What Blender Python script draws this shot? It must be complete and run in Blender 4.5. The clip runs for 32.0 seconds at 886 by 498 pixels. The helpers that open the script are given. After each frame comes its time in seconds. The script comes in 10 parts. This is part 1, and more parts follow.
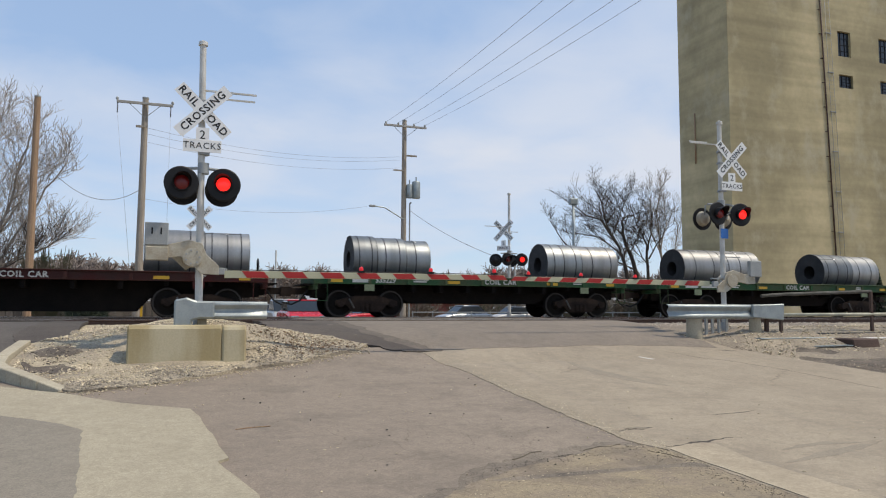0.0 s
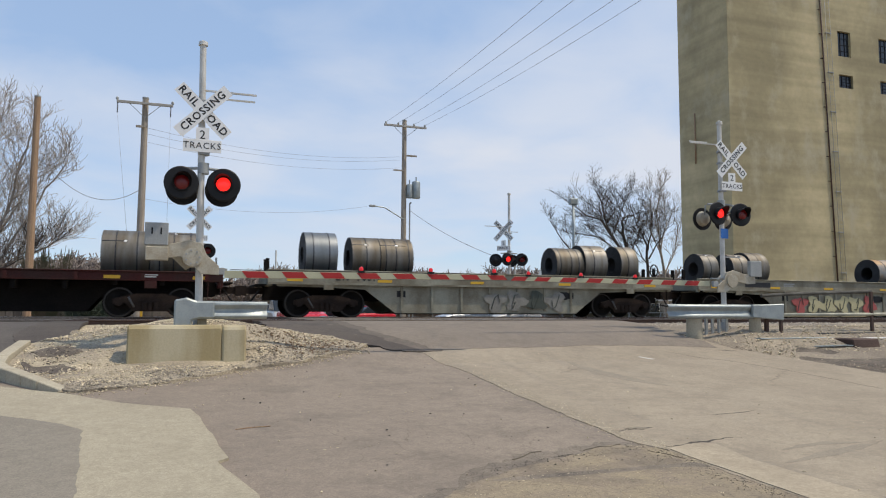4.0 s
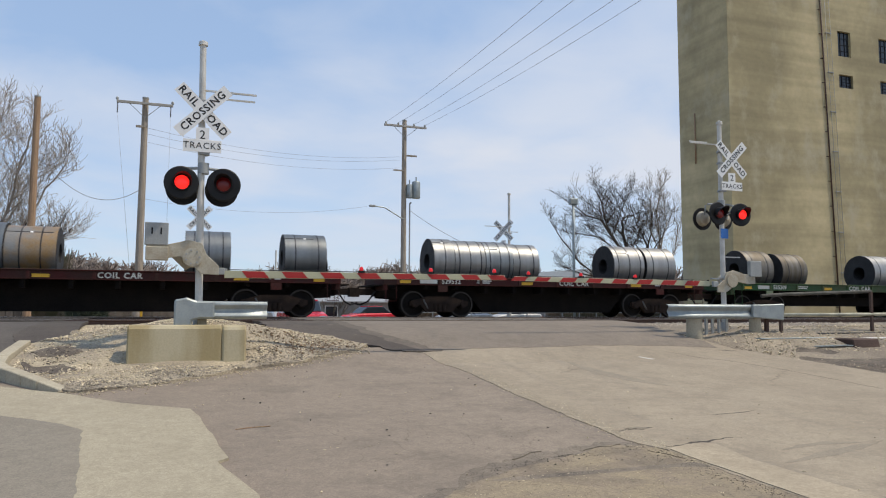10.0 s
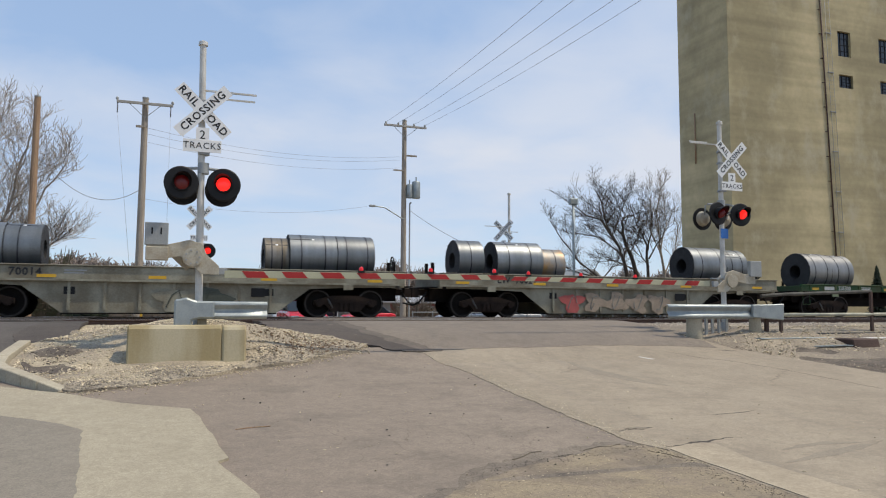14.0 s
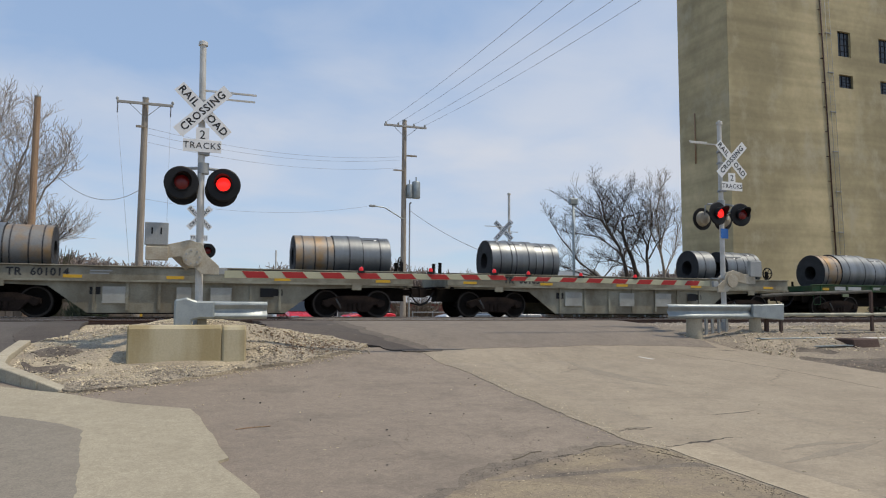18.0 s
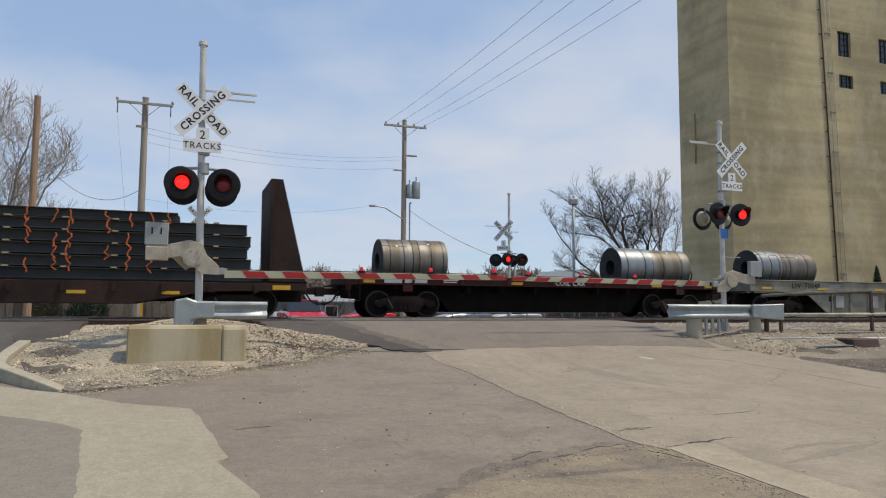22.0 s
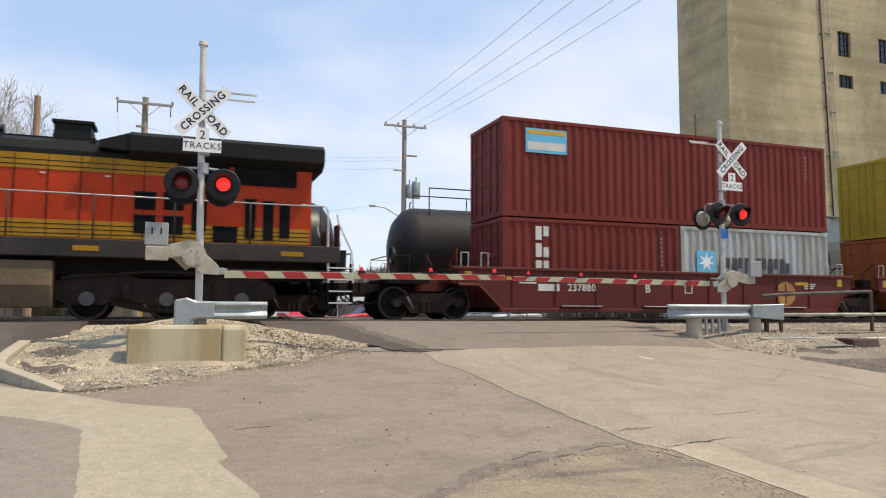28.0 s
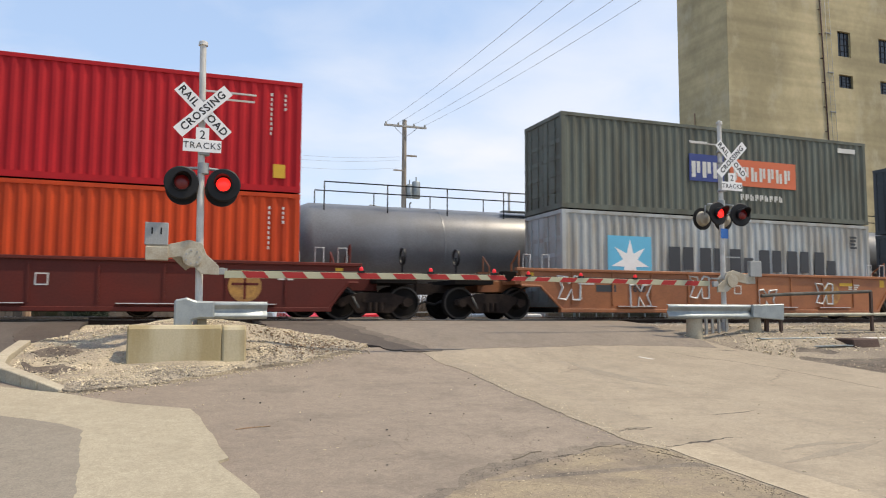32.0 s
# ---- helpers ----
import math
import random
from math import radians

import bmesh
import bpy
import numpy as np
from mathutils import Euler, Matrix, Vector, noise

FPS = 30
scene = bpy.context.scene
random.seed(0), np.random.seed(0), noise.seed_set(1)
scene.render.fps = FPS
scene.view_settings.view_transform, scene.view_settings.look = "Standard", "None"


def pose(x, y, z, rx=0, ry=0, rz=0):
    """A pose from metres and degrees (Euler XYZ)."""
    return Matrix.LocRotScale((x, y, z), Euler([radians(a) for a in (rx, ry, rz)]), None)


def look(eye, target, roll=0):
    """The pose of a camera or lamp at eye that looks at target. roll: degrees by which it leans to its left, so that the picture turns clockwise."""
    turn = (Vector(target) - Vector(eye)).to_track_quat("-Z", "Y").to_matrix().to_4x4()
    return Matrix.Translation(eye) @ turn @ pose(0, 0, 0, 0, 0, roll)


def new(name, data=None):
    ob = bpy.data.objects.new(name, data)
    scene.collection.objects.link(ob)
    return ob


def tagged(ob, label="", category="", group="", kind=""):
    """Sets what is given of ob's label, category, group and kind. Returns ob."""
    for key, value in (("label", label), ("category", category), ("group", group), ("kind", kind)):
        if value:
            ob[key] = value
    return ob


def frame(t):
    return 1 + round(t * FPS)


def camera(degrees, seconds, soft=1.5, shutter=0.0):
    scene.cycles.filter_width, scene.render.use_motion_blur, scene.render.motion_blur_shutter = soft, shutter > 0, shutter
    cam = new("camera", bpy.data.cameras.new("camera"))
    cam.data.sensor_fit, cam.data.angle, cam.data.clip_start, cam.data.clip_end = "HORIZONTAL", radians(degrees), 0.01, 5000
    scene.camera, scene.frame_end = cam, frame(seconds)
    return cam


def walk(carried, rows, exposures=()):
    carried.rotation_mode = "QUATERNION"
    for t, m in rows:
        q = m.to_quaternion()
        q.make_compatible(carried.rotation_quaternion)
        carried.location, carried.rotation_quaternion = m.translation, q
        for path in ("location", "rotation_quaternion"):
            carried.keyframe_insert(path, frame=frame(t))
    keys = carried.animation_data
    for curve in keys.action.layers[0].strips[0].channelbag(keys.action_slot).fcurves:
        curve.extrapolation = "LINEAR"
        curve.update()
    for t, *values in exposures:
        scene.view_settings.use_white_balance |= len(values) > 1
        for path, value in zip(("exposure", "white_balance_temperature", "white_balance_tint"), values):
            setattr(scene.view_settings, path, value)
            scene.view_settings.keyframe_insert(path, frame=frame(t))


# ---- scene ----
# camera on the road side, looking across two tracks; x runs along the tracks, y away, z = 0 is the rail top
cam = camera(62.9, 32.0, soft=1.1, shutter=0.07)
EYE = (0.0, -19.94, 0.31)
AIM = (EYE[0] + 10 * math.sin(0.34735), EYE[1] + 10 * math.cos(0.34735), EYE[2] + 10 * math.tan(0.0818))
walk(cam, [(0.0, look(EYE, AIM, 0.25)), (32.0, look(EYE, AIM, 0.25))],
     exposures=[(0, -0.05, 6500, 10), (14.0, -0.05, 6500, 10), (17.0, -0.20, 6500, 10), (25.5, -0.17, 6550, 10), (27.5, 0.30, 6850, 11), (32.0, 0.32, 6850, 11)])

# ------------------------------------------------------------------ sky and sun
SUN_EL, SUN_AZ = radians(62), radians(113)     # azimuth from +y towards +x
world = bpy.data.worlds.new("sky")
scene.world = world
world.use_nodes = True
wn, wl = world.node_tree.nodes, world.node_tree.links
wn.clear()
sky = wn.new("ShaderNodeTexSky")
sky.sky_type, sky.sun_disc, sky.sun_elevation, sky.sun_rotation = "NISHITA", False, SUN_EL, SUN_AZ
sky.altitude, sky.air_density, sky.dust_density, sky.ozone_density = 200, 1.0, 0.6, 1.6
geo = wn.new("ShaderNodeTexCoord")
sep = wn.new("ShaderNodeSeparateXYZ")
wl.new(geo.outputs["Generated"], sep.inputs[0])


def wmath(op, a, b=None, clamp=False):
    n = wn.new("ShaderNodeMath")
    n.operation, n.use_clamp = op, clamp
    for i, v in enumerate((a, b)):
        if v is None:
            continue
        if isinstance(v, (int, float)):
            n.inputs[i].default_value = v
        else:
            wl.new(v, n.inputs[i])
    return n.outputs[0]


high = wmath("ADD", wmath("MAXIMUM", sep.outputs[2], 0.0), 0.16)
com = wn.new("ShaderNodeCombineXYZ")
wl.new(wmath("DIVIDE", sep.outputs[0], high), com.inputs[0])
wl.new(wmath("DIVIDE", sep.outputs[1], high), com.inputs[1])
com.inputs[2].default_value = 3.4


def wnoise(scale, detail, rough, lac=2.0, dist=0.0):
    n = wn.new("ShaderNodeTexNoise")
    n.inputs["Scale"].default_value, n.inputs["Detail"].default_value = scale, detail
    n.inputs["Roughness"].default_value, n.inputs["Distortion"].default_value = rough, dist
    wl.new(com.outputs[0], n.inputs["Vector"])
    return n.outputs["Fac"]


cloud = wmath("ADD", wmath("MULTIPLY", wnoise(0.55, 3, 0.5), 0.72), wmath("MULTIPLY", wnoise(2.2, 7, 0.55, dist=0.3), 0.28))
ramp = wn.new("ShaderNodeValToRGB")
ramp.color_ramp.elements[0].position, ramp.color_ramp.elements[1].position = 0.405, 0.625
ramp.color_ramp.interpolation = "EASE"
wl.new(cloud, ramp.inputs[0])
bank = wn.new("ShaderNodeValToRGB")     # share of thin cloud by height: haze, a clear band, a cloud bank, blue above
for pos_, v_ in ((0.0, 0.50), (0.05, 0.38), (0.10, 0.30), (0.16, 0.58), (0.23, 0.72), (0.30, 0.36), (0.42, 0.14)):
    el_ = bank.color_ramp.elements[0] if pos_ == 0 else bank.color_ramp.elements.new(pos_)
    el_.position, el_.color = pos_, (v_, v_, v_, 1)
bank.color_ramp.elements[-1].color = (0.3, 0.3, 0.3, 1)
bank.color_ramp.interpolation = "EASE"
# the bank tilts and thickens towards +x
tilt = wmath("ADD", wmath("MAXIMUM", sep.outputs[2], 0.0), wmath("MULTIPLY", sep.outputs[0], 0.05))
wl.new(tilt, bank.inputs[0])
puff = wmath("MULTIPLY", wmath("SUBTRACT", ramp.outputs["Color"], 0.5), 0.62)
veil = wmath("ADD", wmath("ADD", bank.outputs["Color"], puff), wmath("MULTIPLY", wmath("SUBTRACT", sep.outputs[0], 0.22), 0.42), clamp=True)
scaled = wn.new("ShaderNodeMixRGB")
scaled.blend_type, scaled.inputs[0].default_value = "MULTIPLY", 1.0
wl.new(sky.outputs[0], scaled.inputs[1])
scaled.inputs[2].default_value = (0.150, 0.150, 0.150, 1)
thin = wn.new("ShaderNodeMixRGB")     # pale blue haze of thin high cloud over the whole sky
thin.inputs[0].default_value = 0.55
wl.new(scaled.outputs[0], thin.inputs[1])
thin.inputs[2].default_value = (0.47, 0.64, 0.92, 1)
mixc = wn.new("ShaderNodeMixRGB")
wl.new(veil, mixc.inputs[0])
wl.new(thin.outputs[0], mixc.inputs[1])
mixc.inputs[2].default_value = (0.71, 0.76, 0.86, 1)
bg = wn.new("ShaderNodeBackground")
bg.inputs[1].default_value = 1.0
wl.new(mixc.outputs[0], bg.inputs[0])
wo = wn.new("ShaderNodeOutputWorld")
wl.new(bg.outputs[0], wo.inputs[0])

sun = new("sun", bpy.data.lights.new("sun", "SUN"))
sun.data.energy, sun.data.angle, sun.data.color = 3.4, radians(0.9), (1.0, 0.89, 0.725)
to_sun = Vector((math.sin(SUN_AZ) * math.cos(SUN_EL), math.cos(SUN_AZ) * math.cos(SUN_EL), math.sin(SUN_EL)))
sun.matrix_world = look(to_sun * 100, (0, 0, 0))


# ------------------------------------------------------------------ materials
def mat(name, c, rough=0.75, metal=0.0, var=0.2, scale=1.5, bump=0.15, fine=40.0, c2=None, amount=0.5, streak=None, spread=0.0, spec=0.5):
    """Two scales of variation: wide patches (from c towards c2) and fine grain with relief."""
    m = bpy.data.materials.new(name)
    m.use_nodes = True
    nt = m.node_tree
    nd, ln = nt.nodes, nt.links
    b = nd["Principled BSDF"]
    tc = nd.new("ShaderNodeTexCoord")
    info = nd.new("ShaderNodeObjectInfo")
    add = nd.new("ShaderNodeVectorMath")
    add.operation = "MULTIPLY_ADD"
    ln.new(info.outputs["Random"], add.inputs[0])
    add.inputs[1].default_value = (37.0, 23.0, 11.0)
    ln.new(tc.outputs["Object"], add.inputs[2])
    vec = add.outputs[0]
    if streak:
        mp = nd.new("ShaderNodeMapping")
        mp.inputs["Scale"].default_value = streak
        ln.new(vec, mp.inputs["Vector"])
        wide_vec = mp.outputs[0]
    else:
        wide_vec = vec

    def noise_tex(s, v, det, ro=0.55):
        n = nd.new("ShaderNodeTexNoise")
        n.inputs["Scale"].default_value, n.inputs["Detail"].default_value, n.inputs["Roughness"].default_value = s, det, ro
        ln.new(v, n.inputs["Vector"])
        return n.outputs["Fac"]

    wide, grain = noise_tex(scale, wide_vec, 5), noise_tex(fine, vec, 4)
    r = nd.new("ShaderNodeValToRGB")
    r.color_ramp.elements[0].position, r.color_ramp.elements[1].position = 0.5 - 0.22 * amount / 0.5 * 0.6, 0.72 - 0.2 * amount
    if r.color_ramp.elements[1].position <= r.color_ramp.elements[0].position:
        r.color_ramp.elements[1].position = r.color_ramp.elements[0].position + 0.1
    ca, cb = Vector(c), Vector(c2 if c2 else [x * (1 - var) for x in c])
    r.color_ramp.elements[0].color, r.color_ramp.elements[1].color = (*ca, 1), (*cb, 1)
    ln.new(wide, r.inputs[0])
    g = nd.new("ShaderNodeMapRange")
    g.inputs[1].default_value, g.inputs[2].default_value = 0.3, 0.7
    g.inputs[3].default_value, g.inputs[4].default_value = 1 - var, 1 + var * 0.7
    ln.new(grain, g.inputs[0])
    tone = g.outputs[0]
    if spread:
        sp = nd.new("ShaderNodeMapRange")
        sp.inputs[3].default_value, sp.inputs[4].default_value = 1 - spread, 1 + spread
        ln.new(info.outputs["Random"], sp.inputs[0])
        mu = nd.new("ShaderNodeMath")
        mu.operation = "MULTIPLY"
        ln.new(tone, mu.inputs[0])
        ln.new(sp.outputs[0], mu.inputs[1])
        tone = mu.outputs[0]
    sc = nd.new("ShaderNodeVectorMath")
    sc.operation = "SCALE"
    ln.new(r.outputs["Color"], sc.inputs[0])
    ln.new(tone, sc.inputs["Scale"])
    ln.new(sc.outputs[0], b.inputs["Base Color"])
    rr = nd.new("ShaderNodeMapRange")
    rr.inputs[3].default_value, rr.inputs[4].default_value = max(rough - 0.12, 0.03), min(rough + 0.12, 1)
    ln.new(wide, rr.inputs[0])
    ln.new(rr.outputs[0], b.inputs["Roughness"])
    b.inputs["Metallic"].default_value = metal
    b.inputs["Specular IOR Level"].default_value = spec
    if bump:
        bp = nd.new("ShaderNodeBump")
        bp.inputs["Strength"].default_value, bp.inputs["Distance"].default_value = bump, 0.02
        ln.new(grain, bp.inputs["Height"])
        ln.new(bp.outputs[0], b.inputs["Normal"])
    return m


def glow(name, c, strength, base=(0.3, 0.01, 0.01)):
    m = bpy.data.materials.new(name)
    m.use_nodes = True
    b = m.node_tree.nodes["Principled BSDF"]
    b.inputs["Base Color"].default_value = (*base, 1)
    b.inputs["Emission Color"].default_value = (*c, 1)
    b.inputs["Emission Strength"].default_value = strength
    b.inputs["Roughness"].default_value = 0.25
    return m


def pave(name, c, c2, dark, crack=0.0, rough=0.9, wide=0.35, streaks=(0.5, 0.12, 1), band=0.5, where=(0.56, 0.66), line=0.010, depth=0.62):
    """Road surface: broad wear streaks, blotches, aggregate and a web of cracks."""
    c, c2, dark = [(v[0] * 1.03, v[1] * 0.985, v[2] * 0.93) for v in (c, c2, dark)]
    m = mat(name, c, rough, 0, 0.22, wide, 0.22, 70, c2, band, streaks)
    nt = m.node_tree
    nd, ln = nt.nodes, nt.links
    b = nd["Principled BSDF"]
    src = b.inputs["Base Color"].links[0].from_socket
    tc = nd.new("ShaderNodeTexCoord")
    n2 = nd.new("ShaderNodeTexNoise")
    n2.inputs["Scale"].default_value, n2.inputs["Detail"].default_value, n2.inputs["Roughness"].default_value = 1.3, 12, 0.72
    ln.new(tc.outputs["Object"], n2.inputs["Vector"])
    rp = nd.new("ShaderNodeValToRGB")
    rp.color_ramp.elements[0].position, rp.color_ramp.elements[1].position = 0.46, 0.72
    ln.new(n2.outputs["Fac"], rp.inputs[0])
    mx = nd.new("ShaderNodeMixRGB")
    ln.new(rp.outputs[0], mx.inputs[0])
    ln.new(src, mx.inputs[1])
    mx.inputs[2].default_value = (*dark, 1)
    # mottling of the surface and coarse aggregate
    n3, n4 = nd.new("ShaderNodeTexNoise"), nd.new("ShaderNodeTexNoise")
    for n, s, det in ((n3, 7.0, 8), (n4, 26.0, 3)):
        n.inputs["Scale"].default_value, n.inputs["Detail"].default_value, n.inputs["Roughness"].default_value = s, det, 0.75
        ln.new(tc.outputs["Object"], n.inputs["Vector"])
    ag = nd.new("ShaderNodeMath")
    ag.operation = "MULTIPLY"
    for i, (n, lo, hi) in enumerate(((n3, 0.86, 1.12), (n4, 0.86, 1.14))):
        k = nd.new("ShaderNodeMapRange")
        k.inputs[1].default_value, k.inputs[2].default_value, k.inputs[3].default_value, k.inputs[4].default_value = 0.3, 0.7, lo, hi
        ln.new(n.outputs["Fac"], k.inputs[0])
        ln.new(k.outputs[0], ag.inputs[i])
    tone = nd.new("ShaderNodeVectorMath")
    tone.operation = "SCALE"
    ln.new(mx.outputs[0], tone.inputs[0])
    ln.new(ag.outputs[0], tone.inputs["Scale"])
    out = tone.outputs[0]
    if crack:
        dist = nd.new("ShaderNodeTexNoise")
        dist.inputs["Scale"].default_value = 2.5
        ln.new(tc.outputs["Object"], dist.inputs["Vector"])
        mp = nd.new("ShaderNodeMixRGB")
        mp.inputs[0].default_value = 0.28
        ln.new(tc.outputs["Object"], mp.inputs[1])
        ln.new(dist.outputs["Color"], mp.inputs[2])
        vo = nd.new("ShaderNodeTexVoronoi")
        vo.feature, vo.inputs["Scale"].default_value = "DISTANCE_TO_EDGE", crack
        ln.new(mp.outputs[0], vo.inputs["Vector"])
        cr = nd.new("ShaderNodeValToRGB")
        cr.color_ramp.elements[0].position, cr.color_ramp.elements[1].position = 0.0, line
        cr.color_ramp.elements[0].color, cr.color_ramp.elements[1].color = (depth, depth * 0.97, depth * 0.94, 1), (1, 1, 1, 1)
        ln.new(vo.outputs["Distance"], cr.inputs[0])
        mk = nd.new("ShaderNodeTexNoise")
        mk.inputs["Scale"].default_value = 0.35
        ln.new(tc.outputs["Object"], mk.inputs["Vector"])
        mr = nd.new("ShaderNodeValToRGB")
        mr.color_ramp.elements[0].position, mr.color_ramp.elements[1].position = where
        ln.new(mk.outputs["Fac"], mr.inputs[0])
        mc = nd.new("ShaderNodeMixRGB")
        mc.blend_type = "MULTIPLY"
        ln.new(mr.outputs[0], mc.inputs[0])
        ln.new(out, mc.inputs[1])
        ln.new(cr.outputs[0], mc.inputs[2])
        out = mc.outputs[0]
    ln.new(out, b.inputs["Base Color"])
    return m


ASPHALT = pave("asphalt", (0.216, 0.182, 0.147), (0.254, 0.216, 0.175), (0.165, 0.140, 0.114), 2.2)
ASPHALT_NEW = pave("crossing asphalt", (0.184, 0.157, 0.129), (0.210, 0.181, 0.149), (0.148, 0.127, 0.104))
SOILMAT = mat("dark gravelly soil", (0.085, 0.068, 0.052), 0.95, 0, 0.45, 2.2, 0.9, 45, (0.17, 0.138, 0.105), 0.45)
OLIVEPIPE = mat("weathered pale pipe", (0.47, 0.455, 0.35), 0.65, 0.1, 0.2, 3, 0.1, 40, (0.33, 0.32, 0.25), 0.5)
DULLPIPE = mat("dull grey-brown pipe", (0.105, 0.10, 0.085), 0.85, 0, 0.25, 3, 0.15, 40, (0.065, 0.06, 0.05), 0.5)
TAR = pave("fresh tarry asphalt", (0.072, 0.060, 0.049), (0.100, 0.084, 0.070), (0.050, 0.042, 0.036))
SHOULDER = pave("worn shoulder asphalt", (0.118, 0.100, 0.082), (0.150, 0.128, 0.106), (0.085, 0.072, 0.060))
RIM = pave("crumbled asphalt rim", (0.165, 0.142, 0.116), (0.215, 0.185, 0.148), (0.110, 0.094, 0.078), 13.0, 0.95, 2.2, (1, 1, 1), 0.7, (0.36, 0.50), 0.05, 0.6)
CRAZED = pave("crazed crumbling asphalt", (0.232, 0.192, 0.145), (0.285, 0.240, 0.165), (0.130, 0.108, 0.088), 9.0, 0.95, 2.6, (1, 1, 1), 0.7, (0.46, 0.60), 0.03, 0.62)
INFILL = pave("worn grey infill", (0.250, 0.228, 0.188), (0.216, 0.197, 0.162), (0.188, 0.168, 0.138))
ASPHALT_DARK = pave("dark asphalt", (0.082, 0.072, 0.063), (0.115, 0.102, 0.09), (0.055, 0.049, 0.044))
ROADCON = pave("worn concrete road", (0.325, 0.282, 0.215), (0.278, 0.240, 0.184), (0.232, 0.199, 0.153), 0.45, wide=0.7, band=0.4, streaks=(0.5, 0.28, 1))
WALKCON = pave("pavement concrete", (0.365, 0.333, 0.252), (0.328, 0.298, 0.224), (0.288, 0.260, 0.194), 0.0)
DIRT = mat("gravelly ground", (0.36, 0.30, 0.215), 0.95, 0, 0.4, 0.6, 0.8, 30, (0.20, 0.165, 0.125), 0.6)
GRAVEL = mat("pale limestone gravel", (0.43, 0.36, 0.25), 0.95, 0, 0.4, 1.1, 0.9, 34, (0.26, 0.22, 0.165), 0.55)
REPAIR = pave("patched concrete", (0.40, 0.348, 0.262), (0.36, 0.312, 0.234), (0.30, 0.258, 0.192))
STONE = mat("gravel stone", (0.50, 0.45, 0.37), 0.9, 0, 0.25, 3.0, 0.3, 30, (0.28, 0.25, 0.21), 0.6)
BALLAST = mat("track ballast", (0.24, 0.205, 0.17), 0.95, 0, 0.4, 2.0, 0.9, 22, (0.16, 0.132, 0.108), 0.5)
BLOCKCON = mat("weathered concrete block", (0.47, 0.41, 0.275), 0.9, 0, 0.08, 1.1, 0.15, 34, (0.33, 0.265, 0.140), 0.42, (1.5, 1.5, 0.3))
SILOCON = mat("stained elevator concrete", (0.535, 0.440, 0.250), 0.92, 0, 0.08, 0.16, 0.06, 3, (0.335, 0.280, 0.158), 0.6, (1, 1, 0.8))
sn_, sl_ = SILOCON.node_tree.nodes, SILOCON.node_tree.links
s_tc, s_map, s_n = sn_.new("ShaderNodeTexCoord"), sn_.new("ShaderNodeMapping"), sn_.new("ShaderNodeTexNoise")
s_map.inputs["Scale"].default_value = (0.05, 0.05, 0.75)     # level pour lines
s_n.inputs["Scale"].default_value, s_n.inputs["Detail"].default_value = 1.6, 6
s_r, s_m = sn_.new("ShaderNodeMapRange"), sn_.new("ShaderNodeVectorMath")
s_r.inputs[1].default_value, s_r.inputs[2].default_value, s_r.inputs[3].default_value, s_r.inputs[4].default_value = 0.35, 0.65, 0.84, 1.12
s_m.operation = "SCALE"
sl_.new(s_tc.outputs["Object"], s_map.inputs["Vector"])
sl_.new(s_map.outputs[0], s_n.inputs["Vector"])
sl_.new(s_n.outputs["Fac"], s_r.inputs[0])
s_old = sn_["Principled BSDF"].inputs["Base Color"].links[0].from_socket
sl_.new(s_old, s_m.inputs[0])
sl_.new(s_r.outputs[0], s_m.inputs["Scale"])
# pale grey washed-out patches drawn down the wall
s_map2, s_n2, s_r2, s_x = sn_.new("ShaderNodeMapping"), sn_.new("ShaderNodeTexNoise"), sn_.new("ShaderNodeValToRGB"), sn_.new("ShaderNodeMixRGB")
s_map2.inputs["Scale"].default_value = (0.30, 0.30, 0.22)
s_n2.inputs["Scale"].default_value, s_n2.inputs["Detail"].default_value, s_n2.inputs["Roughness"].default_value = 1.0, 9, 0.68
s_r2.color_ramp.elements[0].position, s_r2.color_ramp.elements[1].position = 0.52, 0.68
sl_.new(s_tc.outputs["Object"], s_map2.inputs["Vector"])
sl_.new(s_map2.outputs[0], s_n2.inputs["Vector"])
sl_.new(s_n2.outputs["Fac"], s_r2.inputs[0])
sl_.new(s_r2.outputs[0], s_x.inputs[0])
sl_.new(s_m.outputs[0], s_x.inputs[1])
s_x.inputs[2].default_value = (0.47, 0.41, 0.275, 1)
sl_.new(s_x.outputs[0], sn_["Principled BSDF"].inputs["Base Color"])
KERBCON = mat("kerb concrete", (0.43, 0.38, 0.28), 0.9, 0, 0.15, 2, 0.3, 30)
RAILSTEEL = mat("rusty rail", (0.10, 0.06, 0.045), 0.7, 0.3, 0.3, 2, 0.3, 40)
RAILTOP = mat("polished rail head", (0.45, 0.44, 0.43), 0.3, 1.0, 0.1, 2, 0.05, 60)
TIEWOOD = mat("creosoted tie", (0.06, 0.045, 0.035), 0.9, 0, 0.3, 3, 0.5, 30)
GALV = mat("galvanised steel", (0.36, 0.39, 0.385), 0.5, 0.5, 0.10, 3, 0.05, 50, (0.28, 0.31, 0.31))
ALU = mat("painted aluminium pole", (0.62, 0.60, 0.55), 0.5, 0.1, 0.1, 3, 0.1, 40, (0.5, 0.48, 0.43))
MECHPAINT = mat("weathered cream paint", (0.46, 0.42, 0.33), 0.65, 0.05, 0.12, 4, 0.1, 40, (0.34, 0.29, 0.21))
GREYBOX = mat("grey equipment paint", (0.33, 0.34, 0.33), 0.6, 0.1, 0.1, 4, 0.1, 40)
BLACK = mat("black enamel", (0.010, 0.010, 0.011), 0.55, 0, 0.2, 4, 0.05, 40, spec=0.3)
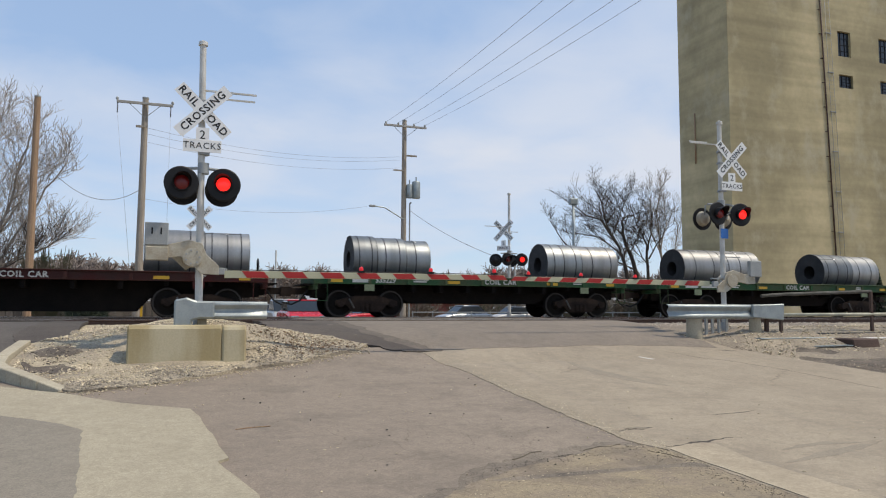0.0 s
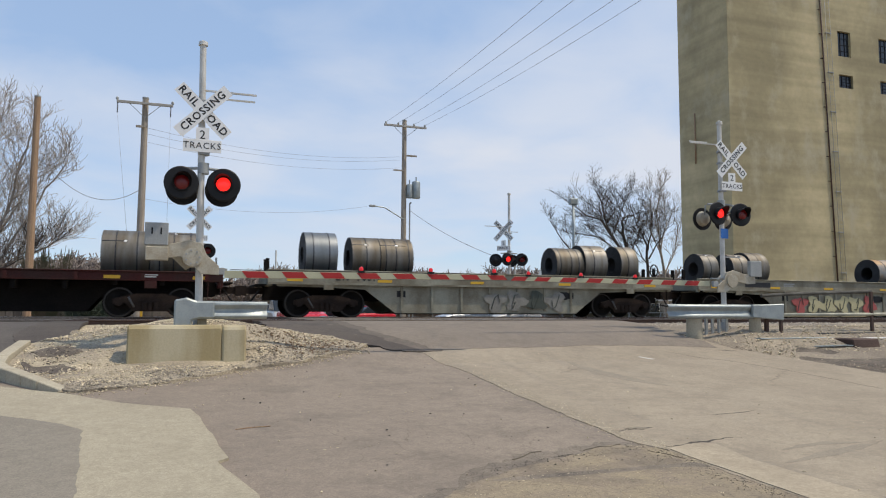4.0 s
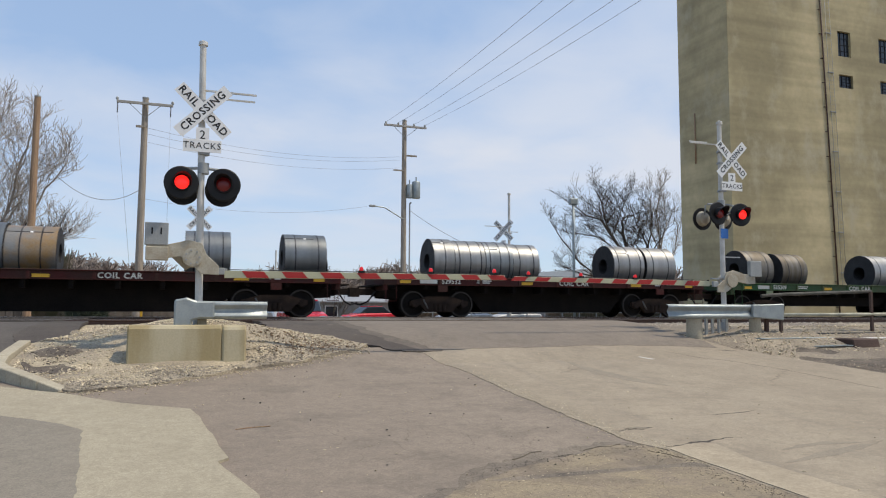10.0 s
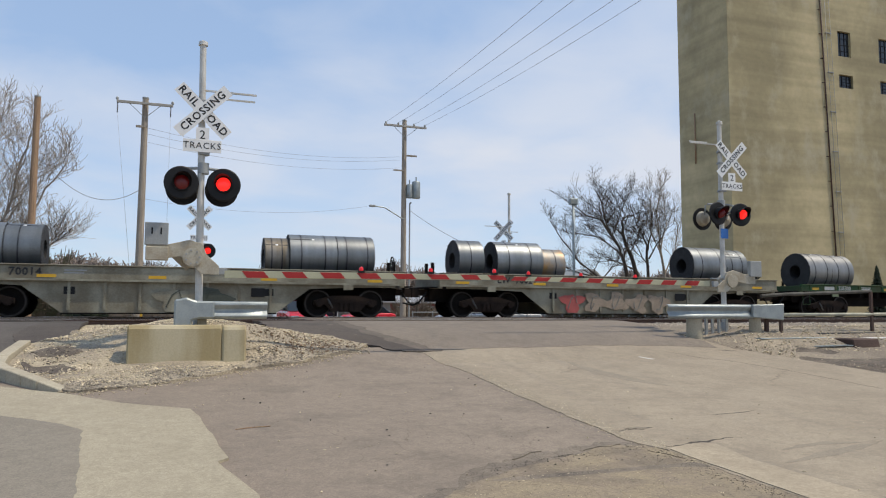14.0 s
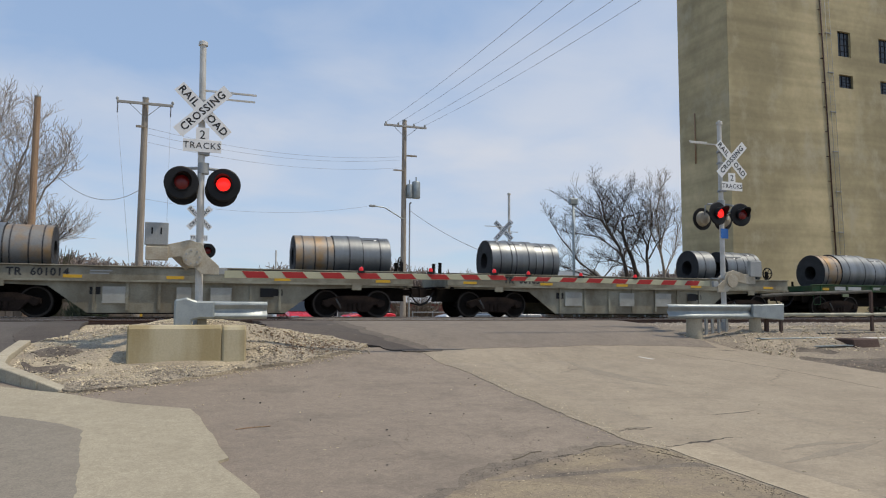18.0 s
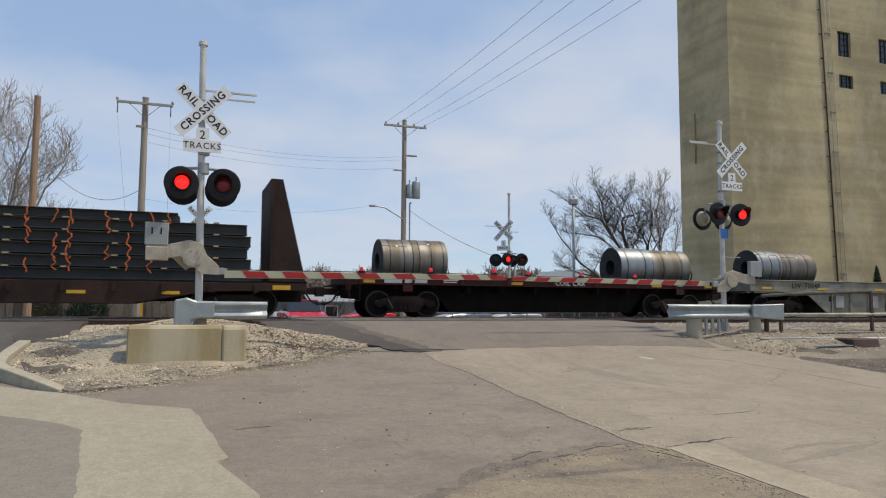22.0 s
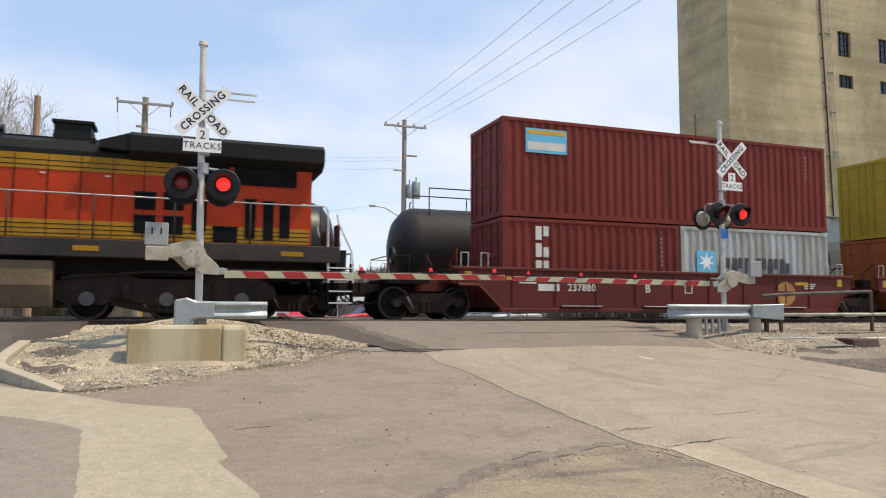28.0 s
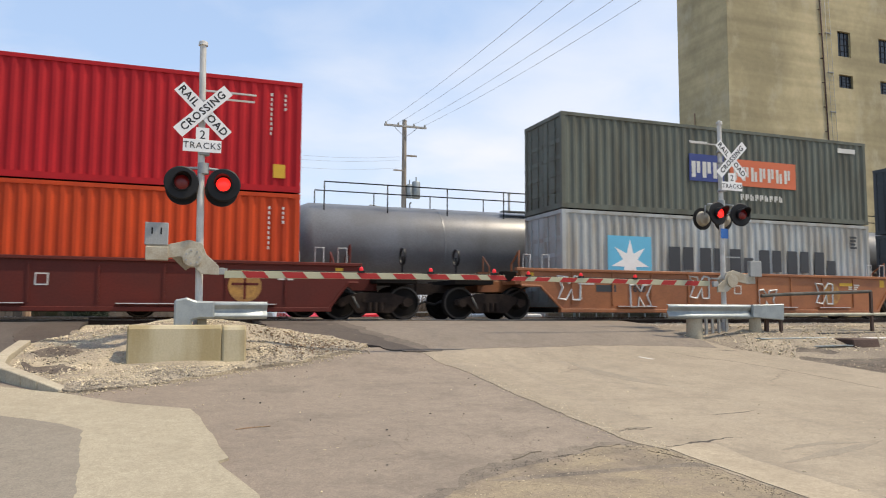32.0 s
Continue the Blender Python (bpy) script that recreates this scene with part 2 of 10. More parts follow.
SIGNWHITE = mat("white sign sheeting", (0.82, 0.81, 0.78), 0.5, 0, 0.05, 3, 0.02, 60)
SIGNBACK = mat("bare sign back", (0.45, 0.45, 0.44), 0.5, 0.4, 0.08, 3, 0.02, 60)
INK = mat("black lettering", (0.015, 0.015, 0.016), 0.6, 0, 0.1, 4, 0, 60)
REFLRED = mat("red reflective sheeting", (0.36, 0.014, 0.012), 0.55, 0, 0.06, 3, 0.02, 60)
# white lowered to cream: the gate arm's shaded side is in the colour
REFLWHITE = mat("shade-dimmed white sheeting", (0.44, 0.43, 0.29), 0.5, 0, 0.08, 2, 0.02, 60)
LENSOFF = mat("unlit red lens", (0.16, 0.006, 0.006), 0.3, 0, 0.1, 8, 0.05, 80)
LENSON = glow("lit red lens", (1.0, 0.022, 0.016), 1.25)
LENSDIM = glow("faintly lit red lens", (1.0, 0.02, 0.03), 0.42)
BLUE = mat("blue sign", (0.03, 0.16, 0.5), 0.5, 0, 0.05, 4, 0, 60)
POLEWOOD = mat("weathered pole wood", (0.40, 0.345, 0.275), 0.9, 0, 0.2, 3, 0.5, 30, (0.26, 0.22, 0.175), 0.5, (6, 6, 0.3))
POLENEW = mat("brown treated pole wood", (0.38, 0.255, 0.155), 0.9, 0, 0.2, 3, 0.4, 30, (0.28, 0.18, 0.11), 0.5, (6, 6, 0.3))
ARMWOOD = mat("silvered crossarm wood", (0.40, 0.38, 0.34), 0.85, 0, 0.15, 3, 0.3, 30)
WIRE = mat("cable", (0.30, 0.31, 0.34), 0.6, 0, 0.1, 3, 0, 40)
BARK = mat("grey bark", (0.40, 0.345, 0.285), 0.95, 0, 0.25, 3, 0.5, 30, (0.28, 0.235, 0.19))
BARKDARK = mat("dark bark", (0.075, 0.06, 0.05), 0.95, 0, 0.25, 3, 0.5, 30)
TWIGFAR = mat("far bare twigs", (0.27, 0.215, 0.18), 0.95, 0, 0.3, 0.2, 0, 2, (0.2, 0.165, 0.14))
CONIFER = mat("dark evergreen", (0.035, 0.05, 0.03), 0.9, 0, 0.3, 2, 0.2, 20)
SHRUB = mat("brown shrub", (0.13, 0.10, 0.07), 0.95, 0, 0.3, 2, 0.2, 20, (0.07, 0.075, 0.04))
GLASS = mat("dark window glass", (0.02, 0.025, 0.03), 0.12, 0, 0.1, 1, 0, 10)
WOODFENCE = mat("grey fence wood", (0.17, 0.14, 0.11), 0.9, 0, 0.2, 3, 0.3, 20, None, 0.5, (4, 4, 0.5), 0.2)


# ------------------------------------------------------------------ mesh helpers
def box(bm, x0, x1, y0, y1, z0, z1, m=None):
    v = [bm.verts.new(p if m is None else m @ Vector(p)) for p in
         ((x0, y0, z0), (x1, y0, z0), (x1, y1, z0), (x0, y1, z0), (x0, y0, z1), (x1, y0, z1), (x1, y1, z1), (x0, y1, z1))]
    for q in ((3, 2, 1, 0), (4, 5, 6, 7), (0, 1, 5, 4), (1, 2, 6, 5), (2, 3, 7, 6), (3, 0, 4, 7)):
        bm.faces.new([v[i] for i in q])
    return v


def cyl(bm, a, b, r0, r1=None, n=10, caps=True, smooth=True):
    a, b = Vector(a), Vector(b)
    r1 = r0 if r1 is None else r1
    d = (b - a).normalized()
    u = d.orthogonal().normalized()
    w = d.cross(u)
    ring = [[bm.verts.new(c + (u * math.cos(2 * math.pi * i / n) + w * math.sin(2 * math.pi * i / n)) * r) for i in range(n)]
            for c, r in ((a, r0), (b, r1))]
    for i in range(n):
        f = bm.faces.new((ring[0][i], ring[0][(i + 1) % n], ring[1][(i + 1) % n], ring[1][i]))
        f.smooth = smooth
    if caps:
        bm.faces.new(ring[0][::-1])
        bm.faces.new(ring[1])


def lathe(bm, profile, axis="x", n=24, centre=(0, 0, 0), closed=False, smooth=True):
    """profile: (along the axis, radius) points turned round the axis."""
    c = Vector(centre)
    rings = []
    for s, r in profile:
        ring = []
        for i in range(n):
            a = 2 * math.pi * i / n
            p = {"x": (s, r * math.cos(a), r * math.sin(a)), "y": (r * math.sin(a), s, r * math.cos(a)), "z": (r * math.cos(a), r * math.sin(a), s)}[axis]
            ring.append(bm.verts.new(c + Vector(p)))
        rings.append(ring)
    pairs = list(zip(rings, rings[1:])) + ([(rings[-1], rings[0])] if closed else [])
    for p, q in pairs:
        for i in range(n):
            f = bm.faces.new((p[i], p[(i + 1) % n], q[(i + 1) % n], q[i]))
            f.smooth = smooth
    if not closed:
        if profile[0][1] > 1e-4:
            bm.faces.new(rings[0][::-1])
        if profile[-1][1] > 1e-4:
            bm.faces.new(rings[-1])


def prism(bm, pts, lo, hi, axis="y"):
    """A polygon (in xz for axis y, yz for axis x, xy for axis z) drawn out from lo to hi."""
    def at(p, t):
        return {"y": (p[0], t, p[1]), "x": (t, p[0], p[1]), "z": (p[0], p[1], t)}[axis]
    a = [bm.verts.new(at(p, lo)) for p in pts]
    b = [bm.verts.new(at(p, hi)) for p in pts]
    n = len(pts)
    bm.faces.new(a)
    bm.faces.new(b[::-1])
    for i in range(n):
        bm.faces.new((a[i], b[i], b[(i + 1) % n], a[(i + 1) % n]))


def tube(bm, pts, r, n=6):
    """A round bar bent along pts."""
    pts = [Vector(p) for p in pts]
    pts = [p for i, p in enumerate(pts) if i == 0 or (p - pts[i - 1]).length > 1e-5]
    rings = []
    u = None
    for i, p in enumerate(pts):
        d = ((pts[min(i + 1, len(pts) - 1)] - p).normalized() + (p - pts[max(i - 1, 0)]).normalized()).normalized()
        u = d.orthogonal().normalized() if u is None else (u - d * u.dot(d)).normalized()
        w = d.cross(u)
        rings.append([bm.verts.new(p + (u * math.cos(2 * math.pi * k / n) + w * math.sin(2 * math.pi * k / n)) * r) for k in range(n)])
    for p, q in zip(rings, rings[1:]):
        for k in range(n):
            f = bm.faces.new((p[k], p[(k + 1) % n], q[(k + 1) % n], q[k]))
            f.smooth = True
    bm.faces.new(rings[0][::-1])
    bm.faces.new(rings[-1])


def finish(bm, bevel=0.0):
    bmesh.ops.recalc_face_normals(bm, faces=bm.faces)
    for e in bm.edges:
        if len(e.link_faces) == 2 and e.calc_face_angle(0) > 0.6:
            e.smooth = False
    if bevel:
        bmesh.ops.bevel(bm, geom=[e for e in bm.edges if e.is_manifold and e.calc_face_angle(0) > 0.6], offset=bevel, segments=1, affect="EDGES")


def mesh_of(name, bm, material, bevel=0.0):
    finish(bm, bevel)
    me = bpy.data.meshes.new(name)
    bm.to_mesh(me)
    bm.free()
    me.materials.append(material)
    return me


def part(name, bm, material, parent=None, label="", bevel=0.0, at=None):
    me = bm if isinstance(bm, bpy.types.Mesh) else mesh_of(name, bm, material, bevel)
    ob = new(name, me)
    if parent:
        ob.parent = parent
    if at is not None:
        ob.matrix_basis = at
    if label:
        ob["label"] = label
    return ob


def boxes(name, material, parent, dims, label="", bevel=0.0):
    bm = bmesh.new()
    for d in dims:
        box(bm, *d)
    return part(name, bm, material, parent, label, bevel)


def thing(name, label, category, m=None, group="", kind=""):
    ob = new(name)
    ob.empty_display_size = 0.2
    if m is not None:
        ob.matrix_basis = m
    return tagged(ob, label, category, group, kind)


def words(text, size, material, parent, m, name="lettering", depth=0.002, spacing=1.0, align="CENTER", label="", bold=0.0):
    cu = bpy.data.curves.new(name, "FONT")
    cu.body, cu.size, cu.extrude, cu.align_x, cu.align_y, cu.space_character = text, size, depth, align, "CENTER", spacing
    cu.resolution_u, cu.offset = 2, bold
    tmp = bpy.data.objects.new(name, cu)
    me = bpy.data.meshes.new_from_object(tmp)
    bpy.data.objects.remove(tmp)
    me.materials.clear()
    me.materials.append(material)
    ob = new(name, me)
    ob.parent, ob.matrix_basis = parent, m
    if label:
        ob["label"] = label
    return ob


FACE = Matrix(((1, 0, 0, 0), (0, 0, -1, 0), (0, 1, 0, 0), (0, 0, 0, 1)))   # text upright, facing -y


def facing(x, y, z, rz=0.0, rr=0.0):
    return Matrix.Translation((x, y, z)) @ Matrix.Rotation(radians(rz), 4, "Z") @ FACE @ Matrix.Rotation(radians(rr), 4, "Z")


# ------------------------------------------------------------------ ground
PROFILE = ((-400, -1.6), (-60, -1.3), (-20, -1.25), (-14, -1.2), (-10, -1.0), (-6.8, -0.74), (-4.5, -0.27), (-3, -0.09), (-1.6, -0.03), (6.6, -0.03),
           (8, -0.1), (10.5, -0.45), (14, -0.8), (30, -1.1), (200, -1.3), (3000, -1.3))


def zp(y):
    return float(np.interp(y, [a for a, _ in PROFILE], [b for _, b in PROFILE]))


def sheet(name, ys, xl, xr, off, material, label, nx=8, thick=0.0, cat="ground", rough=0.0, edge=0.0):
    """A strip of ground that follows the slope up to the tracks, between two edges given as functions of y."""
    bm = bmesh.new()
    rows = []
    for y in ys:
        a, b = xl(y), xr(y)
        row = []
        for i in range(nx + 1):
            x = a + (b - a) * i / nx
            if edge and i in (0, nx):
                x += edge * (noise.noise((y * 1.7, i, 3.3)) + 0.7 * noise.noise((y * 6, i, 1.3)) + 0.6 * noise.noise((y * 17, i, 5.3)))
            row.append(bm.verts.new((x, y, zp(y) + off + rough * noise.noise((x * 0.9, y * 0.9, 1.7)))))
        rows.append(row)
    for r, q in zip(rows, rows[1:]):
        for i in range(nx):
            f = bm.faces.new((r[i], r[i + 1], q[i + 1], q[i]))
            f.smooth = True
    if thick:
        res = bmesh.ops.extrude_face_region(bm, geom=bm.faces[:])
        for v in [g for g in res["geom"] if isinstance(g, bmesh.types.BMVert)]:
            v.co.z -= thick
    ob = part(name, bm, material)
    return tagged(ob, label, cat, kind="structure")


def steps(a, b, d):
    n = max(1, int(round((b - a) / d)))
    return [a + (b - a) * i / n for i in range(n + 1)]


ys_all = [-400, -200, -100, -60, -40, -28] + steps(-20, 15, 0.5) + [20, 30, 45, 70, 120, 200, 400, 900, 1800, 3000]
sheet("ground", ys_all, lambda y: -2500, lambda y: 2500, -0.10, DIRT, "brown gravelly ground reaching to the horizon", nx=10)
sheet("asphalt_apron", [-60, -40, -28] + steps(-20, -5.5, 0.45), lambda y: -30, lambda y: 5.4, -0.014, ASPHALT, "worn grey asphalt with cracks and stains", 12, 0.05, "road", edge=0.03)


def joint(y):
    return float(np.interp(y, [-60, -15.3, -14.2, -13.35, -12.9, -12.0, -9.6, -7.8, -5.9], [4.7, 4.8, 4.9, 4.9, 4.76, 4.77, 4.88, 4.9, 4.6]))


def road_right(y):
    """The right edge of the concrete road."""
    return float(np.interp(y, [-60, -9.2, -7.8, -6.9, -6.5, -6.1, -5.2], [19.6, 13.3, 13.12, 12.98, 12.66, 12.3, 12.05]))


sheet("concrete_road", [-60, -40, -28] + steps(-20, -5.2, 0.09), joint, road_right, -0.006, ROADCON,
      "pale worn concrete road climbing to the crossing", 6, 0.05, "road", edge=0.045)
sheet("far_road", steps(6.3, 15, 0.6) + [20, 30, 40, 80, 200], lambda y: 4.0, lambda y: 11.8, -0.004, ASPHALT_NEW, "grey asphalt road beyond the tracks", 6, 0.05, "road")
sheet("lane_left", steps(-8.2, -1.0, 0.25), lambda y: -9.0, lambda y: float(np.interp(y, [-8.2, -5.3, -4.7, -1.0], [-2.62, -2.6, -2.0, -2.1])), -0.004, ASPHALT_DARK, "dark asphalt lane beside the island", 4, 0.05, "road", edge=0.05)


def patch(name, poly, off, material, label, cat="ground", thick=0.06, cell=0.5, zf=None, smooth=False):
    """A slab with the outline poly (x, y) laid on the slope."""
    bm = bmesh.new()
    bm.faces.new([bm.verts.new((x, y, 0)) for x, y in poly])
    for k, lo, hi in ((1, min(p[1] for p in poly), max(p[1] for p in poly)), (0, min(p[0] for p in poly), max(p[0] for p in poly))):
        t = lo + cell
        while t < hi:
            co, no = [0, 0, 0], [0, 0, 0]
            co[k], no[k] = t, 1
            bmesh.ops.bisect_plane(bm, geom=bm.verts[:] + bm.edges[:] + bm.faces[:], plane_co=co, plane_no=no)
            t += cell
    bmesh.ops.triangulate(bm, faces=[f for f in bm.faces if len(f.verts) > 4])
    for v in bm.verts:
        v.co.z = (zf(v.co.x, v.co.y) if zf else zp(v.co.y)) + off
    for f in bm.faces:
        f.smooth = True
    res = bmesh.ops.extrude_face_region(bm, geom=bm.faces[:])
    for v in [g for g in res["geom"] if isinstance(g, bmesh.types.BMVert)]:
        v.co.z -= thick
    return tagged(part(name, bm, material), label, cat, kind="structure")


def ragged(poly, step, amp, seed=0.0):
    """The outline poly with a broken, uneven edge."""
    out = []
    for (x0, y0), (x1, y1) in zip(poly, poly[1:] + poly[:1]):
        d = math.hypot(x1 - x0, y1 - y0)
        n = max(1, int(d / step))
        for k in range(n):
            x, y = x0 + (x1 - x0) * k / n, y0 + (y1 - y0) * k / n
            s = amp * (noise.noise((x * 2.2, y * 2.2, seed)) + 0.8 * noise.noise((x * 7, y * 7, seed + 3)))
            out.append((x - s * (y1 - y0) / d, y + s * (x1 - x0) / d))
    return out


ISLAND = [(-2.1, -1.2), (-2.05, -3.15), (-1.9, -4.6), (-2.5, -5.05), (-2.6, -6.3), (-2.42, -7.2), (-2.0, -7.85), (-1.53, -8.42), (-1.25, -8.55), (-0.32, -8.11), (0.41, -7.53),
          (1.15, -6.99), (2.17, -6.48), (3.34, -5.75), (3.67, -5.28), (3.02, -4.78), (2.39, -4.6), (1.88, -3.26), (1.85, -1.2)]


def z_island(x, y):
    heap = 0.44 * math.exp(-((x - 0.25) / 1.5) ** 2 - ((y + 5.1) / 1.15) ** 2) + 0.10 * math.exp(-((x - 1.7) / 0.5) ** 2 - ((y + 5.4) / 0.6) ** 2)
    back = min(1.0, max(0.0, (y + 4.3) / 1.4))
    return zp(y) + 0.03 - 0.115 * back + heap + (0.05 * noise.noise((x * 1.1, y * 1.1, 0)) + 0.02 * noise.noise((x * 4, y * 4, 2))) * (1 - 0.8 * back)


def inside(x, y, poly):
    hit = False
    for (x0, y0), (x1, y1) in zip(poly, poly[1:] + poly[:1]):
        if (y0 > y) != (y1 > y) and x < (x1 - x0) * (y - y0) / (y1 - y0) + x0:
            hit = not hit
    return hit


patch("gravel_island", ragged(ISLAND, 0.12, 0.07), 0.0, GRAVEL, "mound of pale limestone gravel round the signal mast", "gravel", 0.3, 0.22, z_island)
patch("crossing_road", ragged([(3.6, -1.0), (3.7, -4.4), (3.95, -5.3), (4.6, -5.95), (5.0, -5.83), (6.3, -5.70), (7.7, -5.72), (8.7, -5.62), (10.7, -5.76), (11.9, -6.0), (12.05, -5.4), (11.75, -4.65), (12.1, -3.0), (12.3, -1.0)], 0.15, 0.05, 4), -0.001, ASPHALT_NEW,
      "smooth grey asphalt ramp at the crossing", "road", 0.06, 0.5)
patch("dark_shoulder", ragged([(1.8, -1.05), (1.85, -3.26), (2.4, -4.6), (3.02, -4.78), (3.6, -5.3), (4.05, -5.75), (4.72, -5.95), (4.5, -5.6), (4.1, -5.1), (4.15, -4.85), (3.85, -4.4), (3.55, -2.86), (3.62, -1.05)], 0.06, 0.11, 8), 0.012, TAR, "dark fresh asphalt shoulder at the ramp", "road", 0.06, 0.4)
patch("worn_shoulder_edge", ragged([(3.3, -1.05), (3.3, -2.9), (3.5, -4.2), (3.7, -4.95), (4.0, -5.55), (4.62, -6.02), (5.1, -5.85), (4.75, -5.35), (4.45, -4.8), (4.15, -4.2), (3.9, -2.8), (3.95, -1.05)], 0.06, 0.13, 21), 0.009, SHOULDER, "greyish worn asphalt between shoulder and ramp", "road", 0.06, 0.4)
patch("dark_lane_edge", ragged([(-2.0, -1.1), (-1.95, -3.2), (-1.85, -4.6), (-2.45, -5.0), (-2.62, -5.4), (-2.95, -4.2), (-2.75, -1.1)], 0.12, 0.06, 2), 0.004, TAR, "dark tarry edge of the lane beside the gravel", "road", 0.06, 0.4)
WALK = [(-7.0, -6.9), (-2.38, -7.98), (-1.5, -8.6), (-0.69, -9.43), (0.17, -9.96), (0.27, -10.5), (0.35, -11.3), (0.48, -12.6), (0.38, -12.72), (0.64, -13.85), (1.6, -45.0), (-7.0, -45.0)]
patch("pavement", ragged(WALK, 0.25, 0.018), 0.010, WALKCON, "pale tan concrete pavement apron", "pavement", 0.05, 0.5)
patch("pavement_infill", ragged([(-7.0, -8.7), (-2.05, -9.85), (-1.2, -10.6), (-0.97, -10.95), (-0.82, -12.54), (-0.73, -13.4), (0.1, -45.0), (-7.0, -45.0)], 0.10, 0.035), 0.0125, INFILL, "grey worn infill inside the pavement", "pavement", 0.05, 0.5)
patch("crumbled_rim", ragged([(1.84, -14.3), (2.45, -13.66), (3.4, -13.15), (4.3, -12.92), (4.84, -12.95), (5.0, -13.5), (5.03, -14.1), (4.9, -15.1), (4.82, -17.5), (4.2, -19.5), (2.5, -19.7), (1.4, -17.6), (1.5, -15.4)], 0.05, 0.16, 26), -0.0112, RIM, "dark grey crumbled rim of broken asphalt", "road", 0.03, 0.5)
patch("crazed_asphalt", ragged([(2.04, -14.3), (2.57, -13.86), (3.5, -13.43), (4.37, -13.1), (4.83, -13.1), (4.97, -13.5), (5.0, -14.1), (4.88, -15.1), (4.8, -17.5), (4.2, -19.2), (2.6, -19.4), (1.6, -17.6), (1.7, -15.4)], 0.10, 0.09, 6), -0.0085, CRAZED, "yellowish crumbling asphalt with a web of cracks", "road", 0.03, 0.5)
patch("road_edge_strip", ragged([(4.95, -13.36), (5.3, -13.24), (5.62, -13.3), (5.5, -14.0), (5.46, -14.9), (5.36, -16.0), (5.3, -30.0), (4.78, -30.0), (4.86, -15.3), (4.94, -14.2)], 0.12, 0.022, 5), 0.002, REPAIR, "paler repaired concrete strip along the road edge", "road", 0.05, 0.5)
patch("paint_dash", ragged([(9.28, -6.63), (9.50, -6.85), (9.56, -6.84), (9.34, -6.61)], 0.05, 0.01), -0.002, ALU, "worn white paint dash on the road", "road", 0.01, 0.5)


def crack(name, pts, w, label, material):
    """A ragged break in the paving, thin at both ends."""
    fine = []
    for (x0, y0), (x1, y1) in zip(pts, pts[1:]):
        for k in range(6):
            fine.append((x0 + (x1 - x0) * k / 6, y0 + (y1 - y0) * k / 6))
    fine.append(pts[-1])
    n = len(fine) - 1
    up, lo = [], []
    for i, (x, y) in enumerate(fine):
        s = math.sin(math.pi * min(0.97, max(0.03, i / n)))
        x, y = x + 0.02 * noise.noise((x * 11, y * 11, 1)), y + 0.03 * noise.noise((x * 9, y * 9, 6))
        up.append((x, y + w * s * (0.35 + 0.9 * abs(noise.noise((x * 13, y * 9, 4))))))
        lo.append((x, y - w * s * (0.35 + 0.9 * abs(noise.noise((x * 12, y * 8, 9))))))
    patch(name, up + lo[::-1], -0.003, material, label, "road", 0.02, 0.6)


CRACK = mat("dirt-filled crack", (0.07, 0.058, 0.047), 0.95, 0, 0.3, 3, 0.5, 40)
SCAR = mat("scraped concrete", (0.17, 0.145, 0.112), 0.95, 0, 0.3, 3, 0.5, 40)
crack("road_crack", [(5.08, -12.33), (5.18, -12.36), (5.32, -12.37), (5.46, -12.38)], 0.03, "dark broken corner in the concrete road", CRACK)
crack("road_crack", [(4.92, -12.45), (5.12, -12.41), (5.3, -12.44)], 0.014, "thin dark crack in the concrete road", CRACK)
crack("road_crack", [(4.96, -13.28), (5.2, -13.25), (5.4, -13.18), (5.6, -13.17), (5.8, -13.11), (6.05, -13.08)], 0.035, "dark open crack across the road edge", CRACK)
crack("road_scar", [(6.75, -11.9), (7.0, -11.84), (7.3, -11.85), (7.65, -11.73)], 0.02, "shallow scrape in the concrete road", SCAR)
for pts_, w_ in (([(3.12, -13.32), (3.28, -13.25), (3.42, -13.12), (3.59, -13.09)], 0.004), ([(4.02, -13.17), (4.26, -13.08), (4.4, -13.11), (4.58, -13.02)], 0.005), ([(4.68, -13.36), (4.8, -13.55), (4.85, -13.75)], 0.006)):
    crack("asphalt_crack", pts_, w_, "thin ragged crack in the crumbling asphalt", SCAR)
crack("pavement_joint", [(-1.0, -11.3), (-0.6, -11.32), (-0.2, -11.33), (0.3, -11.28)], 0.006, "faint joint across the pavement", SCAR)
crack("pavement_joint", [(-0.75, -13.1), (-0.23, -13.02), (0.1, -12.92), (0.42, -12.86)], 0.007, "faint broken joint across the pavement", SCAR)
ROADSTREAK = mat("tyre rub and painted shadow", (0.235, 0.197, 0.148), 0.95, 0, 0.25, 4, 0.1, 50, (0.275, 0.232, 0.172), 0.6)


def smear(pts, w):
    """A faint dark streak along pts, for tyre rub and for painted wire shadows."""
    up, lo = [], []
    for i, (x, y) in enumerate(pts):
        q, p = pts[min(i + 1, len(pts) - 1)], pts[max(i - 1, 0)]
        d = Vector((q[0] - p[0], q[1] - p[1])).normalized()
        s = w * (0.15 + math.sin(math.pi * i / (len(pts) - 1)))
        up.append((x - d.y * s, y + d.x * s))
        lo.append((x + d.y * s, y - d.x * s))
    patch("tyre_mark", ragged(up + lo[::-1], 0.06, 0.03, 3), -0.0045, ROADSTREAK, "faint dark streak on the concrete, tyre rub and painted shadow", "road", 0.01, 0.5)


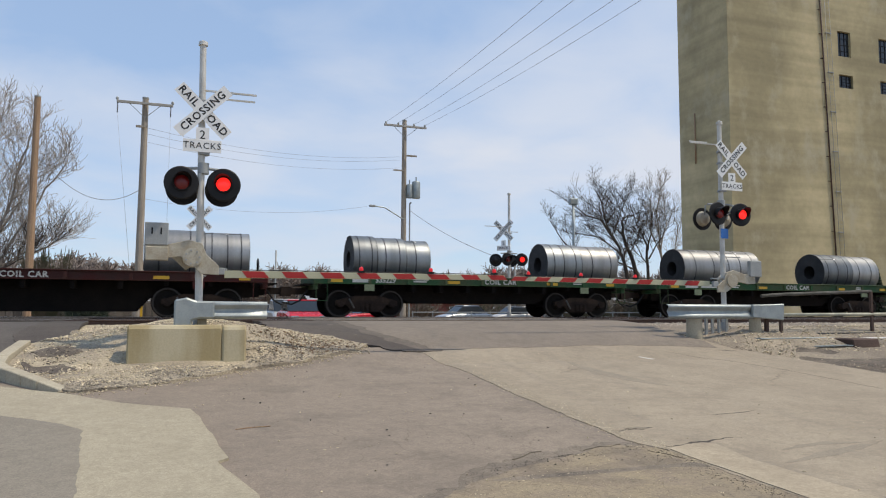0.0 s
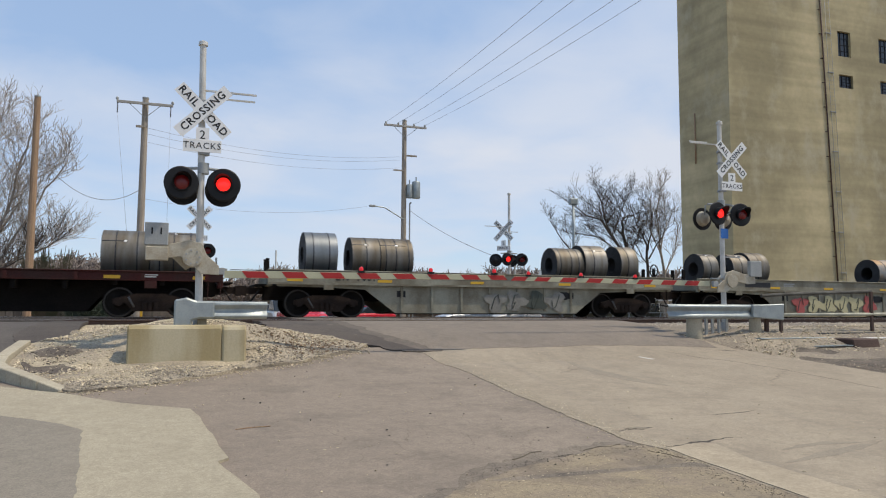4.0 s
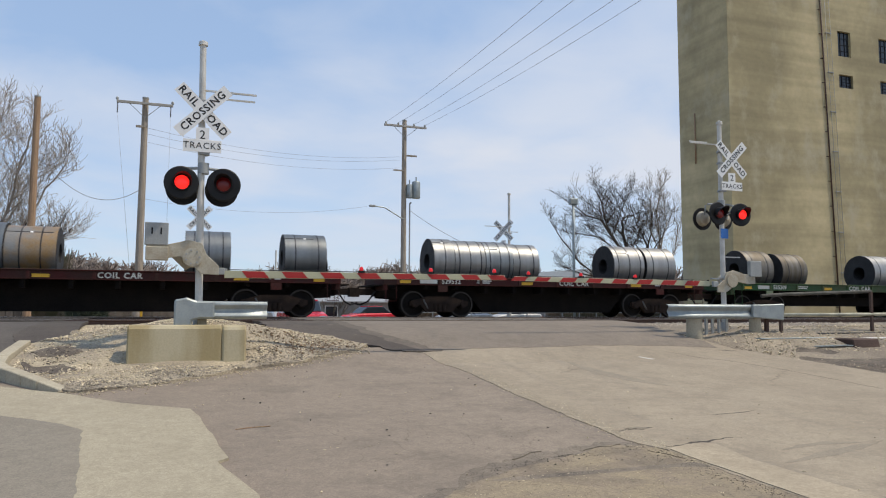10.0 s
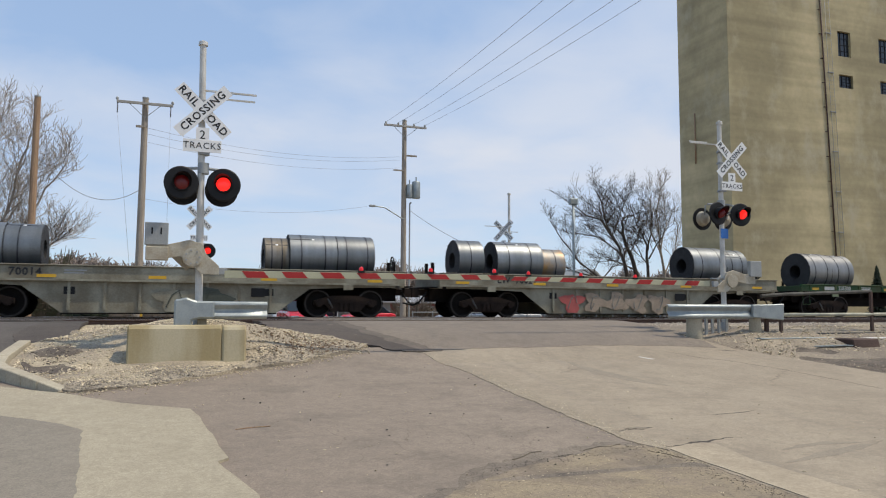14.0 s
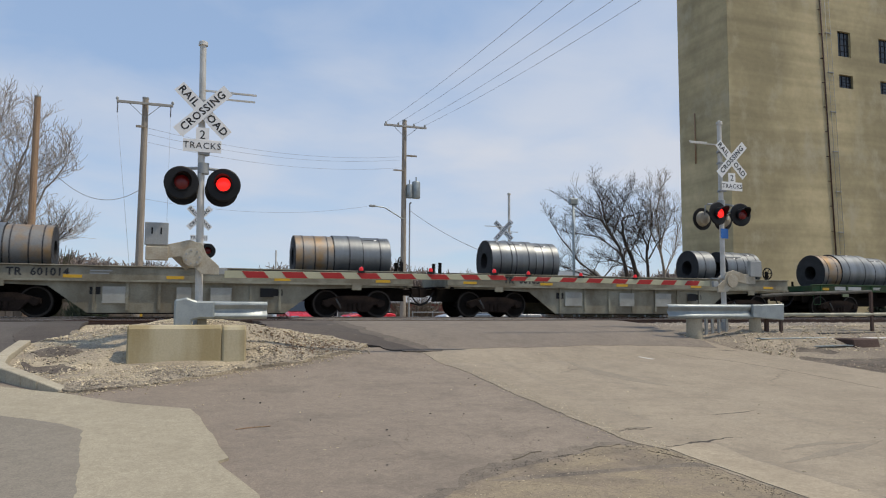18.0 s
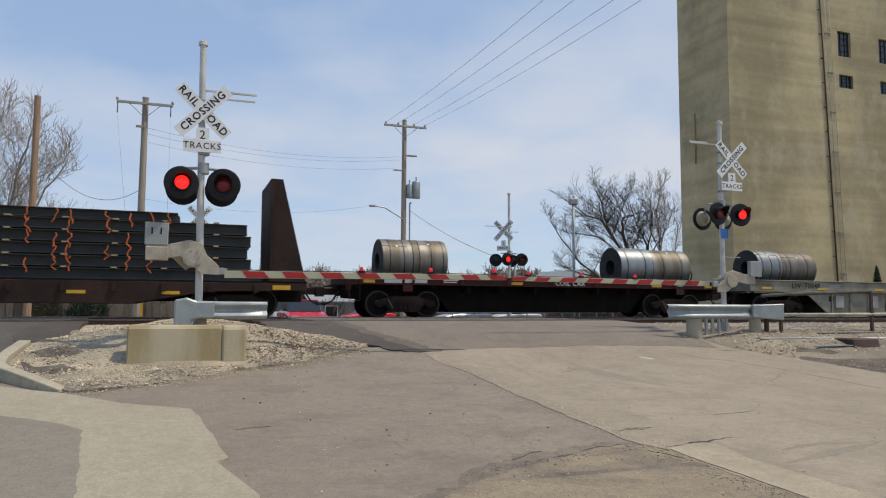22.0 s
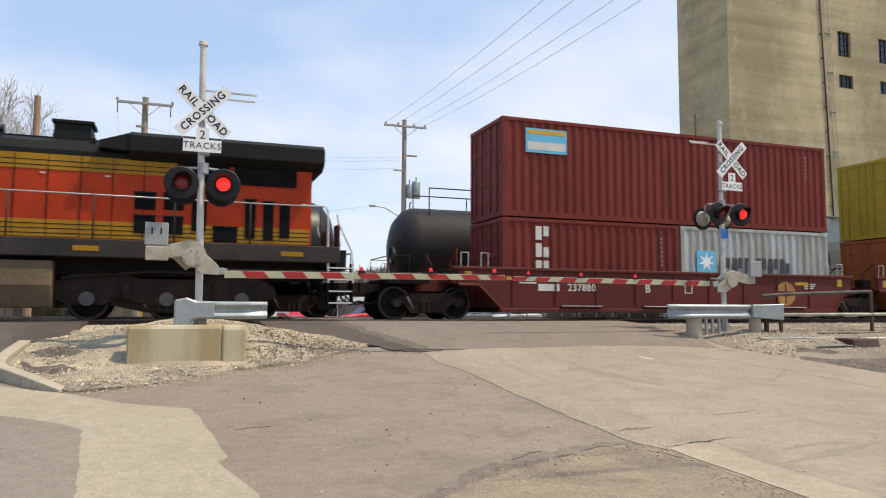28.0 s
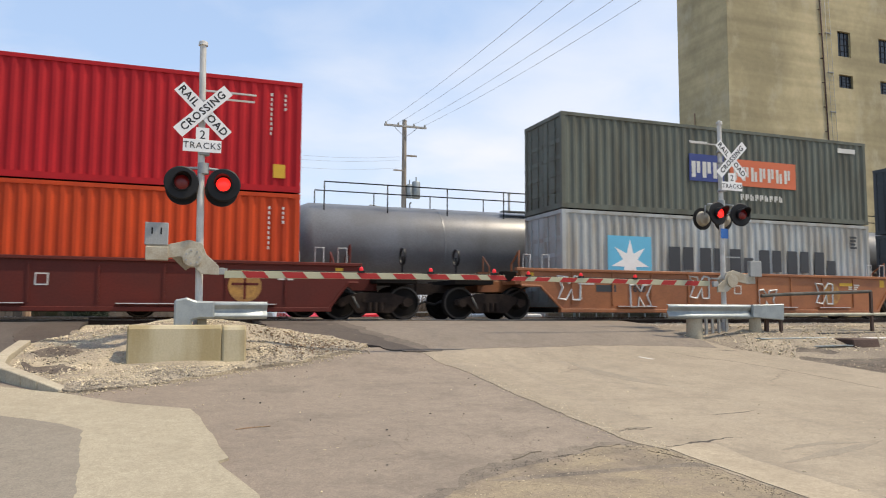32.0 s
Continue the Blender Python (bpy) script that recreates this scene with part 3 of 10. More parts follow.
smear([(7.4, -6.9), (7.35, -7.8), (7.42, -8.5), (7.55, -9.1), (7.8, -9.6)], 0.16)
# wire shadows put into the road colour as two thin streaks
smear([(5.7, -14.19), (6.1, -14.09), (6.5, -13.98), (7.1, -13.84), (7.7, -13.66)], 0.06)
smear([(6.15, -13.72), (6.5, -13.62), (6.9, -13.58), (7.6, -13.70)], 0.05)
crack("road_seam", [(10.3, -6.25), (11.1, -7.2), (11.4, -8.3), (11.5, -9.6), (11.45, -10.7)], 0.012, "thin seam along the concrete road", SCAR)
crack("road_scar", [(11.75, -6.2), (12.0, -6.25), (12.2, -6.32)], 0.06, "shallow scrape in the concrete road", SCAR)

def z_verge(x, y):
    return float(np.interp(y, [-8.0, -6.6, -5.3, -4.2, -3.0], [-0.12, -0.05, 0.13, 0.10, -0.16])) + zp(y) + 0.02 * noise.noise((x * 2.1, y * 2.1, 4)) - 0.17 * float(np.interp(x, [12.4, 13.6], [1, 0]))


patch("gravel_verge", ragged([(12.25, -3.0), (12.2, -5.0), (12.4, -6.0), (12.72, -6.45), (13.04, -6.9), (13.15, -7.9), (40.0, -7.9), (40.0, -3.0)], 0.3, 0.08, 14), 0.0, DIRT, "brown gravelly verge rising to the guard rail", "gravel", 0.25, 0.8, z_verge)

SOIL = [(13.5, -6.75), (14.1, -6.2), (14.9, -6.35), (15.9, -6.75), (18.5, -7.1), (30.0, -7.6), (30.0, -14.0), (14.2, -10.8), (13.5, -9.3), (13.32, -8.0)]
patch("dark_soil", ragged(SOIL, 0.2, 0.14, 31), 0.012, SOILMAT, "dark damp soil and chippings below the verge", "soil", 0.05, 0.5, lambda x, y: max(z_verge(x, y), zp(y) - 0.10))
for soil_bed in ([(-2.42, -6.3), (-2.2, -6.55), (-1.75, -6.5), (-1.5, -6.75), (-1.5, -7.0), (-1.8, -7.15), (-2.2, -6.95)], [(-2.4, -5.75), (-2.1, -5.35), (-1.75, -5.6), (-1.55, -6.0), (-1.8, -6.15), (-2.2, -6.05)]):
    patch("soil_bed", ragged(soil_bed, 0.1, 0.12, 33), 0.010, SOILMAT, "dark soil showing through the gravel by the kerb", "soil", 0.05, 0.12, z_island)

# kerb along the island
bm = bmesh.new()
kerb = [(-2.6, -5.05), (-2.66, -5.7), (-2.70, -6.3), (-2.66, -6.75), (-2.52, -7.15), (-2.3, -7.5), (-2.05, -7.85), (-1.8, -8.15), (-1.48, -8.42)]
kerb_h = (0.09, 0.12, 0.15, 0.17, 0.175, 0.17, 0.15, 0.11, 0.03)
for i, ((x0, y0), (x1, y1)) in enumerate(zip(kerb, kerb[1:])):
    d = Vector((x1 - x0, y1 - y0, 0)).normalized()
    n = Vector((-d.y, d.x, 0)) * 0.10
    h0, h1 = kerb_h[i], kerb_h[i + 1]
    vs = []
    for (x, y, h) in ((x0, y0, h0), (x1, y1, h1)):
        for s in (-1, 1):
            for z in (-0.15, h):
                vs.append(bm.verts.new((x + s * n.x, y + s * n.y, zp(y) + z)))
    for q in ((0, 1, 3, 2), (4, 6, 7, 5), (1, 5, 7, 3), (0, 4, 5, 1), (2, 3, 7, 6), (0, 2, 6, 4)):
        bm.faces.new([vs[k] for k in q])
tagged(part("kerb", bm, KERBCON, bevel=0.012), "low concrete kerb round the gravel island", "kerb", kind="structure")

# ballast beds, rails and ties
bm = bmesh.new()
bx = [-400, -120] + steps(-40, 60, 1.0) + [120, 400]
byz = ((-3.4, -0.36), (-2.9, -0.26), (-1.9, -0.17), (-0.9, -0.16), (0, -0.17), (0.9, -0.16), (2.5, -0.24), (4.1, -0.16), (5, -0.17), (5.9, -0.16), (6.9, -0.17), (8.2, -0.4))
rows = [[bm.verts.new((x, y, z + 0.02 * noise.noise((x, y, 5)))) for y, z in byz] for x in bx]
for r, q in zip(rows, rows[1:]):
    for i in range(len(byz) - 1):
        bm.faces.new((r[i], q[i], q[i + 1], r[i + 1]))
tagged(part("ballast_bed", bm, BALLAST), "grey-brown crushed stone ballast under the tracks", "ballast", kind="structure")
RAILPROF = [(-0.07, -0.16), (0.07, -0.16), (0.07, -0.145), (0.012, -0.12), (0.012, -0.04), (0.036, -0.028), (0.036, -0.004), (-0.036, -0.004), (-0.036, -0.028), (-0.012, -0.04), (-0.012, -0.12), (-0.07, -0.145)]
for k, yc in enumerate((0.0, 5.0)):
    trk = thing("track_%d" % (k + 1), "straight railway track of rusty rails with bright heads", "railway track", kind="structure")
    for yo in (-0.753, 0.753):
        bm = bmesh.new()
        prism(bm, [(yc + yo + a, b) for a, b in RAILPROF], -400, 400, "x")
        box(bm, -400, 400, yc + yo - 0.03, yc + yo + 0.03, -0.004, 0.0)
        rail = part("rail", bm, RAILSTEEL, trk)
        rail.data.materials.append(RAILTOP)
        for f in rail.data.polygons:
            if f.center.z > -0.005:
                f.material_index = 1
    bm = bmesh.new()
    for i in range(-90, 160):
        x = i * 0.53
        if 3.2 < x < 12.6:
            continue
        box(bm, x - 0.11, x + 0.11, yc - 1.3, yc + 1.3, -0.33, -0.155 + 0.01 * noise.noise((x, yc, 0)))
    tagged(part("ties", bm, TIEWOOD, trk), kind="stuff")
    panels = ((yc - (1.03 if k == 0 else 2.0), yc - 0.85), (yc - 0.66, yc + 0.66), (yc + 0.85, yc + 2.0))
    for a, b in panels:
        for x0, x1, mt in ((3.3, 12.5, ASPHALT_NEW), (-9.0, -2.55, ASPHALT_DARK)):
            bm = bmesh.new()
            box(bm, x0, x1, a, b, -0.25, -0.012)
            part("crossing_panel", bm, mt, trk)
sheet("between_tracks", steps(1.95, 3.0, 0.5), lambda y: 3.4, lambda y: 12.4, 0.008, ASPHALT_NEW, "asphalt strip between the two tracks", 4, 0.2, "road")


# loose stones: the nearest gravel as real pieces
def stones(name, count, where, size, material, label, seed):
    rnd = np.random.RandomState(seed)
    base = np.array([(1, 0, 0), (-1, 0, 0), (0, 1, 0), (0, -1, 0), (0, 0, 1), (0, 0, -1)], float)
    tri = np.array([(0, 2, 4), (2, 1, 4), (1, 3, 4), (3, 0, 4), (2, 0, 5), (1, 2, 5), (3, 1, 5), (0, 3, 5)])
    vs, fs = [], []
    n = 0
    while n < count:
        got = where(rnd)
        if got is None:
            continue
        s = size * (0.45 + rnd.rand() ** 2 * 1.3)
        b = base * (0.6 + 0.7 * rnd.rand(6, 1)) * np.array([s, s * (0.6 + 0.6 * rnd.rand()), s * (0.45 + 0.3 * rnd.rand())])
        a = rnd.rand() * 6.28
        rot = np.array([[math.cos(a), -math.sin(a), 0], [math.sin(a), math.cos(a), 0], [0, 0, 1]])
        vs.append(b @ rot.T + np.array(got) + (0, 0, s * 0.12))
        fs.append(tri + 6 * n)
        n += 1
    me = bpy.data.meshes.new(name)
    me.from_pydata(np.concatenate(vs).tolist(), [], np.concatenate(fs).tolist())
    me.materials.append(material)
    return tagged(new(name, me), label, "gravel", kind="stuff")


def stone_mat(name, c):
    m = mat(name, c, 0.92, 0, 0.2, 4, 0.25, 40, [v * 0.6 for v in c], 0.6)
    nd, ln = m.node_tree.nodes, m.node_tree.links
    b = nd["Principled BSDF"]
    src = b.inputs["Base Color"].links[0].from_socket
    g = nd.new("ShaderNodeNewGeometry")
    mr = nd.new("ShaderNodeMapRange")
    mr.inputs[3].default_value, mr.inputs[4].default_value = 0.7, 1.3
    ln.new(g.outputs["Random Per Island"], mr.inputs[0])
    sc = nd.new("ShaderNodeVectorMath")
    sc.operation = "SCALE"
    ln.new(src, sc.inputs[0])
    ln.new(mr.outputs[0], sc.inputs["Scale"])
    ln.new(sc.outputs[0], b.inputs["Base Color"])
    return m


STONES_PALE = stone_mat("pale loose stones", (0.62, 0.525, 0.365))
STONES_GREY = stone_mat("ballast stones", (0.46, 0.395, 0.315))


def on_island(r):
    x, y = r.uniform(-2.5, 3.6), r.uniform(-8.7, -1.3)
    foot = inside(x + 0.25, y - 0.55, ISLAND)
    sandy = math.hypot((x - 1.55) / 0.55, (y + 5.3) / 0.7) < 1
    sandy = sandy or math.hypot((x + 1.15) / 0.55, (y + 5.95) / 0.75) < 1
    bare = -2.4 < x < -1.5 and (-7.1 < y < -6.4 or -6.1 < y < -5.4)
    if not inside(x, y, ISLAND) or bare and r.rand() < 0.7 or (-0.8 < x < 1.15 and -6.85 < y < -6.0) or r.rand() > (0.25 if sandy else 1.0 if foot else 0.4) * (0.55 + 0.9 * noise.noise((x * 1.6, y * 1.6, 9))):
        return None
    return (x, y, z_island(x, y))


def spill(r):
    x, y = r.uniform(-1.6, 3.9), r.uniform(-8.9, -5.0)
    d = 0.06 + 0.30 * r.rand() ** 2
    return (x, y, zp(y) - 0.004) if inside(x - 0.3 * d, y + d, ISLAND) and not inside(x, y, ISLAND) else None


def on_foot(r):
    x, y = r.uniform(-1.5, 3.4), r.uniform(-8.6, -5.2)
    return (x, y, z_island(x, y)) if inside(x, y, ISLAND) and not inside(x + 0.2, y - 0.7, ISLAND) and not (-0.8 < x < 1.15 and -6.85 < y < -6.0) else None


def on_edge(r):
    y = r.uniform(-10.5, -5.6)
    x = road_right(y) + 2.6 * r.rand() ** 1.7 - 0.12
    return (x, y, z_verge(x, y) if x > 12.8 and y > -7.9 else zp(y) - 0.05)


def on_right(r):
    x, y = r.uniform(11.9, 34), r.uniform(-8.5, -3.0)
    return (x, y, z_verge(x, y) if y > -7.9 else zp(y) - 0.09) if x > road_right(y) + 0.1 + 0.25 * r.rand() and not (inside(x, y, SOIL) and r.rand() < 0.86) else None


def on_bed(r):
    x, y = 12.6 + 35 * r.rand() ** 1.6 if r.rand() > 0.2 else r.uniform(-2.6, 3.0), r.uniform(-3.4, -0.8)
    return (x, y, float(np.interp(y, [-3.4, -2.9, -1.9, -0.8], [-0.34, -0.25, -0.16, -0.15])))


stones("island_stones", 14000, on_island, 0.020, STONES_PALE, "loose pale limestone stones", 3)
stones("verge_stones", 8000, on_right, 0.028, STONES_PALE, "loose stones on the road verge", 4)
stones("ballast_stones", 15000, on_bed, 0.045, STONES_GREY, "loose ballast stones beside the rail", 5)
stones("road_grit", 350, lambda r: (lambda x, y: (x, y, zp(y) - 0.004))(r.uniform(-0.5, 9), r.uniform(-16.5, -6)), 0.011, STONES_PALE, "scattered grit on the road", 6)
CHIPS = stone_mat("grey chippings", (0.33, 0.285, 0.225))
stones("foot_chippings", 2600, on_foot, 0.019, CHIPS, "grey chippings along the foot of the mound", 11)
stones("spilled_stones", 700, spill, 0.014, STONES_PALE, "stones spilled onto the asphalt", 12)
stones("verge_chippings", 4200, on_edge, 0.014, stone_mat("brown verge chippings", (0.33, 0.265, 0.20)), "dark grey chippings along the road edge", 13)
stones("joint_grit", 1500, lambda r: (lambda y: (joint(y) + r.normal(0.10, 0.10), y, zp(y) - 0.005))(-7.5 - 6.5 * r.rand() ** 0.7), 0.0075, STONES_PALE, "pale grit along the joint in the road", 14)
stones("crumbled_asphalt", 700, lambda r: (lambda x, y: (x, y, zp(y) - 0.006) if y < -13.0 - 0.45 * (4.8 - x) else None)(r.uniform(2.2, 4.9), r.uniform(-15.5, -13.0)), 0.006, STONES_PALE, "loose crumbs of asphalt", 15)
stones("dark_specks", 60, lambda r: (lambda x, y: (x, y, zp(y) - 0.008))(r.uniform(0.6, 4.7), r.uniform(-13.5, -6.5)), 0.012, stone_mat("dark pebbles", (0.05, 0.045, 0.04)), "dark pebbles on the asphalt", 16)
stones("dark_crumbs", 200, lambda r: (lambda u, v: (2.7 + 2.2 * u, -13.75 + 0.72 * u ** 0.5 - 0.55 * v * v - 0.05, zp(-13.4) + 0.0005))(r.rand(), abs(r.normal(0, 0.5))), 0.008, stone_mat("dark asphalt crumbs", (0.17, 0.145, 0.115)), "dark crumbs of broken asphalt", 17)
stones("edge_crumbs", 900, lambda r: (lambda y: (joint(y) - abs(r.normal(0, 0.22)), y, zp(y) - 0.006))(-13.0 - 3.5 * r.rand()), 0.0055, stone_mat("grey asphalt crumbs", (0.16, 0.14, 0.115)), "grey crumbs along the broken road edge", 18)
stk = thing("fallen_twig", "thin brown twig lying on the asphalt", "twig", pose(0.83, -11.23, zp(-11.23) - 0.006, 0, 0, 16))
bm = bmesh.new()
tube(bm, [(-0.2, 0, 0), (0.0, 0.015, 0.003), (0.22, 0.0, 0.0)], 0.006, 5)
part("twig", bm, POLENEW, stk)
# darker earth and rust-brown litter at the foot of the mound
LITTER = stone_mat("brown litter", (0.20, 0.12, 0.065))
stones("leaf_litter", 650, lambda r: (lambda x, y: (x, y, z_island(x, y) + 0.01) if inside(x, y, ISLAND) else None)(r.normal(2.4, 0.55), r.normal(-5.6, 0.4)), 0.017, LITTER, "rusty brown leaf litter on the gravel", 7)
stones("dark_litter", 170, lambda r: (lambda x, y: (x, y, z_island(x, y) + 0.01) if inside(x, y, ISLAND) else None)(r.normal(-1.95, 0.22), r.normal(-6.1, 0.45)), 0.015, stone_mat("dark soil lumps", (0.09, 0.075, 0.06)), "dark soil lumps by the kerb", 8)

# ------------------------------------------------------------------ concrete block
blk = thing("concrete_barrier_block", "weathered tan concrete block retaining the gravel mound", "concrete block", pose(0.16, -6.45, -0.72, 0, 0, 1.5))
bm = bmesh.new()
prism(bm, [(-0.22, 0), (0.30, 0), (0.27, 0.70), (-0.15, 0.73), (-0.20, 0.66)], -0.98, 0.55, "x")
part("main_block", bm, BLOCKCON, blk, bevel=0.025)
bm = bmesh.new()
prism(bm, [(-0.24, 0), (0.30, 0), (0.27, 0.71), (-0.17, 0.72), (-0.22, 0.64)], 0.553, 0.96, "x")
part("end_block", bm, BLOCKCON, blk, bevel=0.03)


# ------------------------------------------------------------------ crossing signals
def blade(parent, text, ang, y, size=1.22):
    bm = bmesh.new()
    box(bm, -size / 2, size / 2, -0.004, 0.004, -0.115, 0.115)
    b = part("crossbuck_blade", bm, SIGNWHITE, parent, "white crossbuck blade with black letters", 0.0, Matrix.Translation((0, y, 0)) @ Matrix.Rotation(radians(ang), 4, "Y"))
    words(text, 0.195, INK, b, facing(0, -0.006, 0), "sign_letters", 0.001, 1.12, bold=0.004)
    return b


def flasher(mast, x, z, y=-0.12, turn=0.0, back_only=False):
    """A round light unit: black backboard, hood, and a lens that turns its lit or unlit face outwards."""
    u = part("light_unit", mesh_of("backboard", disc_bm(0.305), BLACK), BLACK, mast, "black round signal backboard", 0, pose(x, y, z, 0, 0, turn))
    bm = bmesh.new()
    n = 20
    ring = []
    for i in range(n + 1):
        a = math.pi * (-0.12 + 1.24 * i / n)
        dep = 0.30 * (0.35 + 0.65 * math.sin(max(0, min(math.pi, a)))) + 0.02
        ring.append([bm.verts.new((r * math.cos(a), -yy, r * math.sin(a))) for r, yy in ((0.155, 0.0), (0.165, dep), (0.158, dep), (0.148, 0.0))])
    for p, q in zip(ring, ring[1:]):
        for k in range(4):
            bm.faces.new((p[k], q[k], q[(k + 1) % 4], p[(k + 1) % 4]))
    part("hood", bm, BLACK, u)
    bm = bmesh.new()
    lathe(bm, [(0.0, 0.15), (-0.05, 0.15), (-0.05, 0.135), (-0.02, 0.13)], "y", 20)
    part("lens_ring", bm, BLACK, u)
    bm = bmesh.new()
    cyl(bm, (0, 0.0, 0), (0, 0.20, 0), 0.12, 0.09, 14)
    part("housing", bm, BLACK, u)
    bm = bmesh.new()
    lathe(bm, [(-0.035, 0.0), (-0.031, 0.06), (-0.02, 0.105), (-0.006, 0.128), (0.006, 0.128), (0.02, 0.105), (0.031, 0.06), (0.035, 0.0)], "y", 20)
    lens = part("lens", bm, LENSON, u, "red lens", 0, pose(0, -0.055, 0))
    lens.data.materials.append(LENSOFF)
    for f in lens.data.polygons:
        f.material_index = 0 if f.center.y < 0 else 1
        f.use_smooth = True
    return lens


def disc_bm(r):
    bm = bmesh.new()
    lathe(bm, [(0.0, 0.0), (0.0, r - 0.02), (0.012, r), (0.03, r), (0.03, 0.0)], "y", 32, smooth=False)
    return bm


def gate_arm(mast, x0, x1, y, z, lights, sag=0.0):
    """A tapered red and white gate arm with three small lamps."""
    d = 1 if x1 > x0 else -1
    ln_ = abs(x1 - x0)
    arm = part("gate_arm", (lambda b: (prism(b, [(0, -0.068), (ln_, -0.052), (ln_, 0.052), (0, 0.068)], -0.022, 0.022, "y"), b)[1])(bmesh.new()), REFLWHITE, mast,
               "white gate arm with red slanted stripes", 0.004, Matrix.Translation((x0, y, z)) @ Matrix.Diagonal((d, 1, 1, 1)) @ Matrix.Rotation(-math.atan2(sag, ln_), 4, "Y"))
    s, k = 0.30, 0
    while s < ln_ - 0.25:
        w = 0.40 if s < ln_ * 0.75 else 0.36
        bm = bmesh.new()
        h = 0.062 - 0.014 * s / ln_
        lean = -0.10
        prism(bm, [(s, h), (s + w, h), (s + w - lean, -h), (s - lean, -h)], -0.0255, -0.0225, "y")
        part("red_stripe", bm, REFLRED, arm)
        s += 0.72 if s < ln_ * 0.75 else 0.6
    for i, t in enumerate(lights):
        bm = bmesh.new()
        lathe(bm, [(0.0, 0.040), (0.03, 0.042), (0.06, 0.036), (0.082, 0.0)], "z", 12)
        lamp = part("arm_lamp", bm, LENSDIM, arm, "small red lamp", 0, pose(t, 0, 0.102))
        bm = bmesh.new()
        box(bm, -0.06, 0.06, -0.04, 0.04, -0.045, 0.0)
        part("lamp_foot", bm, BLACK, lamp)
    bm = bmesh.new()
    tube(bm, [(0.1, 0.02, 0.085), (ln_ * 0.5, 0.02, 0.078), (ln_ * 0.97, 0.02, 0.066)], 0.008, 5)
    part("cable", bm, BLACK, arm)
    return arm


def w_beam(parent, x0, x1, y, z, bend=0.12, k=1.0):
    """A short W-beam guard with a flared end shoe."""
    bm = bmesh.new()
    prof = [(a * k, b * k) for a, b in ((0.02, 0.157), (-0.03, 0.148), (-0.055, 0.125), (-0.062, 0.10), (-0.05, 0.075), (-0.02, 0.035), (-0.005, 0.015), (-0.005, -0.015), (-0.02, -0.035), (-0.05, -0.075), (-0.062, -0.10), (-0.055, -0.125), (-0.03, -0.148), (0.02, -0.157))]
    n = 14
    rows = []
    for i in range(n + 1):
        s = i / n
        x = x0 + (x1 - x0) * s
        yy = y + bend * (2 * s - 1) ** 4
        rows.append([bm.verts.new((x, yy + a, z + b)) for a, b in prof] + [bm.verts.new((x, yy + a + 0.008, z + b * 0.97)) for a, b in prof[::-1]])
    m = len(rows[0])
    for p, q in zip(rows, rows[1:]):
        for k in range(m):
            f = bm.faces.new((p[k], q[k], q[(k + 1) % m], p[(k + 1) % m]))
    bm.faces.new(rows[0])
    bm.faces.new(rows[-1][::-1])
    return part("guard_beam", bm, GALV, parent, "galvanised W-beam guard")


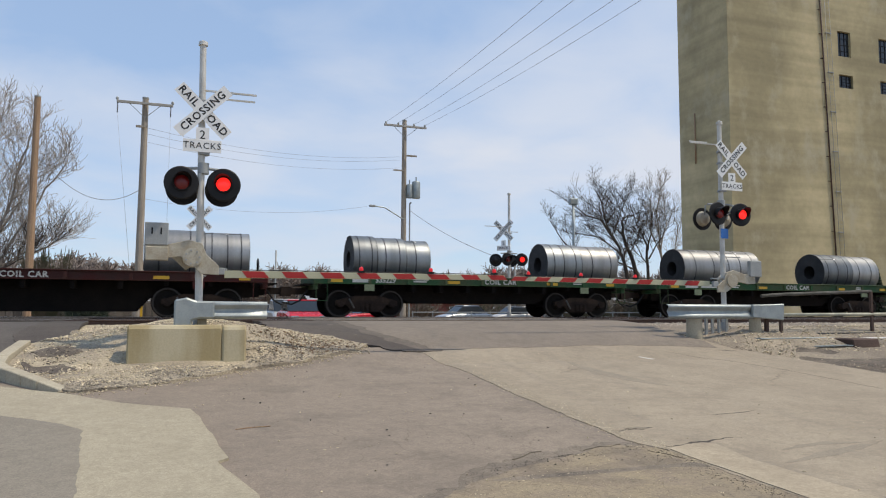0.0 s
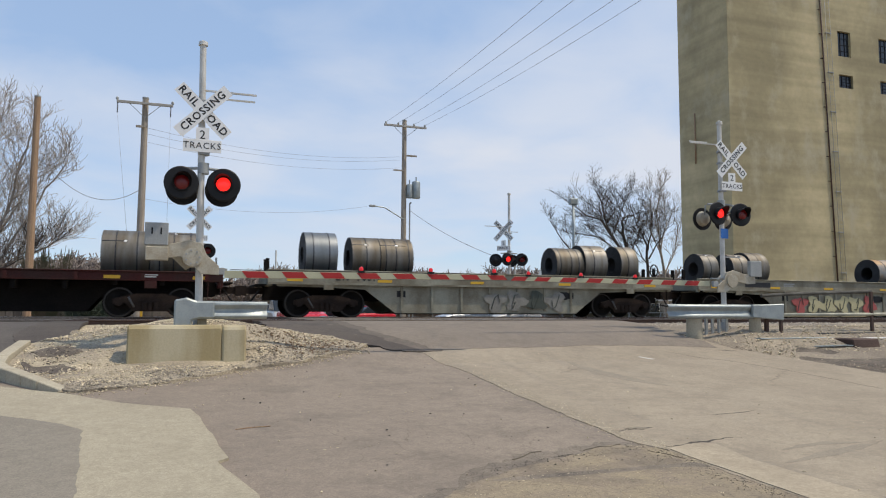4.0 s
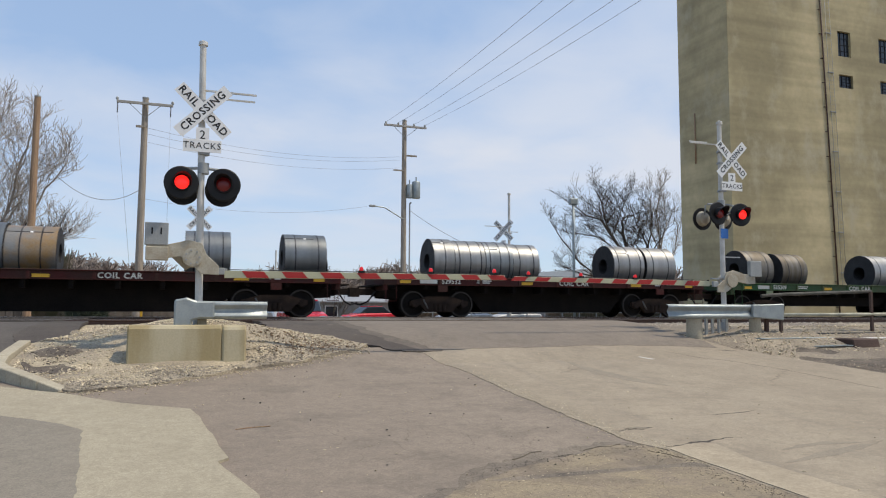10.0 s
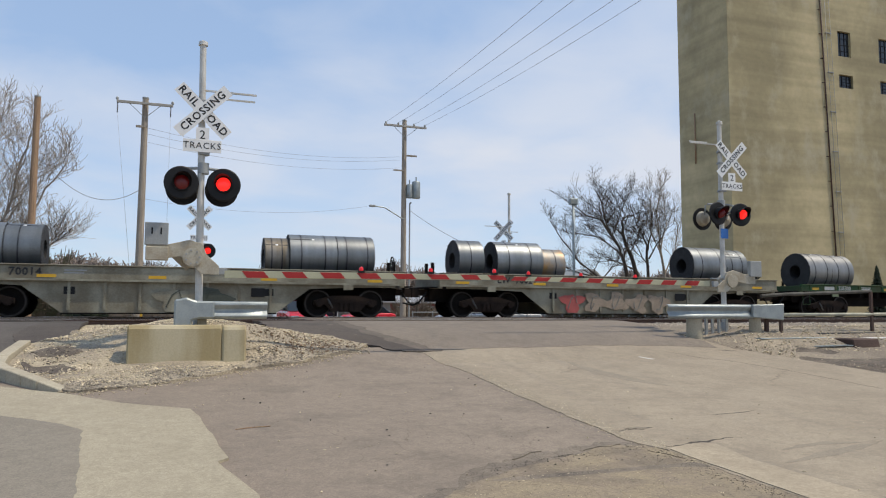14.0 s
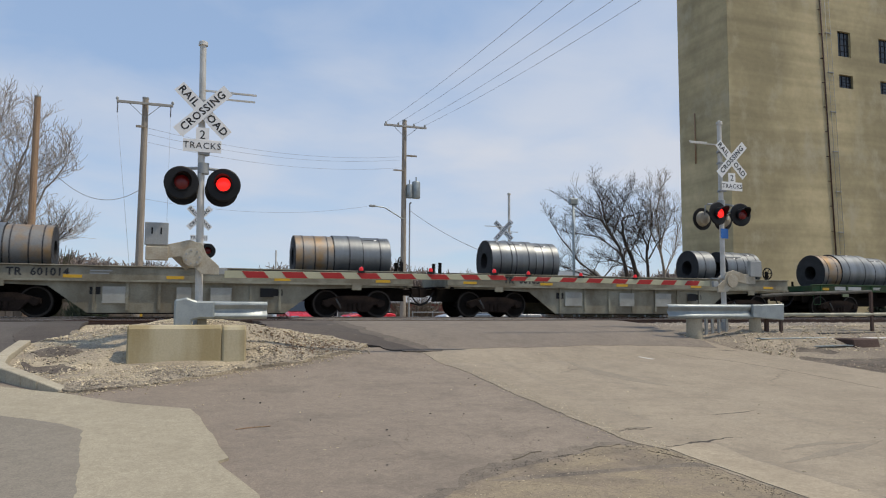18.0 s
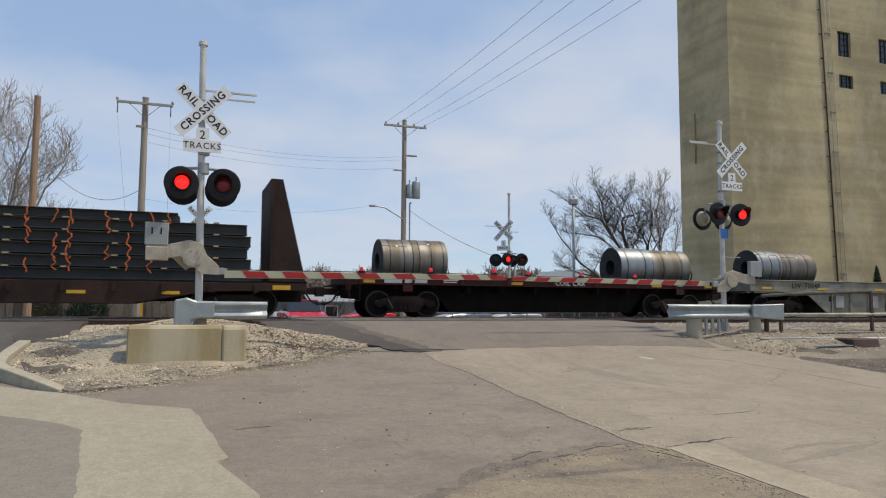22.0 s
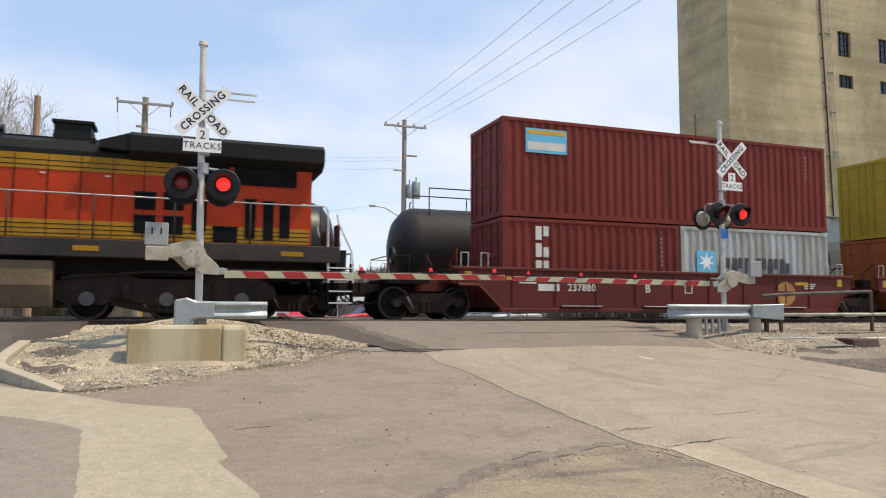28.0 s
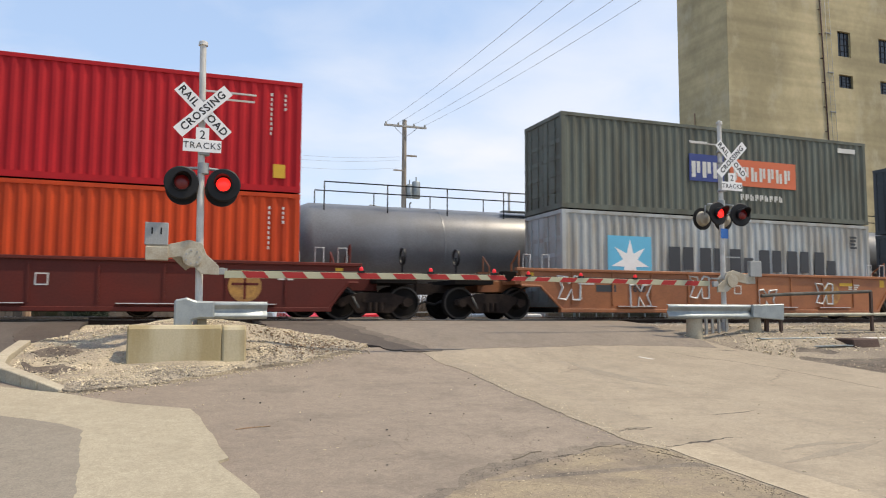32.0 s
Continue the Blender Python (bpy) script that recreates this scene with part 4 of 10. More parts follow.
def mast(x, y, z0, heights, name, label, lens_list=None, front=-0.12, rear=None, lean=0.0, face=0.0, spots=(-0.37, 0.36)):
    """A signal mast. heights: top, crossbuck, count sign, tracks sign, lights."""
    top, zc, z2, zt, zl, xo = heights
    t = thing(name, label, "railway signal", pose(x, y, z0), "crossing signals")
    bm = bmesh.new()
    lathe(bm, [(-0.7, 0.070), (top, 0.058)], "z", 16)
    part("mast_pole", bm, ALU, t, "pale painted aluminium pole", 0, pose(0, 0, 0, 0, lean))
    bm = bmesh.new()
    lathe(bm, [(top - 0.02, 0.085), (top + 0.05, 0.08), (top + 0.09, 0.0)], "z", 14)
    part("cap", bm, ALU, t, "", 0, pose(0, 0, 0, 0, lean))
    bm = bmesh.new()
    lathe(bm, [(0, 0.17), (0.03, 0.17), (0.05, 0.11), (0.3, 0.09)], "z", 14)
    part("base_flange", bm, GREYBOX, t)
    cb = part("crossbuck", (lambda b: (box(b, -0.05, 0.05, -0.1, -0.065, -0.16, 0.16), b)[1])(bmesh.new()), GALV, t, "white crossbuck sign", 0, pose(xo, 0, zc, 0, 0, face))
    blade(cb, "RAIL  ROAD", 45, -0.115)
    blade(cb, "CROSSING", -45, -0.128)
    bm = bmesh.new()
    box(bm, -0.115, 0.115, -0.004, 0.004, -0.14, 0.14)
    s2 = part("count_sign", bm, SIGNWHITE, t, "white plate with the figure 2", 0.0, pose(xo + 0.11 * math.sin(radians(face)), -0.11 * math.cos(radians(face)), z2, 0, 0, face))
    words("2", 0.23, INK, s2, facing(0, -0.006, 0), "sign_letters", 0.001)
    bm = bmesh.new()
    box(bm, -0.335, 0.335, -0.004, 0.004, -0.115, 0.115)
    st = part("tracks_sign", bm, SIGNWHITE, t, "white plate reading TRACKS", 0.003, pose(xo + 0.11 * math.sin(radians(face)), -0.116 * math.cos(radians(face)), zt, 0, 0, face))
    words("TRACKS", 0.168, INK, st, facing(0, -0.006, 0), "sign_letters", 0.001, 1.1)
    for zb in (zt - 0.13, zc - 0.1, zc + 0.2):
        bm = bmesh.new()
        lathe(bm, [(-0.025, 0.09), (0.025, 0.09)], "z", 12)
        box(bm, -0.1, 0.1, -0.1, 0.0, -0.02, 0.02)
        part("clamp", bm, GREYBOX, t, "", 0, pose(0, 0, zb))
    bm = bmesh.new()
    tube(bm, [(-0.42, 0.02, zl + 0.28), (0.0, 0.0, zl + 0.31), (0.42, 0.02, zl + 0.28)], 0.028, 8)
    cyl(bm, (0, 0, zl + 0.2), (0, 0, zl + 0.4), 0.10, n=12)
    part("light_crossarm", bm, GREYBOX, t)
    got = []
    for k, dx in enumerate(spots):
        got.append(flasher(t, dx, zl, front, 6 if k == 0 else -6))
        if rear:
            u = part("rear_light", mesh_of("backboard", disc_bm(0.30), BLACK), BLACK, t, "back of a signal light facing away", 0, pose(dx * 0.94, rear, zl - 0.07, 0, 0, 180))
            bm = bmesh.new()
            lathe(bm, [(0.02, 0.21), (0.05, 0.2), (0.14, 0.16), (0.2, 0.0)], "y", 18)
            part("housing", bm, MECHPAINT if rear > 0.3 else BLACK, u)
            bm = bmesh.new()
            tube(bm, [(0, 0.1, 0.0), (-dx * 0.3, 0.3, 0.33)], 0.022, 6)
            part("bracket", bm, GREYBOX, u)
    lens_list.append(got)
    return t


lenses = []
LM = (0.33, -6.02, -0.14)
lm = mast(*LM, (5.34, 4.05, 3.60, 3.40, 2.70, -0.035), "crossing_signal", "crossing signal mast with lowered red and white gate", lens_list=lenses, rear=0.2, lean=-0.75)
# sideways signal arm near the top
bm = bmesh.new()
box(bm, 0.0, 0.92, -0.02, 0.02, 4.455, 4.485)
box(bm, 0.35, 0.90, 0.06, 0.075, 4.34, 4.375)
part("side_bracket", bm, ALU, lm, "pale bracket arm with a sign seen edge on")
# gate mechanism: rocker with counterweights
bm = bmesh.new()
prism(bm, [(-0.92, 1.32), (-0.92, 1.55), (-0.55, 1.57), (-0.2, 1.66), (0.02, 1.6), (0.1, 1.40), (0.32, 1.20), (0.32, 1.04), (0.02, 1.05), (-0.12, 1.18), (-0.35, 1.36), (-0.7, 1.30)], -0.16, -0.115, "y")
part("rocker_arm", bm, MECHPAINT, lm, "cream painted counterweight rocker", 0.006)
bm = bmesh.new()
prism(bm, [(-0.5, 1.36), (-0.2, 1.62), (0.0, 1.56), (0.05, 1.35), (-0.25, 1.12)], 0.09, 0.14, "y")
part("rear_rocker_arm", bm, MECHPAINT, lm, "", 0.006)
bm = bmesh.new()
cyl(bm, (-0.14, -0.2, 1.35), (-0.14, 0.2, 1.35), 0.17, n=20)
part("gear_hub", bm, MECHPAINT, lm)
bm = bmesh.new()
box(bm, -0.95, -0.56, -0.19, -0.06, 1.55, 1.95)
cw = part("counterweight_box", bm, GREYBOX, lm, "grey counterweight box with two slots", 0.01)
for dx in (-0.83, -0.68):
    bm = bmesh.new()
    box(bm, dx - 0.012, dx + 0.012, -0.195, -0.188, 1.74, 1.86)
    part("slot", bm, BLACK, cw)
boxes("lower_weight", MECHPAINT, lm, [(-0.93, -0.55, -0.2, -0.06, 1.28, 1.52)], bevel=0.01)
for k in range(7):
    a = 2 * math.pi * k / 7
    bm = bmesh.new()
    cyl(bm, (-0.14 + 0.12 * math.cos(a), -0.215, 1.35 + 0.12 * math.sin(a)), (-0.14 + 0.12 * math.cos(a), -0.19, 1.35 + 0.12 * math.sin(a)), 0.018, n=6)
    part("bolt", bm, GREYBOX, lm)
boxes("arm_clamp", GREYBOX, lm, [(0.30, 0.42, -0.15, -0.07, 1.05, 1.17), (0.36, 0.47, -0.13, -0.09, 1.07, 1.16)], bevel=0.006)
gate_arm(lm, 0.42, 6.04, -0.11, 1.055, (2.56, 3.99, 5.39), 0.04)

grd = thing("crash_guard", "galvanised crash guard wrapped round the signal base", "guard rail", pose(0.33, -6.3, -0.02), "crash guards")
w_beam(grd, -0.15, 1.18, -0.12, 0.28)
bm = bmesh.new()
prism(bm, [(-0.42, -0.02), (-0.12, -0.02), (-0.12, 0.10), (0.0, 0.13), (0.25, 0.13), (0.25, 0.44), (-0.05, 0.44), (-0.22, 0.50), (-0.42, 0.46)], -0.22, -0.02, "y")
part("end_shoe", bm, GALV, grd, "flared galvanised end shoe", 0.03)
for dx in (0.05,):
    boxes("guard_post", KERBCON, grd, [(dx - 0.08, dx + 0.08, -0.06, 0.1, -0.35, 0.4)], bevel=0.01)

RM = (13.45, -4.5, -0.32)
rm = mast(*RM, (5.60, 4.62, 4.12, 3.90, 3.12, 0.28), "crossing_signal", "crossing signal mast with lowered gate and side lights by the road", lens_list=lenses, front=-0.32, rear=0.36)
bm = bmesh.new()
box(bm, -0.95, -0.05, -0.02, 0.02, 5.0, 5.03)
box(bm, -0.93, -0.35, 0.06, 0.075, 5.05, 5.085)
part("side_bracket", bm, ALU, rm, "pale bracket arm with a sign seen edge on")
boxes("blue_plate", BLUE, rm, [(-0.12, 0.12, -0.1, -0.09, 2.50, 2.76)], "small blue emergency plate")
bm = bmesh.new()
prism(bm, [(0.92, 1.32), (0.92, 1.55), (0.55, 1.57), (0.2, 1.66), (-0.02, 1.6), (-0.1, 1.40), (-0.32, 1.24), (-0.32, 1.08), (-0.02, 1.09), (0.12, 1.18), (0.35, 1.36), (0.7, 1.30)], -0.16, -0.115, "y")
part("rocker_arm", bm, MECHPAINT, rm, "cream painted counterweight rocker", 0.006)
boxes("counterweight_box", GREYBOX, rm, [(0.72, 1.10, -0.21, -0.09, 1.50, 1.92)], "grey counterweight box", 0.01)
bm = bmesh.new()
cyl(bm, (0.14, -0.2, 1.38), (0.14, 0.2, 1.38), 0.17, n=20)
part("gear_hub", bm, MECHPAINT, rm)
boxes("arm_clamp", GREYBOX, rm, [(-0.44, -0.28, -0.15, -0.07, 1.22, 1.36)], bevel=0.006)
boxes("upper_bracket", GREYBOX, rm, [(-0.42, 0.0, -0.06, 0.0, 1.42, 1.46)])
boxes("upper_bracket", GREYBOX, rm, [(0.0, 0.55, -0.04, 0.0, 2.0, 2.03)])
gate_arm(rm, -0.55, -6.12, -0.11, 1.30, (2.26, 3.80, 5.21), 0.03)

grd2 = thing("crash_guard", "galvanised W-beam guard on concrete posts before the signal", "guard rail", pose(13.3, -5.0, -0.42), "crash guards")
w_beam(grd2, -1.95, 0.80, -0.12, 0.68, 0.22, 1.15)
bm = bmesh.new()
prism(bm, [(0.50, 0.53), (1.1, 0.49), (1.52, 0.46), (1.54, 0.89), (1.1, 0.87), (0.50, 0.86)], -0.155, -0.05, "y")
part("end_shoe", bm, GALV, grd2, "flat galvanised end shoe", 0.02)
for dx in (-1.15, 0.77):
    bm = bmesh.new()
    lathe(bm, [(-0.2, 0.21 if dx < 0 else 0.16), (0.56, 0.19 if dx < 0 else 0.15), (0.58, 0.12)], "z", 12)
    part("guard_post", bm, KERBCON, grd2, "tan concrete guard post", 0, pose(dx, 0.08, 0))
boxes("steel_post", RAILSTEEL, grd2, [(1.08, 1.17, 0.02, 0.1, -0.2, 0.6)], "rusty steel post")
for dx in (-0.62, -0.42, -0.22, 0.02):
    boxes("anchor_post", GREYBOX, grd2, [(dx - 0.03, dx + 0.03, 0.25, 0.31, -0.2, 0.5)])

# two signals on the far side
for (fx, fy, side) in ((14.47, 10.9, -1), (0.65, 11.2, 1)):
    f = mast(fx, fy, -0.15, (5.85, 4.10, 3.50, 3.28, 2.76, -0.24 if side < 0 else 0.0), "crossing_signal", "far crossing signal mast seen across the tracks", lens_list=lenses, face=-48 if side < 0 else 0.0, spots=(-0.14, 0.60) if side < 0 else (-0.37, 0.36))
    if side < 0:
        for dx in (-0.62, 0.20):
            u = part("rear_light", mesh_of("backboard", disc_bm(0.30), BLACK), BLACK, f, "back of a signal light facing the far road", 0, pose(dx, 0.15, 2.72, 0, 0, 150))
            bm = bmesh.new()
            lathe(bm, [(0.02, 0.2), (0.08, 0.19), (0.18, 0.0)], "y", 16)
            part("housing", bm, BLACK, u)
        bm = bmesh.new()
        box(bm, -1.25, -0.05, -0.02, 0.02, 4.28, 4.31)
        box(bm, 0.05, 0.45, -0.02, 0.02, 4.05, 4.08)
        part("side_bracket", bm, ALU, f, "pale bracket arm with a sign seen edge on")
    boxes("counterweight_box", GREYBOX, f, [(-0.9, -0.5, -0.2, -0.05, 1.5, 1.9)], "grey counterweight box", 0.01)
    boxes("rocker_arm", MECHPAINT, f, [(-0.9, 0.3, -0.16, -0.1, 1.1, 1.4)])

# pipe railing and debris on the verge
rl = thing("pipe_railing", "low pale pipe railing between rusty posts", "railing", pose(14.8, -5.05, -0.42))
for dx in (0.0, 3.22):
    boxes("post", RAILSTEEL, rl, [(dx - 0.035, dx + 0.035, -0.035, 0.035, -0.2, 1.24 if dx else 0.55)], "rusty post")
bm = bmesh.new()
tube(bm, [(-0.4, 0, 0.60), (5.6, 0, 0.63)], 0.045, 8)
part("rail_pipe", bm, OLIVEPIPE, rl, "pale olive-grey pipe")
bm = bmesh.new()
tube(bm, [(-0.56, 0.06, 1.09), (0.2, 0.06, 1.14), (3.3, 0.06, 1.25)], 0.045, 8)
part("upper_pipe", bm, DULLPIPE, rl, "dull grey-brown upper pipe")
db = thing("scrap_heap", "rusty scrap box with blue-grey sheets on dark soil", "scrap metal", pose(16.0, -5.95, -0.62, 0, 0, 2))
bm = bmesh.new()
prism(bm, [(-0.30, -0.05), (0.30, -0.05), (0.34, 0.21), (-0.24, 0.21)], -0.05, 0.88, "x")
part("rusty_box", bm, RAILSTEEL, db, "dark rusty steel box", 0.025)
boxes("long_strip", GALV, db, [(-2.45, 0.9, 0.36, 0.62, 0.20, 0.23)], "long blue-grey metal strip", 0.008)
bm = bmesh.new()
prism(bm, [(-1.45, -0.30), (-0.06, -0.26), (-0.06, 0.05), (-0.5, 0.02)], 0.035, 0.06, "z")
part("grey_sheet", bm, GALV, db, "crumpled blue-grey metal sheet")
boxes("dark_beam", BLACK, db, [(-0.1, 2.6, 0.66, 0.85, 0.10, 0.33)], "dark beam", 0.02)
boxes("white_board", SIGNWHITE, db, [(0.86, 2.4, 0.22, 0.33, 0.14, 0.21)], "white board", 0.006)

# ------------------------------------------------------------------ grain elevator
el = thing("grain_elevator", "tall stained tan concrete grain elevator with small dark windows", "grain elevator", pose(35.75, 20.0, -0.5))
WIN = [(11.0, 20.9, 1.30, 1.95), (11.04, 18.0, 1.40, 1.02), (15.2, 20.85, 1.30, 1.95), (15.25, 17.95, 1.40, 1.02)]
bm = bmesh.new()
xs = [0.0] + sorted({round(c + s * w / 2, 3) for c, _, w, _ in WIN for s in (-1, 1)}) + [24.0]
zs = [-1.0] + sorted({round(c + s * h / 2, 3) for _, c, _, h in WIN for s in (-1, 1)}) + [31.0]


def in_window(x, z):
    return any(abs(x - c) < w / 2 and abs(z - d) < h / 2 for c, d, w, h in WIN)


grid = {}
for layer, yy in enumerate((0.0, 0.35)):
    for i, x in enumerate(xs):
        for j, z in enumerate(zs):
            grid[layer, i, j] = bm.verts.new((x, yy, z))
for i in range(len(xs) - 1):
    for j in range(len(zs) - 1):
        hole = in_window((xs[i] + xs[i + 1]) / 2, (zs[j] + zs[j + 1]) / 2)
        q = [(i, j), (i + 1, j), (i + 1, j + 1), (i, j + 1)]
        if not hole:
            for layer in (0, 1):
                bm.faces.new([grid[(layer,) + k] for k in (q if layer == 0 else q[::-1])])
part("front_wall", bm, SILOCON, el, "stained board-marked concrete front")
boxes("side_wall", SILOCON, el, [(-0.004, 0.346, 0.004, 5.4, -1, 31.0)], "stained concrete end wall")
boxes("rear_wall", SILOCON, el, [(0.352, 24, 5.05, 5.4, 0, 31.0), (23.65, 24, 0.352, 5.048, 0, 31.0)])
boxes("roof", SILOCON, el, [(-0.2, 24.2, -0.2, 5.6, 31.002, 31.4)])
for c, d, w, h in WIN:
    wv = part("window", (lambda b: (box(b, c - w / 2, c + w / 2, 0.2, 0.22, d - h / 2, d + h / 2), b)[1])(bmesh.new()), GLASS, el, "small dark steel window")
    boxes("mullion", BLACK, wv, [(c - w / 2 + w * k / 3 - 0.02, c - w / 2 + w * k / 3 + 0.02, 0.16, 0.2, d - h / 2, d + h / 2) for k in (1, 2)] +
          [(c - w / 2, c + w / 2, 0.165, 0.198, d - h / 2 + h * k / 4 - 0.02, d - h / 2 + h * k / 4 + 0.02) for k in (1, 2, 3)])
    bm = bmesh.new()
    q = [(c - w / 2, d - h / 2), (c + w / 2, d - h / 2), (c + w / 2, d + h / 2), (c - w / 2, d + h / 2)]
    ring = [[bm.verts.new((x, yy, z)) for x, z in q] for yy in (0.0, 0.35)]
    for k in range(4):
        bm.faces.new((ring[0][k], ring[0][(k + 1) % 4], ring[1][(k + 1) % 4], ring[1][k]))
    part("reveal", bm, SILOCON, wv)
bm = bmesh.new()
cyl(bm, (9.42, -0.07, 0), (8.42, -0.07, 31), 0.055, n=8)
for k in range(16):
    box(bm, 9.14 - 0.06 * k, 9.40 - 0.06 * k, -0.10, 0.0, 1.0 + 1.85 * k, 1.035 + 1.85 * k)
part("drain_pipe", bm, RAILSTEEL, el, "dark vertical pipe with brackets")
bm = bmesh.new()
for dx in (-0.22, 0.22):
    cyl(bm, (9.98 + dx, -0.07, 2.5), (9.2 + dx, -0.07, 27.0), 0.016, n=5)
for k in range(80):
    xc = 9.98 - 0.0318 * 0.3 * k
    cyl(bm, (xc - 0.22, -0.07, 2.6 + 0.3 * k), (xc + 0.22, -0.07, 2.6 + 0.3 * k), 0.006, n=4)
for k in range(8):
    xc = 9.95 - 0.0955 * k
    box(bm, xc - 0.28, xc + 0.28, -0.09, 0.0, 3.5 + 3.0 * k, 3.56 + 3.0 * k)
part("ladder", bm, GREYBOX, el, "thin steel ladder")
bm = bmesh.new()
cyl(bm, (0.05, 3.6, 11.6), (0.05, 3.6, 15.4), 0.055, n=6)
part("rust_pipe", bm, POLENEW, el, "thin rusty vertical pipe", 0, pose(-0.1, 0, 0))

# ------------------------------------------------------------------ trains: materials
GREEN = mat("green freight paint", (0.024, 0.078, 0.032), 0.72, 0, 0.2, 1.2, 0.1, 30, (0.066, 0.082, 0.042), 0.5, spec=0.22)
PADGREEN = mat("pale green bracket", (0.16, 0.20, 0.12), 0.7, 0, 0.2, 3, 0.1, 30)
MAROON = mat("oxide maroon paint", (0.060, 0.013, 0.012), 0.75, 0, 0.25, 1.2, 0.1, 30, (0.045, 0.022, 0.018), 0.6, spec=0.2)
WHITECAR = mat("dirty pale grey paint", (0.300, 0.292, 0.228), 0.7, 0, 0.16, 0.9, 0.1, 25, (0.175, 0.155, 0.112), 0.6, (1.4, 1, 0.9), spec=0.22)
# grime plus the shadow below the cars, put into one near-black colour
UNDER = mat("grimy shaded underframe", (0.0075, 0.0065, 0.006), 0.9, 0, 0.3, 2, 0.2, 30, (0.013, 0.0105, 0.009), spec=0.12)
WHEEL = mat("worn wheel steel", (0.011, 0.0095, 0.0085), 0.8, 0, 0.2, 3, 0.1, 30, spec=0.15)
# rim steel darkened: the shade at the trucks is in its colour
TREAD = mat("worn shaded wheel rim", (0.055, 0.05, 0.046), 0.5, 0.8, 0.1, 3, 0, 30)
TRUCKST = mat("truck casting", (0.020, 0.0145, 0.012), 0.88, 0, 0.3, 3, 0.2, 30, (0.033, 0.023, 0.018), spec=0.15)
YELLOWM = mat("yellow marker", (0.62, 0.36, 0.02), 0.5, 0, 0.1, 3, 0, 40)
LETTER = mat("off-white lettering", (0.62, 0.61, 0.55), 0.6, 0, 0.1, 3, 0, 40)
RUSTBROWN = mat("rusty brown steel", (0.050, 0.028, 0.021), 0.85, 0, 0.3, 1.0, 0.2, 25, (0.030, 0.020, 0.017), spec=0.2)
BEAM = mat("dark primed steel beam", (0.044, 0.048, 0.047), 0.7, 0, 0.2, 1.5, 0.1, 30, (0.062, 0.064, 0.060), spec=0.3)
ORANGESTRAP = mat("orange webbing", (0.75, 0.16, 0.03), 0.8, 0, 0.15, 5, 0.1, 60)
DUNNAGE = mat("pale timber block", (0.42, 0.32, 0.2), 0.9, 0, 0.2, 4, 0.2, 40)
HOPPER = mat("pale sage hopper paint", (0.60, 0.575, 0.425), 0.55, 0, 0.07, 0.35, 0.05, 20, (0.46, 0.445, 0.335), 0.6, (0.7, 1, 3))
HOPPER2 = mat("light grey hopper paint", (0.60, 0.62, 0.54), 0.5, 0, 0.07, 0.35, 0.05, 20, (0.47, 0.49, 0.44), 0.6, (0.7, 1, 3))
WALKWAY = mat("galvanised roof walk", (0.24, 0.25, 0.24), 0.6, 0.3, 0.15, 3, 0.1, 40)
TANKBLACK = mat("black tank paint", (0.011, 0.012, 0.013), 0.42, 0, 0.2, 0.8, 0.05, 20, (0.022, 0.021, 0.019), spec=0.3)
TANKGREY = mat("grey tank paint", (0.17, 0.18, 0.19), 0.4, 0, 0.15, 0.6, 0.05, 20, (0.12, 0.12, 0.12))
TANKBROWN = mat("grimy brown tank paint", (0.035, 0.027, 0.022), 0.55, 0, 0.2, 0.6, 0.05, 20, (0.022, 0.018, 0.016), spec=0.3)
ORANGE = mat("locomotive orange", (0.50, 0.042, 0.005), 0.5, 0, 0.08, 0.8, 0.02, 30, (0.36, 0.035, 0.006), spec=0.22)
LOCODARK = mat("dark green-black roof paint", (0.0075, 0.0085, 0.007), 0.6, 0, 0.2, 1.5, 0.05, 30, (0.014, 0.014, 0.012), spec=0.18)
LOCOYEL = mat("locomotive yellow", (0.40, 0.20, 0.008), 0.5, 0, 0.1, 1.0, 0.02, 30, (0.30, 0.15, 0.010), spec=0.22)
LOCOGREY = mat("sooty tan fuel tank", (0.20, 0.145, 0.085), 0.8, 0, 0.2, 0.8, 0.1, 25, (0.12, 0.088, 0.055), spec=0.2)
GRILLE = mat("black grille", (0.005, 0.005, 0.0055), 0.7, 0, 0.2, 4, 0.2, 60, spec=0.12)
HANDRAIL = mat("white handrail", (0.6, 0.6, 0.58), 0.5, 0, 0.1, 4, 0, 40)
WELLRED = mat("brown-red well car paint", (0.125, 0.021, 0.014), 0.6, 0, 0.15, 0.8, 0.05, 25, (0.10, 0.022, 0.016), 0.6, spec=0.22)
WELLTAN = mat("orange-brown well car paint", (0.36, 0.13, 0.045), 0.55, 0, 0.15, 0.8, 0.05, 25, (0.25, 0.09, 0.035), 0.6)
GOLD = mat("faded gold emblem", (0.42, 0.22, 0.05), 0.6, 0, 0.25, 4, 0, 30, (0.25, 0.12, 0.04))


def steel(name, c, c2=None, rough=0.34):
    """Rolled steel sheet: brushed along the wrap, with faint seams."""
    return mat(name, c, rough + 0.12, 0.7, 0.10, 1.1, 0.02, 25, c2 or [v * 0.78 for v in c], 0.6, (3.0, 0.5, 0.5), 0.18)


